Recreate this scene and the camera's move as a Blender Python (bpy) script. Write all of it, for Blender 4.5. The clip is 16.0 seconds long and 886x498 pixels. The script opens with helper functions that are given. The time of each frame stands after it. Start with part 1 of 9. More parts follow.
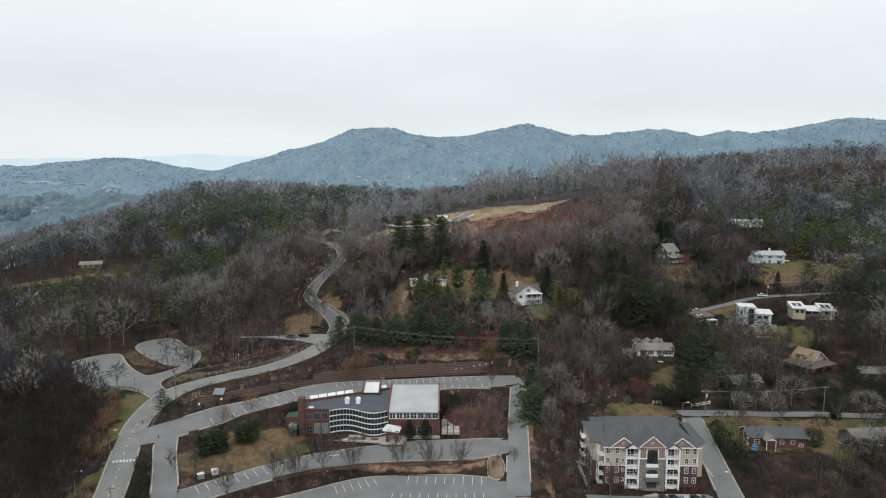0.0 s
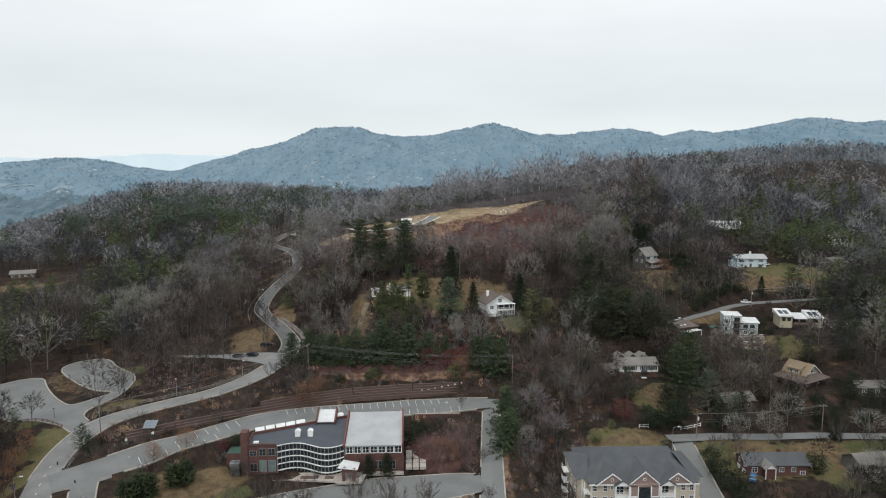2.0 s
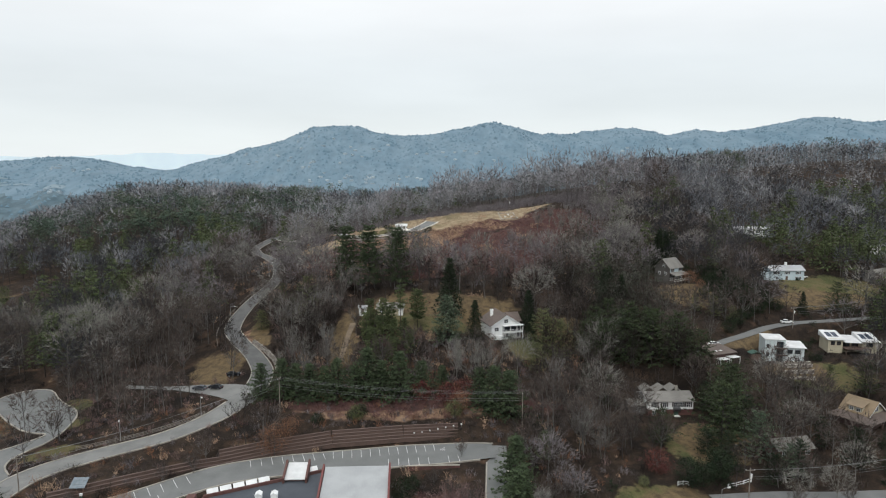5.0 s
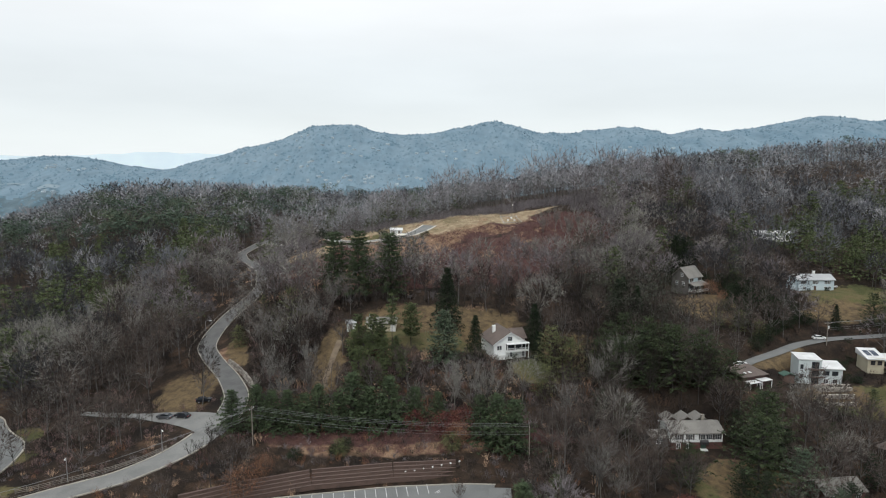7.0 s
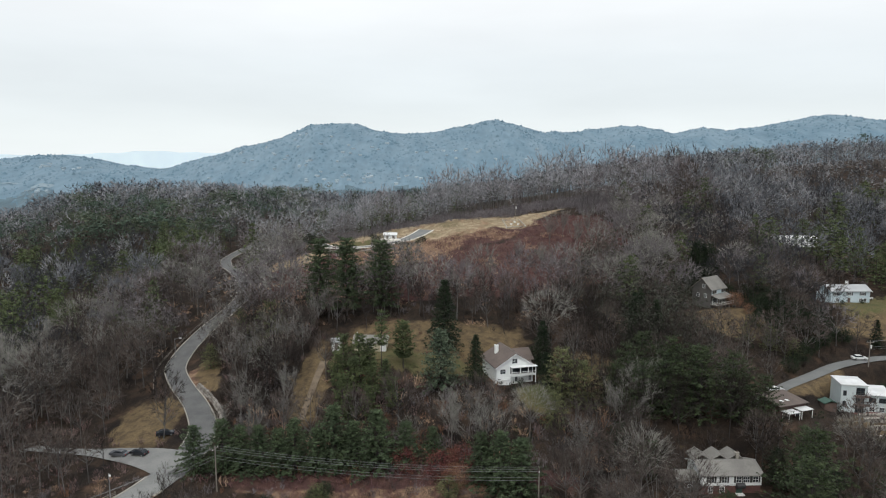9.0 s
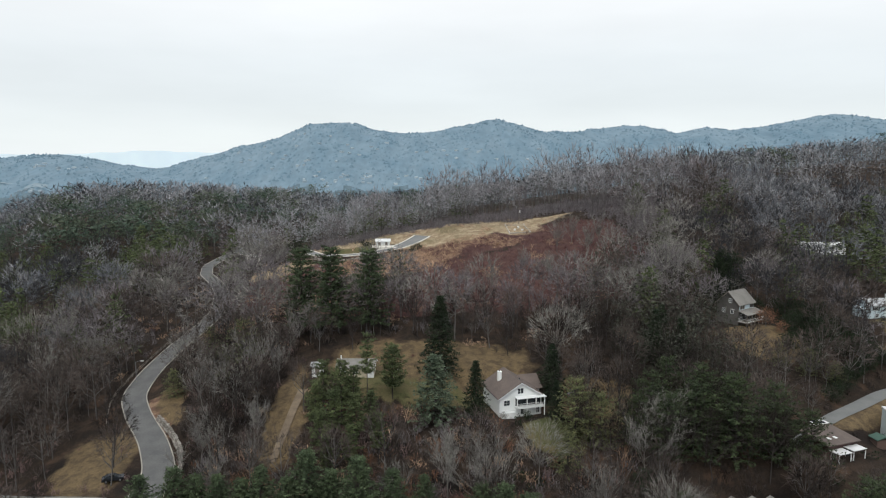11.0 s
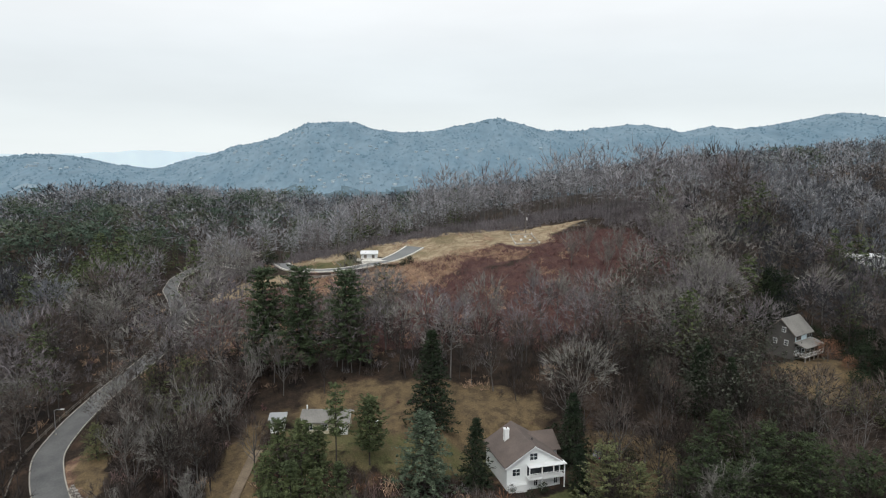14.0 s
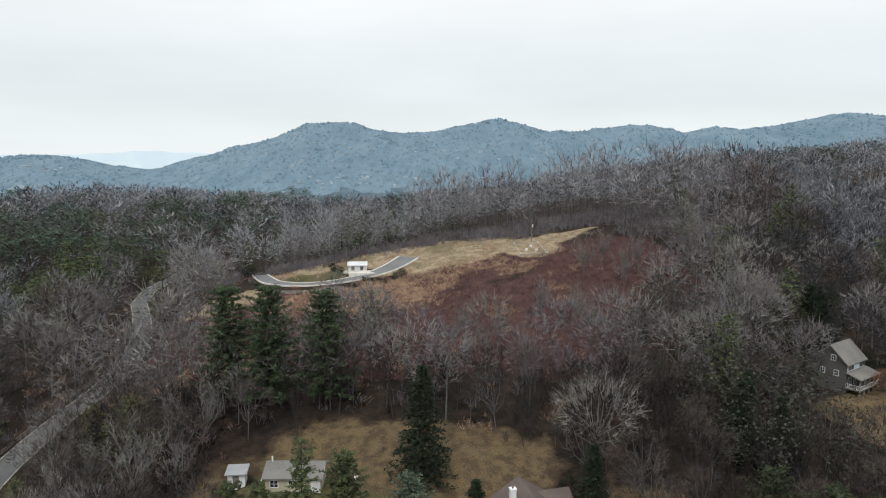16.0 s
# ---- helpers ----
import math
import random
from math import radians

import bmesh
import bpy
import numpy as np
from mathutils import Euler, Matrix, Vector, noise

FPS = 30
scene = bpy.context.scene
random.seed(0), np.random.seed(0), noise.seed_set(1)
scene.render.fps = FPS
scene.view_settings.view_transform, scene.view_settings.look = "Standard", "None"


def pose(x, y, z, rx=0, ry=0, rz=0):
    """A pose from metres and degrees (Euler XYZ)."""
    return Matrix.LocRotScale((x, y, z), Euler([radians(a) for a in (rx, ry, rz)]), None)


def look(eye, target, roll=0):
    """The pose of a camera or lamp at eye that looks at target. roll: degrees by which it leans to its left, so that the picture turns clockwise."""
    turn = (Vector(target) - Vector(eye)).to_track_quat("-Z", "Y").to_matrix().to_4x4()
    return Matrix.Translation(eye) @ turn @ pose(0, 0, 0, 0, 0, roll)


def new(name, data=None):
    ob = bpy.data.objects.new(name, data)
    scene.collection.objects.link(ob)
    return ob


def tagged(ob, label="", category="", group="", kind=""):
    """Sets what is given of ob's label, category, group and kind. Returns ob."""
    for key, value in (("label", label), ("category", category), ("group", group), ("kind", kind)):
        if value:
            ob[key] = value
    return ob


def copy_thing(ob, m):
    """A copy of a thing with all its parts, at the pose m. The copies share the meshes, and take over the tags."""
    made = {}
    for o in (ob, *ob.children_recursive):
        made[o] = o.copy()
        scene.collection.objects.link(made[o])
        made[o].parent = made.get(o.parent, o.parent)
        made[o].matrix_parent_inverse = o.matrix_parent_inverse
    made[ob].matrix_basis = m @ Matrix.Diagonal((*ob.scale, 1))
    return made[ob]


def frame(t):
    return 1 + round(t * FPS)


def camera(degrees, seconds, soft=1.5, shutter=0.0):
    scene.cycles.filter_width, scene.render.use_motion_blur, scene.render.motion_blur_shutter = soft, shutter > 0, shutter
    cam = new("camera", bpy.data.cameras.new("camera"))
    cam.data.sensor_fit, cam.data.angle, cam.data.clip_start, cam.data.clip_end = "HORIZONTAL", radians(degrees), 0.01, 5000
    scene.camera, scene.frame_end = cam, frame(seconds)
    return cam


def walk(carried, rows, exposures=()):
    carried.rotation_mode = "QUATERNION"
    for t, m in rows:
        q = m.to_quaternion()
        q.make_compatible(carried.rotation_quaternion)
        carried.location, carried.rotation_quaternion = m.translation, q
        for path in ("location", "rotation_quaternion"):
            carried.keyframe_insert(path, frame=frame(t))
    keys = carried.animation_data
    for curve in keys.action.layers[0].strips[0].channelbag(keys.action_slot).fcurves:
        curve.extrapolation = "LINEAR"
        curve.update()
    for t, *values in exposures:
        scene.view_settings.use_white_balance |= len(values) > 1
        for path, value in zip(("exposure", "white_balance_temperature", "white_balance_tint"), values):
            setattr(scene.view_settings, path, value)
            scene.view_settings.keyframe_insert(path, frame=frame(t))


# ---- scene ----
cam = camera(66.9, 16.0, soft=1.1)
METRES, EYE, TILT, LEAN, TURN = 200.0, 80.0, -7.3, 0.0, 0.0
ROWS = [
    (0.0, 0.0, 0.0, 0.0, 0.0, 0.0, -0.0),
    (0.5, 0.0024, 0.0315, 0.0038, -1.91, -0.02, 0.35),
    (1.0, 0.0017, 0.0626, 0.0078, -2.85, -0.04, 0.48),
    (1.5, 0.0034, 0.094, 0.0116, -2.87, -0.05, 0.46),
    (2.0, 0.0055, 0.1251, 0.0153, -2.86, -0.04, 0.44),
    (2.5, 0.0076, 0.1563, 0.0192, -2.87, -0.04, 0.43),
    (3.0, 0.0101, 0.1874, 0.0229, -2.86, -0.04, 0.41),
    (3.5, 0.0128, 0.2184, 0.0269, -2.85, -0.05, 0.42),
    (4.0, 0.0151, 0.2495, 0.0308, -2.86, -0.06, 0.39),
    (6.5, 0.03, 0.4031, 0.0508, -2.77, -0.1, 0.3),
    (7.0, 0.0331, 0.434, 0.0547, -2.76, -0.12, 0.31),
    (7.5, 0.036, 0.4649, 0.0585, -2.75, -0.13, 0.29),
    (8.0, 0.039, 0.4959, 0.0624, -2.75, -0.14, 0.28),
    (8.5, 0.042, 0.5268, 0.0665, -2.74, -0.16, 0.28),
    (9.0, 0.0453, 0.5576, 0.0708, -2.71, -0.19, 0.27),
    (11.5, 0.061, 0.712, 0.0906, -2.65, -0.2, 0.21),
    (12.0, 0.064, 0.7426, 0.0944, -2.64, -0.21, 0.2),
    (12.5, 0.0669, 0.7733, 0.0985, -2.63, -0.22, 0.2),
    (13.0, 0.0701, 0.8041, 0.1023, -2.61, -0.22, 0.22),
    (13.5, 0.0731, 0.8347, 0.1065, -2.59, -0.22, 0.22),
    (14.0, 0.0761, 0.8653, 0.1107, -2.58, -0.22, 0.22),
    (14.5, 0.0792, 0.8961, 0.1148, -2.57, -0.21, 0.23),
    (15.0, 0.0824, 0.9267, 0.1185, -2.55, -0.19, 0.21),
    (15.5, 0.0856, 0.9573, 0.1225, -2.52, -0.18, 0.21),
    (16.0, 0.0886, 0.9877, 0.1266, -2.51, -0.16, 0.23),
]
walk(cam, [(t, pose(0, 0, EYE, TILT, LEAN, TURN) @ pose(METRES * x, METRES * y, METRES * z, 90 + pitch, roll, yaw)) for t, x, y, z, yaw, pitch, roll in ROWS], ((0.0, 0.0), (4.0, 0.01), (7.0, 0.07), (12.0, 0.06), (16.0, 0.03)))

# ---- world and light: a high, even overcast ----
world = bpy.data.worlds.new("overcast_sky")
scene.world = world
world.use_nodes = True
wn, wl = world.node_tree.nodes, world.node_tree.links
wn.clear()
w_out, w_mix = wn.new("ShaderNodeOutputWorld"), wn.new("ShaderNodeMixShader")
w_clear, w_cloud = wn.new("ShaderNodeBackground"), wn.new("ShaderNodeBackground")
w_sky = wn.new("ShaderNodeTexSky")
w_sky.sky_type, w_sky.sun_disc, w_sky.sun_elevation, w_sky.sun_rotation = "NISHITA", False, radians(38), radians(200)
w_coord, w_sep, w_ramp = wn.new("ShaderNodeTexCoord"), wn.new("ShaderNodeSeparateXYZ"), wn.new("ShaderNodeValToRGB")
w_map, w_noise, w_fine, w_var = wn.new("ShaderNodeMapping"), wn.new("ShaderNodeTexNoise"), wn.new("ShaderNodeMapRange"), wn.new("ShaderNodeMix")
w_map.inputs["Scale"].default_value = (2.0, 2.0, 9.0)
w_noise.inputs["Scale"].default_value, w_noise.inputs["Detail"].default_value = 1.6, 4.0
w_fine.inputs["From Min"].default_value, w_fine.inputs["From Max"].default_value = 0.3, 0.7
w_fine.inputs["To Min"].default_value, w_fine.inputs["To Max"].default_value = 0.955, 1.03
w_var.data_type, w_var.blend_type = "RGBA", "MULTIPLY"
w_var.inputs["Factor"].default_value = 1.0
ramp = w_ramp.color_ramp
ramp.elements[0].position, ramp.elements[0].color = 0.0, (0.88, 0.93, 0.945, 1)
ramp.elements[1].position, ramp.elements[1].color = 1.0, (1.36, 1.40, 1.46, 1)
for at, colour in ((0.03, (0.86, 0.915, 0.93)), (0.08, (0.80, 0.855, 0.88)), (0.14, (0.83, 0.88, 0.905)), (0.22, (0.96, 0.985, 1.0)), (0.34, (1.0, 1.035, 1.06)), (0.6, (1.18, 1.215, 1.26))):
    ramp.elements.new(at).color = (*colour, 1)
w_mix.inputs[0].default_value = 0.93
w_clear.inputs["Strength"].default_value = 0.1
wl.new(w_coord.outputs["Generated"], w_sep.inputs[0])
wl.new(w_sep.outputs["Z"], w_ramp.inputs[0])
wl.new(w_coord.outputs["Generated"], w_map.inputs[0])
wl.new(w_map.outputs[0], w_noise.inputs["Vector"])
wl.new(w_noise.outputs["Fac"], w_fine.inputs["Value"])
wl.new(w_ramp.outputs[0], w_var.inputs["A"])
wl.new(w_fine.outputs[0], w_var.inputs["B"])
wl.new(w_var.outputs["Result"], w_cloud.inputs["Color"])
wl.new(w_sky.outputs[0], w_clear.inputs["Color"])
wl.new(w_clear.outputs[0], w_mix.inputs[1])
wl.new(w_cloud.outputs[0], w_mix.inputs[2])
wl.new(w_mix.outputs[0], w_out.inputs[0])
sun = new("sun", bpy.data.lights.new("sun", "SUN"))
sun.data.energy, sun.data.angle, sun.data.color = 1.5, radians(25), (1.0, 0.95, 0.88)
sun.matrix_world = look((-40, -120, 160), (0, 0, 0))

# ---- materials ----


def material(name, colour, second=None, scale=1.0, rough=0.85, metal=0.0, bump=0.0, bump_scale=8.0, fine=None, islands=0.0, contrast=(0.35, 0.65), glow=0.0, deep=1.0):
    """A surface of two mingled colours: broad patches, fine grain, relief; islands: how far loose pieces differ."""
    m = bpy.data.materials.new(name)
    m.use_nodes = True
    n, l = m.node_tree.nodes, m.node_tree.links
    b = n["Principled BSDF"]
    b.inputs["Roughness"].default_value, b.inputs["Metallic"].default_value = rough, metal
    if islands:  # twigs and leaves lie every way and hardly shine
        b.inputs["Specular IOR Level"].default_value = 0.12
    second = second or tuple(c * 0.8 for c in colour)
    place, broad, grain = n.new("ShaderNodeNewGeometry"), n.new("ShaderNodeTexNoise"), n.new("ShaderNodeTexNoise")
    broad.inputs["Scale"].default_value, broad.inputs["Detail"].default_value = 1.0 / scale, 3.0
    grain.inputs["Scale"].default_value, grain.inputs["Detail"].default_value = bump_scale, 2.0
    where = place.outputs["Position"]
    if deep != 1.0:
        squash = n.new("ShaderNodeMapping")
        squash.inputs["Scale"].default_value = (1.0, deep, 1.0)
        l.new(where, squash.inputs["Vector"])
        where = squash.outputs[0]
    l.new(where, broad.inputs["Vector"])
    l.new(where, grain.inputs["Vector"])
    spread = n.new("ShaderNodeMapRange")
    spread.inputs["From Min"].default_value, spread.inputs["From Max"].default_value = contrast
    l.new(broad.outputs["Fac"], spread.inputs["Value"])
    mix = n.new("ShaderNodeMix")
    mix.data_type = "RGBA"
    mix.inputs["A"].default_value, mix.inputs["B"].default_value = (*colour, 1), (*second, 1)
    l.new(spread.outputs[0], mix.inputs["Factor"])
    tint = n.new("ShaderNodeMix")
    tint.data_type, tint.blend_type = "RGBA", "MULTIPLY"
    tint.inputs["Factor"].default_value = 1.0
    shade = n.new("ShaderNodeMapRange")
    shade.inputs["From Min"].default_value, shade.inputs["From Max"].default_value = 0.3, 0.7
    amount = 0.12 if fine is None else fine
    shade.inputs["To Min"].default_value, shade.inputs["To Max"].default_value = 1 - amount, 1 + amount
    l.new(grain.outputs["Fac"], shade.inputs["Value"])
    l.new(mix.outputs["Result"], tint.inputs["A"])
    l.new(shade.outputs[0], tint.inputs["B"])
    last = tint.outputs["Result"]
    if islands:
        vary, apart = n.new("ShaderNodeMapRange"), n.new("ShaderNodeMix")
        apart.data_type, apart.blend_type = "RGBA", "MULTIPLY"
        apart.inputs["Factor"].default_value = 1.0
        vary.inputs["To Min"].default_value, vary.inputs["To Max"].default_value = 1 - islands, 1 + islands
        l.new(place.outputs["Random Per Island"], vary.inputs["Value"])
        l.new(last, apart.inputs["A"])
        l.new(vary.outputs[0], apart.inputs["B"])
        last = apart.outputs["Result"]
    l.new(last, b.inputs["Base Color"])
    # glow: emits the surface's own colour; the backdrop uses it for haze
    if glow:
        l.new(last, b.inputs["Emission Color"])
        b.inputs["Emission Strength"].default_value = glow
    if bump:
        relief = n.new("ShaderNodeBump")
        relief.inputs["Strength"].default_value = bump
        l.new(grain.outputs["Fac"], relief.inputs["Height"])
        l.new(relief.outputs[0], b.inputs["Normal"])
    return m


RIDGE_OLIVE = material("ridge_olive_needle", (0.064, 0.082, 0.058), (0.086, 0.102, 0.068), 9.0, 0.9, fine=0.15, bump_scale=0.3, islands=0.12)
ASPHALT = material("asphalt", (0.118, 0.124, 0.122), (0.148, 0.154, 0.151), 6.0, 0.9, bump=0.3, bump_scale=5.0, fine=0.08)
ROAD_ASPHALT = material("old_asphalt", (0.132, 0.135, 0.131), (0.174, 0.177, 0.170), 5.0, 0.9, bump=0.3, bump_scale=3.0, fine=0.1)
NEW_ASPHALT = material("dark_asphalt", (0.078, 0.080, 0.080), (0.110, 0.111, 0.109), 4.0, 0.9, bump=0.3, bump_scale=3.0, fine=0.12)
DIRT = material("dirt_track", (0.165, 0.128, 0.088), (0.115, 0.088, 0.060), 2.0, 0.95, bump=0.3, fine=0.2)
CONCRETE = material("concrete", (0.335, 0.314, 0.271), (0.241, 0.228, 0.198), 3.0, 0.9, bump=0.2)
WHITE_KERB = material("new_concrete", (0.62, 0.60, 0.55), (0.50, 0.48, 0.44), 3.0, 0.9, bump=0.2)
PAINT_LINE = material("line_paint", (0.62, 0.63, 0.63), (0.48, 0.49, 0.49), 1.5, 0.8)
BARK = material("bark", (0.125, 0.120, 0.115), (0.062, 0.058, 0.055), 5.0, 0.95, fine=0.25, bump_scale=3.0)
PALE_BARK = material("pale_bark", (0.165, 0.157, 0.142), (0.110, 0.104, 0.095), 4.0, 0.95, fine=0.25, bump_scale=3.0)
DARK_BARK = material("dark_bark", (0.045, 0.038, 0.034), (0.030, 0.026, 0.024), 5.0, 0.95, fine=0.2)
BROWN_TWIG = material("brown_twig", (0.096, 0.078, 0.069), (0.052, 0.044, 0.040), 8.0, 0.95, fine=0.2, bump_scale=0.6, islands=0.25)
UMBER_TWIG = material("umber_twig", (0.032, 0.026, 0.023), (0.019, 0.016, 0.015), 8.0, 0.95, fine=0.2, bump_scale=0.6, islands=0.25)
DARK_TWIG = material("dark_twig", (0.050, 0.052, 0.058), (0.036, 0.037, 0.041), 8.0, 0.95, fine=0.2, bump_scale=0.6, islands=0.25)
MAUVE_TWIG = material("mauve_twig", (0.189, 0.171, 0.179), (0.121, 0.111, 0.117), 9.0, 0.95, fine=0.2, bump_scale=0.6, islands=0.25)
TWIG = material("twig", (0.230, 0.221, 0.205), (0.127, 0.122, 0.115), 8.0, 0.95, fine=0.2, bump_scale=0.6, islands=0.25)
PALE_TWIG = material("pale_twig", (0.235, 0.228, 0.208), (0.152, 0.147, 0.135), 8.0, 0.95, fine=0.2, bump_scale=0.6, islands=0.25)
# blue-grey tint in the twigs stands in for haze over farther woods
HAZE_BLUE_TWIG = material("haze_blue_twig", (0.143, 0.151, 0.167), (0.093, 0.099, 0.110), 9.0, 0.95, fine=0.2, bump_scale=0.6, islands=0.3)
# thicket brown darkened in the colour, for shade beneath the crowns
SHADED_TWIG = material("shaded_thicket_twig", (0.030, 0.024, 0.022), (0.016, 0.013, 0.012), 6.0, 0.95, fine=0.2, bump_scale=0.6, islands=0.3)
# paler twig grey for far trees, with the lift of haze painted in
HAZE_GREY_TWIG = material("haze_grey_twig", (0.280, 0.283, 0.297), (0.190, 0.193, 0.203), 13.0, 0.95, fine=0.15, bump_scale=0.4, islands=0.2)
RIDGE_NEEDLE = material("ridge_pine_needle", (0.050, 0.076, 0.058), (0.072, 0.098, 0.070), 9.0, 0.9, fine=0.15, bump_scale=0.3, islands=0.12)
SILVER_NEEDLE = material("silver_green_needle", (0.058, 0.082, 0.056), (0.098, 0.124, 0.082), 4.0, 0.8, fine=0.25, bump_scale=0.8, islands=0.25)
IVY_LEAF = material("ivy_leaf", (0.043, 0.047, 0.036), (0.057, 0.060, 0.046), 4.0, 0.8, fine=0.25, bump_scale=0.8, islands=0.3)
ROSE_TWIG = material("rose_brown_twig", (0.205, 0.146, 0.138), (0.146, 0.101, 0.098), 4.0, 0.95, fine=0.25, bump_scale=0.6, islands=0.3)
TAN_TWIG = material("tan_bramble_cane", (0.440, 0.315, 0.220), (0.320, 0.215, 0.155), 4.0, 0.95, fine=0.25, bump_scale=0.6, islands=0.35)
RED_TWIG = material("bramble_cane", (0.138, 0.070, 0.070), (0.121, 0.073, 0.072), 6.0, 0.95, fine=0.25, bump_scale=0.6, islands=0.3)
PINE_NEEDLE = material("pine_needle", (0.054, 0.071, 0.034), (0.081, 0.099, 0.044), 5.0, 0.8, fine=0.25, bump_scale=0.8, islands=0.25)
BLUE_NEEDLE = material("blue_green_needle", (0.044, 0.063, 0.035), (0.065, 0.089, 0.046), 4.0, 0.8, fine=0.25, bump_scale=0.8, islands=0.25)
DARK_NEEDLE = material("spruce_needle", (0.015, 0.024, 0.014), (0.025, 0.035, 0.019), 4.0, 0.85, fine=0.25, bump_scale=0.8, islands=0.25)
HEMLOCK_NEEDLE = material("hemlock_needle", (0.029, 0.042, 0.022), (0.048, 0.063, 0.030), 4.0, 0.85, fine=0.25, bump_scale=0.8, islands=0.25)
OLIVE_LEAF = material("olive_foliage", (0.082, 0.094, 0.044), (0.115, 0.122, 0.060), 4.0, 0.8, fine=0.25, bump_scale=0.8, islands=0.25)
DRY_LEAF = material("dry_leaf", (0.195, 0.102, 0.062), (0.151, 0.083, 0.054), 3.0, 0.9, fine=0.25, bump_scale=0.8, islands=0.4)
RED_LEAF = material("red_leaf", (0.089, 0.031, 0.030), (0.111, 0.048, 0.037), 3.0, 0.9, fine=0.25, bump_scale=0.8, islands=0.4)
STRAW = material("dry_grass_blade", (0.390, 0.331, 0.235), (0.301, 0.235, 0.161), 5.0, 0.95, fine=0.25, bump_scale=0.7, islands=0.35)

# ---- small mesh kit ----


class Shape:
    """Gathers corners and faces of one mesh."""

    def __init__(self):
        self.v, self.f, self.k = [], [], []

    def add(self, verts, faces, kind=0):
        o = len(self.v)
        self.v += [tuple(p) for p in verts]
        self.f += [tuple(o + i for i in f) for f in faces]
        self.k += [kind] * len(faces)
        return self

    def box(self, x0, x1, y0, y1, z0, z1, m=None):
        p = [(x, y, z) for z in (z0, z1) for x, y in ((x0, y0), (x1, y0), (x1, y1), (x0, y1))]
        if m is not None:
            p = [m @ Vector(q) for q in p]
        return self.add(p, [(3, 2, 1, 0), (4, 5, 6, 7), (0, 1, 5, 4), (1, 2, 6, 5), (2, 3, 7, 6), (3, 0, 4, 7)])

    def prism(self, outline, a, b, axis="z"):
        """An outline drawn out from a to b along an axis."""
        def at(u, v, w):
            return (u, v, w) if axis == "z" else ((u, w, v) if axis == "y" else (w, u, v))
        n = len(outline)
        p = [at(u, v, a) for u, v in outline] + [at(u, v, b) for u, v in outline]
        sides = [(i, (i + 1) % n, n + (i + 1) % n, n + i) for i in range(n)]
        return self.add(p, [tuple(range(n))[::-1], tuple(range(n, 2 * n))] + sides)

    def tube(self, a, b, ra, rb, sides=6):
        a, b = Vector(a), Vector(b)
        d = (b - a).normalized()
        u = d.orthogonal().normalized()
        w = d.cross(u)
        ring = [(math.cos(2 * math.pi * i / sides), math.sin(2 * math.pi * i / sides)) for i in range(sides)]
        p = [a + ra * (c * u + s * w) for c, s in ring] + [b + rb * (c * u + s * w) for c, s in ring]
        return self.add(p, [(i, (i + 1) % sides, sides + (i + 1) % sides, sides + i) for i in range(sides)] + [tuple(range(sides))[::-1], tuple(range(sides, 2 * sides))])

    def cable(self, points, radius, sides=3):
        """A round line swept through points, in one piece."""
        rings = []
        for i, p in enumerate(points):
            d = (points[min(i + 1, len(points) - 1)] - points[max(i - 1, 0)]).normalized()
            u = d.cross(Vector((0, 0, 1))).normalized()
            w = u.cross(d)
            rings.append([p + radius * (math.cos(2 * math.pi * k / sides) * u + math.sin(2 * math.pi * k / sides) * w) for k in range(sides)])
        n = len(rings)
        return self.add([p for r in rings for p in r], [(i * sides + k, i * sides + (k + 1) % sides, (i + 1) * sides + (k + 1) % sides, (i + 1) * sides + k) for i in range(n - 1) for k in range(sides)] + [tuple(range(sides))[::-1], tuple(range((n - 1) * sides, n * sides))])

    def sheet(self, rows):
        """A quad sheet through rows of points."""
        n, o = len(rows[0]), len(self.v)
        for r in rows:
            self.v += [tuple(p) for p in r]
        for i in range(len(rows) - 1):
            for j in range(n - 1):
                a = o + i * n + j
                self.f.append((a, a + 1, a + n + 1, a + n))
                self.k.append(0)
        return self

    def mesh(self, name, *mats):
        me = bpy.data.meshes.new(name)
        me.from_pydata(self.v, [], self.f)
        for m in mats:
            me.materials.append(m)
        if len(mats) > 1:
            me.polygons.foreach_set("material_index", self.k)
        bm = bmesh.new()
        bm.from_mesh(me)
        bmesh.ops.recalc_face_normals(bm, faces=bm.faces)
        bm.to_mesh(me)
        bm.free()
        return me


def part(name, shape, mat, parent, label=""):
    ob = new(name, shape.mesh(name, mat))
    ob.parent = parent
    return tagged(ob, label)


def thing(name, label, category, m, group="", kind=""):
    ob = new(name)
    ob.matrix_world = m
    return tagged(ob, label, category, group, kind)


def raw_mesh(name, v, t, k, mats, smooth_shade=False):
    """A mesh from arrays: corners, triangles, material numbers."""
    me = bpy.data.meshes.new(name)
    me.vertices.add(len(v))
    me.vertices.foreach_set("co", np.ascontiguousarray(v, np.float32).ravel())
    me.loops.add(3 * len(t))
    me.loops.foreach_set("vertex_index", np.ascontiguousarray(t, np.int32).ravel())
    me.polygons.add(len(t))
    me.polygons.foreach_set("loop_start", np.arange(0, 3 * len(t), 3, dtype=np.int32))
    me.polygons.foreach_set("material_index", np.ascontiguousarray(k, np.int32))
    if smooth_shade:
        me.polygons.foreach_set("use_smooth", np.ones(len(t), bool))
    for m in mats:
        me.materials.append(m)
    me.update(calc_edges=True)
    return me

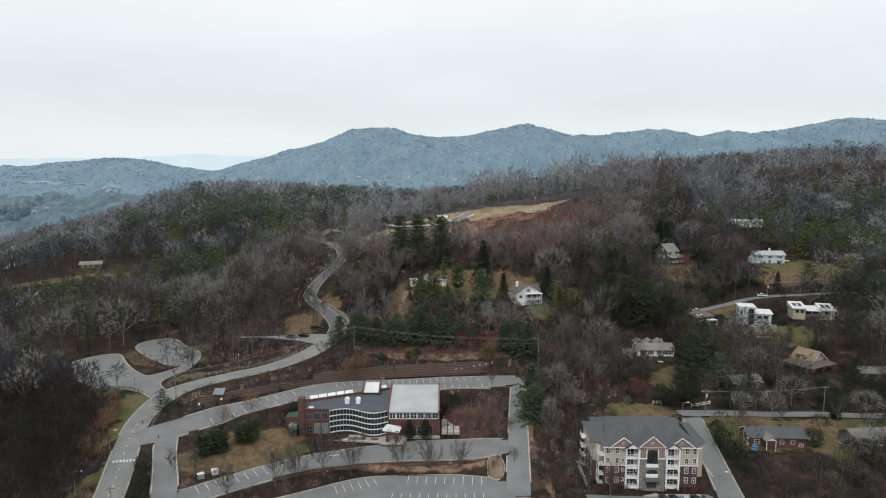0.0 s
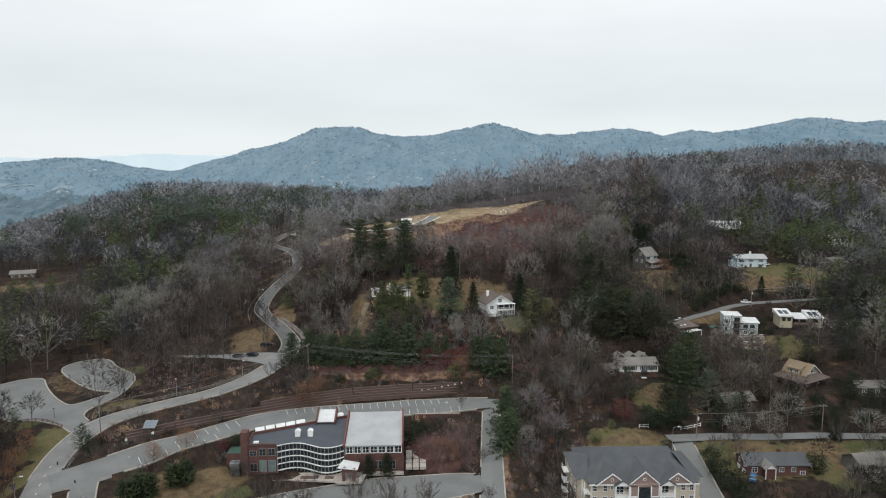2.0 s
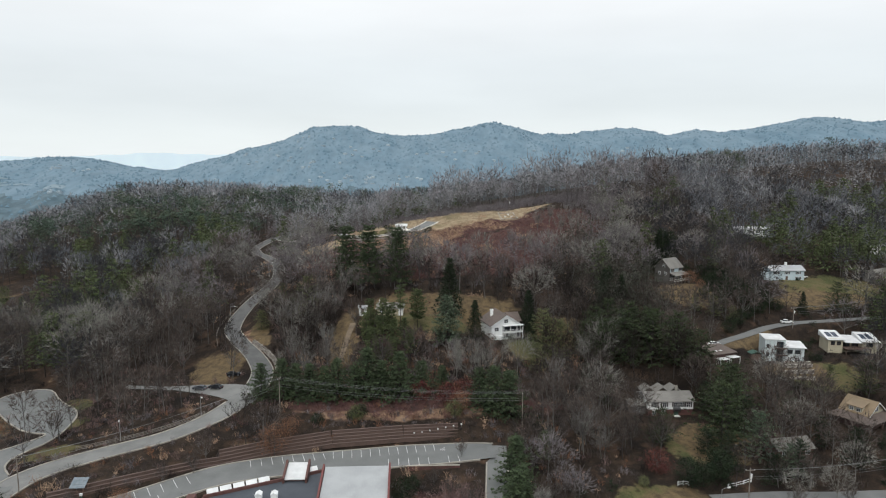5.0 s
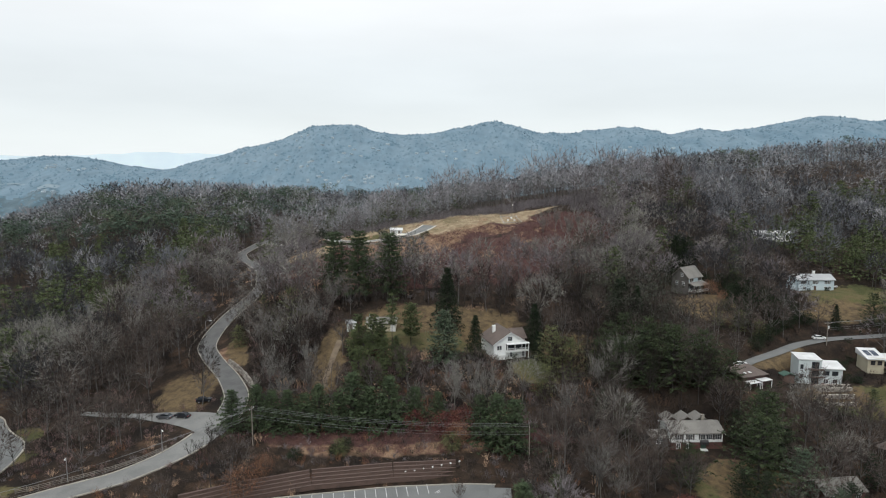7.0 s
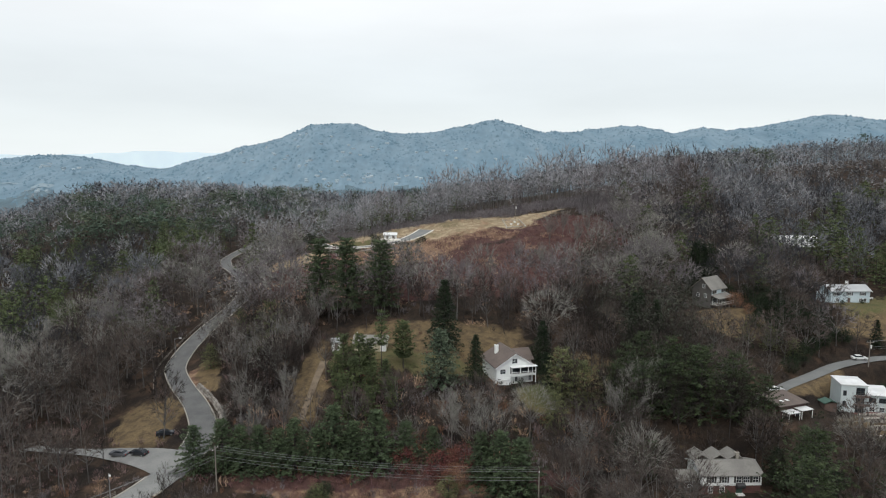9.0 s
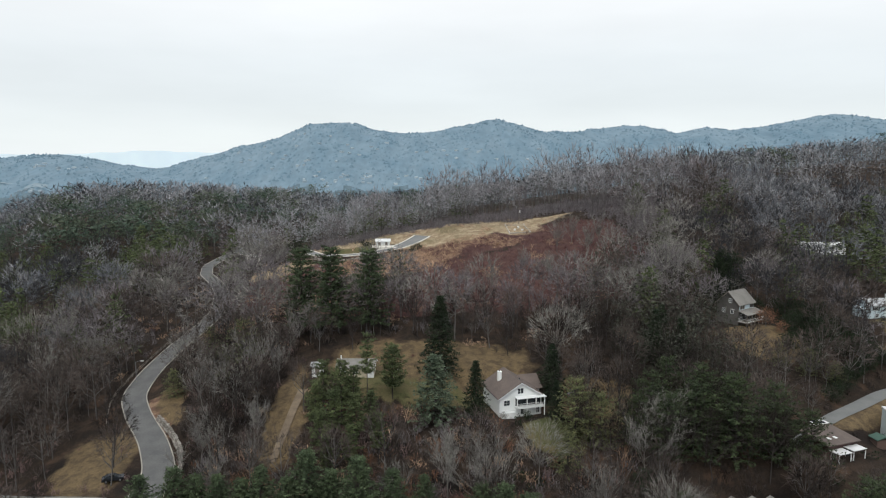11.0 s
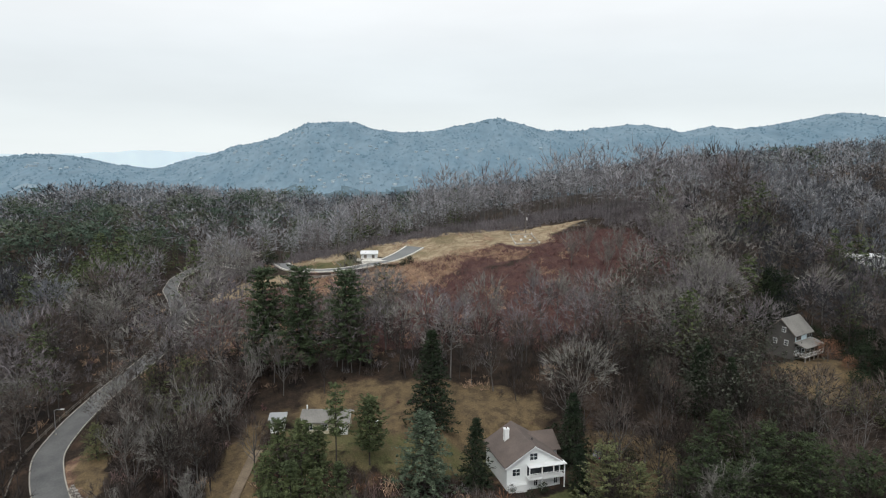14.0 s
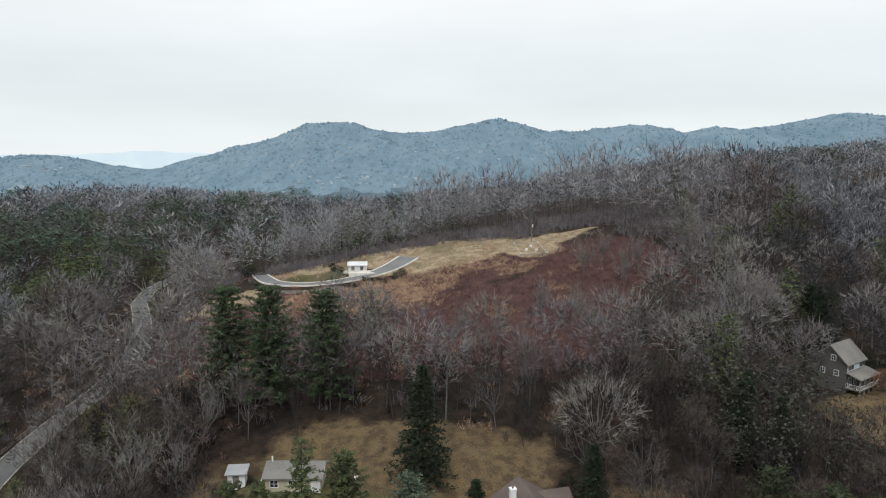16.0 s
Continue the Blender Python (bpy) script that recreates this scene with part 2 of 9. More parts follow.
# ---- the lie of the land ----
# spot levels of the ground: x, y, z
STREET_LEVELS = [
    (-92, 180, -8), (-93, 200, -4.5), (-100, 225, -1), (-96, 232, 0), (-78, 242, 1.5), (-62, 248, 4), (-50, 257, 6.5), (-44, 266, 8.5),
    (-43, 280, 10.5), (-50, 292, 12), (-57, 301, 13.5), (-61, 309, 15), (-59, 318, 17), (-55, 330, 20), (-53, 345, 24), (-58, 370, 27),
    (-75, 410, 28), (-88, 450, 27.5), (-90, 470, 27), (-62, 277, 7.5), (-85, 283, 5), (-115, 300, 4),
    (-113, 250, 0), (-120, 292, 1.5), (-139, 285, 1.5), (-142, 262, -0.5), (-118, 270, 0.5), (-85, 197, -6),
]
YARD_LEVELS = [
    (-70, 213, -0.5), (-45, 223, 0), (-17, 243, 0), (8, 245, 0), (28, 238, 0.3), (27, 218, -2), (25, 195, -6), (24, 178, -9),
    (5, 205, -7), (-17, 200, -7), (-45, 200, -7), (-70, 190, -8), (0, 180, -10), (-40, 175, -11),
    (58, 172, -13), (58, 192, -9), (63, 226, -0.7), (86, 223, -2), (84, 200, -7), (88, 172, -13), (103, 205, -9.5), (85, 262, 1.5),
    (140, 252, -0.5), (125, 225, -4), (160, 222, -4), (140, 292, 8.5), (116, 287, 12), (160, 300, 11), (150, 314, 17), (190, 318, 20),
]
HILL_LEVELS = [
    (170, 353, 27), (115, 343, 28), (38, 298, 17), (-2, 308, 22.5), (-16, 312, 21.5), (5, 328, 25.5), (40, 320, 22), (-30, 300, 16),
    (10, 265, 8), (-25, 262, 6.5), (45, 265, 7), (-2, 416, 44.9), (0, 432, 47.5), (30, 436, 52), (19, 410, 46), (62, 408, 50.5), (66, 424, 52), (-39, 429, 40.5),
    (-32, 398, 39), (-5, 395, 42), (20, 375, 37), (50, 380, 41), (80, 428, 55.5), (92, 410, 52), (112, 436, 57), (-45, 375, 30), (75, 330, 26),
]
RIDGE_LEVELS = [
    (157, 501, 62), (131, 489, 62), (105, 479, 60), (206, 569, 65), (345, 716, 72), (276, 499, 40), (340, 600, 78), (410, 640, 84), (244, 560, 67), (117, 366, 36), (200, 420, 38),
    (6, 548, 31), (3, 505, 34), (-31, 467, 34), (-60, 510, 29), (-214, 726, 41), (-255, 673, 42), (-105, 479, 28), (-198, 547, 38), (-132, 606, 38),
    (-174, 453, 16), (-105, 362, 17), (-92, 400, 25), (-109, 299, 4), (-142, 309, 3), (-80, 300, 8), (-215, 400, 10), (-230, 290, 0),
    (230, 320, 22), (230, 230, 0), (150, 180, -12), (-180, 210, -6),
]
FAR_LEVELS = [
    (-400, 480, -24), (-360, 600, -4), (-420, 700, -6), (-450, 900, -30), (-200, 950, 0), (0, 900, 0), (250, 950, 40), (500, 800, 70), (420, 520, 50), (420, 300, 20),
    (420, 100, -10), (0, 60, -22), (-300, 60, -18), (250, 60, -16), (-480, 250, -18), (-300, 1300, -80), (300, 1300, -70),
]
SPOTS = np.array(STREET_LEVELS + YARD_LEVELS + HILL_LEVELS + RIDGE_LEVELS + FAR_LEVELS, float)


def surface_weights():
    p, n = SPOTS[:, :2] / 100.0, len(SPOTS)
    d = np.linalg.norm(p[:, None] - p[None], axis=2)
    a = np.zeros((n + 3, n + 3))
    a[:n, :n] = d + np.eye(n) * -0.004
    a[:n, n], a[:n, n + 1:] = 1, p
    a[n, :n], a[n + 1:, :n] = 1, p.T
    return np.linalg.solve(a, np.concatenate([SPOTS[:, 2], np.zeros(3)]))


WEIGHTS = surface_weights()


def smooth(a, b, v):
    s = np.clip((v - a) / (b - a), 0, 1)
    return s * s * (3 - 2 * s)


def rolling(x, y):
    """Natural ground level at arrays x, y."""
    x, y = np.asarray(x, float), np.asarray(y, float)
    shape = np.broadcast(x, y).shape
    q = np.stack([np.broadcast_to(x, shape).ravel(), np.broadcast_to(y, shape).ravel()], 1) / 100.0
    out = np.zeros(len(q))
    for i in range(0, len(q), 20000):
        c = q[i:i + 20000]
        d = np.linalg.norm(c[:, None] - SPOTS[None, :, :2] / 100.0, axis=2)
        out[i:i + 20000] = d @ WEIGHTS[:-3] + WEIGHTS[-3] + c @ WEIGHTS[-2:]
    out = np.clip(out, -90, 125).reshape(shape)
    away = np.maximum(smooth(900, 1500, y), smooth(470, 950, np.abs(x)))
    away = np.maximum(away, smooth(60, 200, -y))
    low = -85.0 + 60 * smooth(300, 900, x) * (1 - smooth(700, 1600, y))
    return out * (1 - away) + low * away


# ---- streets, drives and car parks: name, material, kerb, points of x, y, width ----
STRIPS = [
    ("drive_mouth", ROAD_ASPHALT, False, [(-98, 197, 8), (-92.5, 200.6, 9), (-87.5, 203.2, 10), (-82, 206, 10)]),
    ("access_road", ROAD_ASPHALT, True, [(-86, 120, 7.5), (-88, 150, 7.5), (-90, 171, 7.6), (-95, 190, 7.6), (-98, 202, 7.2), (-99, 213, 7.2), (-97, 225, 8.5), (-93, 232, 8), (-84, 238, 7.6), (-76, 242, 7.5), (-65, 245, 7.5), (-54, 253, 7.2),
        (-48.5, 261, 7.6), (-45.5, 268, 8)]),
    ("hill_road", NEW_ASPHALT, True, [(-47.5, 262, 7.6), (-44.5, 272, 7.8), (-45, 283, 6.8), (-51, 295, 6.4), (-58.8, 306, 6.2), (-64.6, 317, 6.0), (-64.8, 329, 5.8), (-62.4, 342, 5.6), (-58, 356, 5.4), (-56, 370, 5.2), (-60, 390, 5.2), (-70, 415, 5.2), (-81, 440, 5.2), (-90, 472, 5), (-86, 510, 6), (-70, 540, 6)]),
    ("west_drive", ASPHALT, True, [(-95, 199, 8), (-89, 203, 8), (-84, 206, 8.5), (-74, 210, 10), (-65, 215, 10.4), (-55, 221.5, 10.6), (-44, 228, 11), (-30, 233.5, 12), (-17, 237, 13), (3, 240, 13), (18, 239.5, 12), (27, 239, 9)]),
    ("south_drive", ASPHALT, True, [(-88, 207, 6), (-86.3, 201, 6.6), (-85.6, 197, 6.6), (-82, 188, 6), (-77.8, 178, 6.8), (-72, 160, 6.8), (-70, 150, 6.5)]),
    ("front_car_park", ASPHALT, True, [(-84, 163, 9), (-74, 169.5, 9.5), (-63, 177.3, 9.5), (-52, 184.2, 9.8), (-40, 190.3, 10), (-28, 193.2, 10.8), (-19, 194.6, 12), (-9, 196.6, 14.2), (3, 196.9, 14.4), (14, 196.8, 13.6), (20, 196.4, 10)]),
    ("lower_car_park", ASPHALT, True, [(-50, 165, 13), (-34, 172, 14), (-22, 176.4, 17), (-8, 177.2, 17.4), (5, 176.6, 17), (13, 175.4, 15), (20, 174.8, 11)]),
    ("east_drive", ASPHALT, True, [(28, 241, 5.4), (27, 232, 5.4), (25.6, 220, 5.6), (23.2, 198, 6.2), (20.8, 175, 6.8), (18, 140, 6.8)]),
    ("hilltop_drive", ASPHALT, True, [(-86, 510, 4), (-62, 488, 4.5), (-47, 462, 4.5), (-39, 444, 4.8), (-34, 426, 5), (-28, 412, 5.2), (-18, 404, 5.2), (-7, 402.5, 5.2), (2, 405.5, 5.8), (8, 410, 6.6), (13, 416, 7), (16, 421.5, 7)]),
    ("upper_street", ASPHALT, False, [(104, 288, 3.2), (122, 300, 4.0), (142, 311, 4.4), (158, 315, 4.4), (175, 315, 4.2), (200, 313, 4.2), (240, 308, 4)]),
    ("lower_street", ASPHALT, False, [(79, 216, 5.2), (84, 216.4, 5.6), (100, 220, 4.8), (128, 220, 4.6), (150, 218, 4.6), (200, 214, 4.6), (260, 210, 4.6)]),
    ("apartment_drive", ASPHALT, True, [(83, 217, 6.2), (82, 206, 6.2), (81, 188, 6.2), (80, 177, 6.8), (78, 160, 8)]),
    ("apartment_car_park", ASPHALT, False, [(40, 169, 15), (60, 170, 16), (76, 170.5, 15)]),
    ("back_lane", ROAD_ASPHALT, False, [(-46, 265.5, 11), (-52, 269.5, 9), (-60, 273.5, 6.5), (-70, 277.5, 4), (-80, 281, 3.4), (-92, 286, 3.2)]),
    ("house_drive", DIRT, False, [(-20, 282, 1.7), (-19, 292, 1.8), (-18, 303, 2), (-17, 308, 2.4)]),
]
# building ground: x, y, half extent, level
PADS = [(-24, 213, 22, -6.6), (59, 186, 17, -11.5), (104, 206, 10, -9.3), (84, 262, 11, 1.7), (143, 254, 10, 0.2), (140, 294, 9, 9.0), (166, 297, 9, 10.3), (112, 286, 7, 10.5),
        (174, 356, 10, 27.0), (117, 346, 8, 28.0), (37, 302, 9, 16.8), (-4, 314, 9, 22.6), (-1, 415, 6, 44.9), (-231, 436, 8, 11.4)]


def resample(points, step=2.0):
    p = np.array(points, float)
    s = np.concatenate([[0], np.cumsum(np.linalg.norm(np.diff(p[:, :2], axis=0), axis=1))])
    t = np.linspace(0, s[-1], max(3, int(s[-1] / step) + 1))
    q = np.stack([np.interp(t, s, p[:, i]) for i in range(3)], 1)
    for _ in range(5):  # round the corners
        q[1:-1] = 0.25 * q[:-2] + 0.5 * q[1:-1] + 0.25 * q[2:]
    return q


def even(z, times=12):
    z = z.copy()
    for _ in range(times):
        z[1:-1] = 0.25 * z[:-2] + 0.5 * z[1:-1] + 0.25 * z[2:]
    return z


COURSE = {}
for strip_name, _, _, strip_points in STRIPS:
    q = resample(strip_points)
    COURSE[strip_name] = np.column_stack([q, even(rolling(q[:, 0], q[:, 1]))])
# the upper car park: one paved sheet that wraps round a planted crescent
LOT = [(-147, 256), (-152, 265), (-146, 272), (-136, 275), (-130, 265), (-122, 254.5), (-114, 246.5), (-111, 245.5), (-105, 251), (-101, 256), (-108, 257), (-116, 263), (-126, 273), (-134, 283), (-131, 290), (-120, 293), (-111, 280), (-100, 271), (-98, 259), (-99, 250), (-103, 245), (-105, 238),
       (-99, 231), (-94, 226), (-97, 221), (-102, 225), (-108, 231), (-119, 236), (-126, 235), (-138, 245)]


def rounded(points, times=2):
    p = np.array(points, float)
    for _ in range(times):
        q = np.roll(p, -1, 0)
        p = np.stack([0.75 * p + 0.25 * q, 0.25 * p + 0.75 * q], 1).reshape(-1, 2)
    return p


def inside(poly, x, y):
    hit = np.zeros(np.shape(x), bool)
    for (x0, y0), (x1, y1) in zip(poly, np.roll(poly, -1, 0)):
        cross = (y0 > y) != (y1 > y)
        hit ^= cross & (x < (x1 - x0) * (y - y0) / (y1 - y0 + 1e-12) + x0)
    return hit


LOT_EDGE = rounded(LOT)
lot_plane = np.linalg.lstsq(np.column_stack([LOT_EDGE, np.ones(len(LOT_EDGE))]), rolling(LOT_EDGE[:, 0], LOT_EDGE[:, 1]), rcond=None)[0]
lx, ly = [v.ravel() for v in np.meshgrid(np.arange(-156, -92, 2.5), np.arange(218, 297, 2.5))]
keep = inside(LOT_EDGE, lx, ly)
lx, ly = np.concatenate([lx[keep], LOT_EDGE[:, 0]]), np.concatenate([ly[keep], LOT_EDGE[:, 1]])
ALL_COURSE = np.concatenate(list(COURSE.values()) + [np.column_stack([lx, ly, np.full(len(lx), 1.0), np.column_stack([lx, ly, np.ones(len(lx))]) @ lot_plane])])


def paved(x, y):
    """Distance past the nearest paving's edge, and that paving's level."""
    x, y = np.asarray(x, float).ravel(), np.asarray(y, float).ravel()
    gap, z = np.full(len(x), 1e3), np.zeros(len(x))
    near = np.where((np.abs(x) < 320) & (y > 100) & (y < 600))[0]
    for i in range(0, len(near), 8000):
        c = near[i:i + 8000]
        d = np.hypot(x[c, None] - ALL_COURSE[None, :, 0], y[c, None] - ALL_COURSE[None, :, 1])
        j = np.argmin(d - ALL_COURSE[None, :, 2] / 2, axis=1)
        gap[c] = d[np.arange(len(c)), j] - ALL_COURSE[j, 2] / 2
        wt = np.clip(1.5 - (d - ALL_COURSE[None, :, 2] / 2 - gap[c][:, None]), 0, None) ** 2 / (1 + d)
        z[c] = (wt * ALL_COURSE[None, :, 3]).sum(1) / wt.sum(1)
    return gap, z


def at_junction(x, y):
    """1 where the drives meet the access road on the natural slope, 0 well away from it."""
    x, y = np.asarray(x), np.asarray(y)
    return np.maximum(1 - smooth(15, 27, np.hypot(x + 88, y - 202)), 1 - smooth(11, 22, np.hypot(x + 54, y - 270)))


def level(x, y):
    """Finished ground level."""
    x, y = np.asarray(x, float), np.asarray(y, float)
    shape = np.broadcast(x, y).shape
    fx, fy = np.broadcast_to(x, shape).ravel(), np.broadcast_to(y, shape).ravel()
    z = rolling(fx, fy)
    for px, py, r, pz in PADS:
        d = np.maximum(np.abs(fx - px), np.abs(fy - py))
        w = 1 - smooth(r, r + 7, d)
        z = z * (1 - w) + pz * w
    gap, pz = paved(fx, fy)
    w = (1 - smooth(1.2, 5.5, gap)) * (1 - at_junction(fx, fy))
    z = z * (1 - w) + pz * w
    return z.reshape(shape)


def ground_z(x, y):
    return float(level(np.array([x]), np.array([y]))[0])


# ---- ground cover: kind, x, y, half length, half width, turn ----
COVER = [
    ("grass", -107, 220, 8, 10, 0), ("grass", -122, 234, 9, 5, 20), ("grass", -52, 192.5, 12, 3.6, 28), ("grass", 14, 312, 26, 13, 0), ("dry", -62, 288, 9, 13, 25), ("tan", -53.4, 307, 2.6, 12, 30),
    ("grass", 88, 240, 13, 9, 0), ("grass", 188, 345, 22, 14, 0), ("grass", 132, 211, 22, 6, 0), ("grass", 66, 216, 12, 6, 0), ("grass", -17, 413, 15, 7, 0), ("grass", 148, 279, 15, 8, 0), ("grass", -95, 243, 7, 4, 20),
    ("grass", -100, 262, 6, 4, 0), ("dry", -245, 412, 46, 9, -4), ("grass", 130, 200, 14, 6, 0), ("grass", 46, 290, 8, 6, 0), ("grass", -103.6, 203, 2.4, 14, -8), ("grass", -98.2, 180, 2.0, 14, -10), ("grass", 104, 209, 20, 9, 0), ("dry", -63, 195, 22, 8, 28), ("grass", -103.5, 277, 6, 4, -50),
    ("straw", 10, 428, 42, 11, 8), ("straw", 40, 424, 36, 9, 10), ("straw", 22, 412, 26, 6, 12), ("straw", 57, 418, 9, 9, 0), ("tan", 14, 396, 17, 8, 10), ("tan", 36, 408, 13, 6, 20), ("tan", 0, 389, 24, 9, 0), ("tan", -22, 360, 16, 8, 0), ("tan", 50, 402, 6, 4, 0), ("tan", 4, 257, 34, 2.4, 0), ("tan", -38, 356, 20, 5, 20), ("tan", -66, 246, 12, 3, 20), ("dry", 15, 322, 32, 11, 0), ("dry", 178, 332, 22, 8, 0),
    ("dry", -20, 298, 5, 18, 0), ("dry", 120, 334, 14, 9, 0), ("dry", 60, 303, 12, 12, 0), ("dry", -51.5, 310, 3, 11, 28), ("straw", 70, 433, 14, 3.5, 18), ("dry", 92, 245, 12, 8, 0),
    ("straw", -40, 400, 14, 8, 0), ("dry", 138, 283, 12, 5, 0), ("dry", 128, 301, 18, 4, 28), 
    ("red", 40, 405, 26, 10, 10), ("red", 50, 372, 42, 24, 0), ("red", 78, 400, 26, 24, 0), ("red", 10, 356, 30, 8, 0), ("red", -32, 378, 22, 24, 0), ("red", 8, 260, 42, 5, 0), ("red", 8, 214, 12, 10, 0), ("dry", -124, 267, 15, 3.4, -45),
    ("dry", 69, 217, 9, 4, 10), ("dry", 58, 213, 5, 3, 0), ("dry", 122, 212, 12, 4, 5), ("dry", 104, 214, 7, 3, 0), ("dry", 134, 206, 9, 4, 0), ("dry", 90, 236, 9, 5, 0), ("tan", 28.2, 198, 1.1, 30, 3), ("tan", -10, 187.4, 24, 1.0, 1),
]


def cover(kind, x, y):
    """How far a cover reaches, 0 to 1."""
    out = np.zeros(np.shape(x))
    for k, cx, cy, a, b, turn in COVER:
        if k == kind:
            c, s = math.cos(radians(turn)), math.sin(radians(turn))
            u, v = (x - cx) * c + (y - cy) * s, (y - cy) * c - (x - cx) * s
            out = np.maximum(out, 1 - smooth(0.6, 1.35, np.hypot(u / a, v / b)))
    return out


def spaced(a, b, step, lo, hi, grow=1.18):
    mid = np.arange(a, b + step, step)
    left, right, d = [], [], step
    while (left[-1] if left else a) > lo or (right[-1] if right else b) < hi:
        d *= grow
        left.append((left[-1] if left else mid[0]) - d)
        right.append((right[-1] if right else mid[-1]) + d)
    return np.concatenate([left[::-1], mid, right])


GROUND = bpy.data.materials.new("winter_ground")
GROUND.use_nodes = True
gn, gl = GROUND.node_tree.nodes, GROUND.node_tree.links
g_bsdf, g_geo = gn["Principled BSDF"], gn.new("ShaderNodeNewGeometry")
g_bsdf.inputs["Roughness"].default_value, g_bsdf.inputs["Specular IOR Level"].default_value = 0.95, 0.12


def ground_noise(scale, detail=4.0):
    t = gn.new("ShaderNodeTexNoise")
    t.inputs["Scale"].default_value, t.inputs["Detail"].default_value = scale, detail
    gl.new(g_geo.outputs["Position"], t.inputs["Vector"])
    return t.outputs["Fac"]


def ground_mix(a, b, factor):
    m = gn.new("ShaderNodeMix")
    m.data_type = "RGBA"
    for socket, value in (("A", a), ("B", b), ("Factor", factor)):
        if isinstance(value, tuple):
            m.inputs[socket].default_value = (*value, 1)
        else:
            gl.new(value, m.inputs[socket])
    return m.outputs["Result"]


def ground_step(value, a, b):
    r = gn.new("ShaderNodeMapRange")
    r.inputs["From Min"].default_value, r.inputs["From Max"].default_value = a, b
    gl.new(value, r.inputs["Value"])
    return r.outputs[0]


def ground_zone(name, noise_out):
    a = gn.new("ShaderNodeAttribute")
    a.attribute_name = name
    add = gn.new("ShaderNodeMath")
    add.operation = "MULTIPLY_ADD"
    gl.new(noise_out, add.inputs[0])
    add.inputs[1].default_value = 1.8
    gl.new(a.outputs["Fac"], add.inputs[2])
    return ground_step(add.outputs[0], 1.25, 1.55)


n_big, n_mid, n_fine, n_patch = ground_noise(0.09), ground_noise(0.45), ground_noise(3.0), ground_noise(0.14, 7.0)
# litter browns lowered to stand in for shade on the forest floor
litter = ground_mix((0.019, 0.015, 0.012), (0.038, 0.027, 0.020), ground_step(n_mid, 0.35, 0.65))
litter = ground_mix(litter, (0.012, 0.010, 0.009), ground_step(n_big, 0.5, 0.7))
litter = ground_mix(litter, (0.078, 0.050, 0.034), ground_step(n_patch, 0.56, 0.72))
red = ground_mix((0.060, 0.033, 0.031), (0.086, 0.049, 0.040), ground_step(n_mid, 0.4, 0.65))
grass = ground_mix((0.084, 0.083, 0.036), (0.108, 0.090, 0.048), ground_step(n_mid, 0.38, 0.62))
grass = ground_mix(grass, (0.060, 0.066, 0.029), ground_step(n_big, 0.5, 0.62))
straw = ground_mix((0.311, 0.255, 0.170), (0.200, 0.148, 0.096), ground_step(n_mid, 0.4, 0.62))
straw = ground_mix(straw, (0.159, 0.130, 0.078), ground_step(n_big, 0.5, 0.66))
soil = ground_mix(litter, red, ground_zone("red", n_patch))
soil = ground_mix(soil, ground_mix((0.215, 0.145, 0.096), (0.110, 0.066, 0.050), ground_step(n_mid, 0.4, 0.6)), ground_zone("tan", n_patch))
soil = ground_mix(soil, grass, ground_zone("grass", n_mid))
soil = ground_mix(soil, ground_mix((0.132, 0.098, 0.055), (0.078, 0.058, 0.036), ground_step(n_mid, 0.4, 0.62)), ground_zone("dry", n_patch))
soil = ground_mix(soil, straw, ground_zone("straw", n_patch))
speck = gn.new("ShaderNodeMix")
speck.data_type, speck.blend_type = "RGBA", "MULTIPLY"
speck.inputs["Factor"].default_value = 1.0
g_range = gn.new("ShaderNodeMapRange")
g_range.inputs["From Min"].default_value, g_range.inputs["From Max"].default_value = 0.3, 0.7
g_range.inputs["To Min"].default_value, g_range.inputs["To Max"].default_value = 0.72, 1.25
gl.new(n_fine, g_range.inputs["Value"])
gl.new(soil, speck.inputs["A"])
gl.new(g_range.outputs[0], speck.inputs["B"])
gl.new(speck.outputs["Result"], g_bsdf.inputs["Base Color"])
g_bump = gn.new("ShaderNodeBump")
g_bump.inputs["Strength"].default_value, g_bump.inputs["Distance"].default_value = 0.6, 0.4
gl.new(n_fine, g_bump.inputs["Height"])
gl.new(g_bump.outputs[0], g_bsdf.inputs["Normal"])

gx, gy = spaced(-235, 265, 2.5, -4600, 4600), spaced(150, 485, 2.5, -900, 4800)
mx, my = np.meshgrid(gx, gy)
mz = level(mx, my)
rough_ground = np.array([noise.noise((a * 0.12, b * 0.12, 0)) * 0.5 for a, b in zip(mx.ravel(), my.ravel())]).reshape(mx.shape)
free = smooth(0.5, 6, paved(mx, my)[0]).reshape(mx.shape)
mz = mz + rough_ground * free
nx, ny = len(gx), len(gy)
idx = np.arange(nx * ny).reshape(ny, nx)
a, b, c, d = idx[:-1, :-1].ravel(), idx[:-1, 1:].ravel(), idx[1:, 1:].ravel(), idx[1:, :-1].ravel()
tris = np.concatenate([np.stack([a, b, c], 1), np.stack([a, c, d], 1)])
land = raw_mesh("ground", np.stack([mx.ravel(), my.ravel(), mz.ravel()], 1), tris, np.zeros(len(tris)), [GROUND], True)
for kind in ("grass", "straw", "red", "tan", "dry"):
    layer = land.attributes.new(kind, "FLOAT", "POINT")
    layer.data.foreach_set("value", cover(kind, mx, my).ravel().astype(np.float32))
tagged(new("ground", land), "hilly winter ground of leaf litter, dry grass and brambles", "ground", kind="structure")

# ---- paving with raised kerbs ----


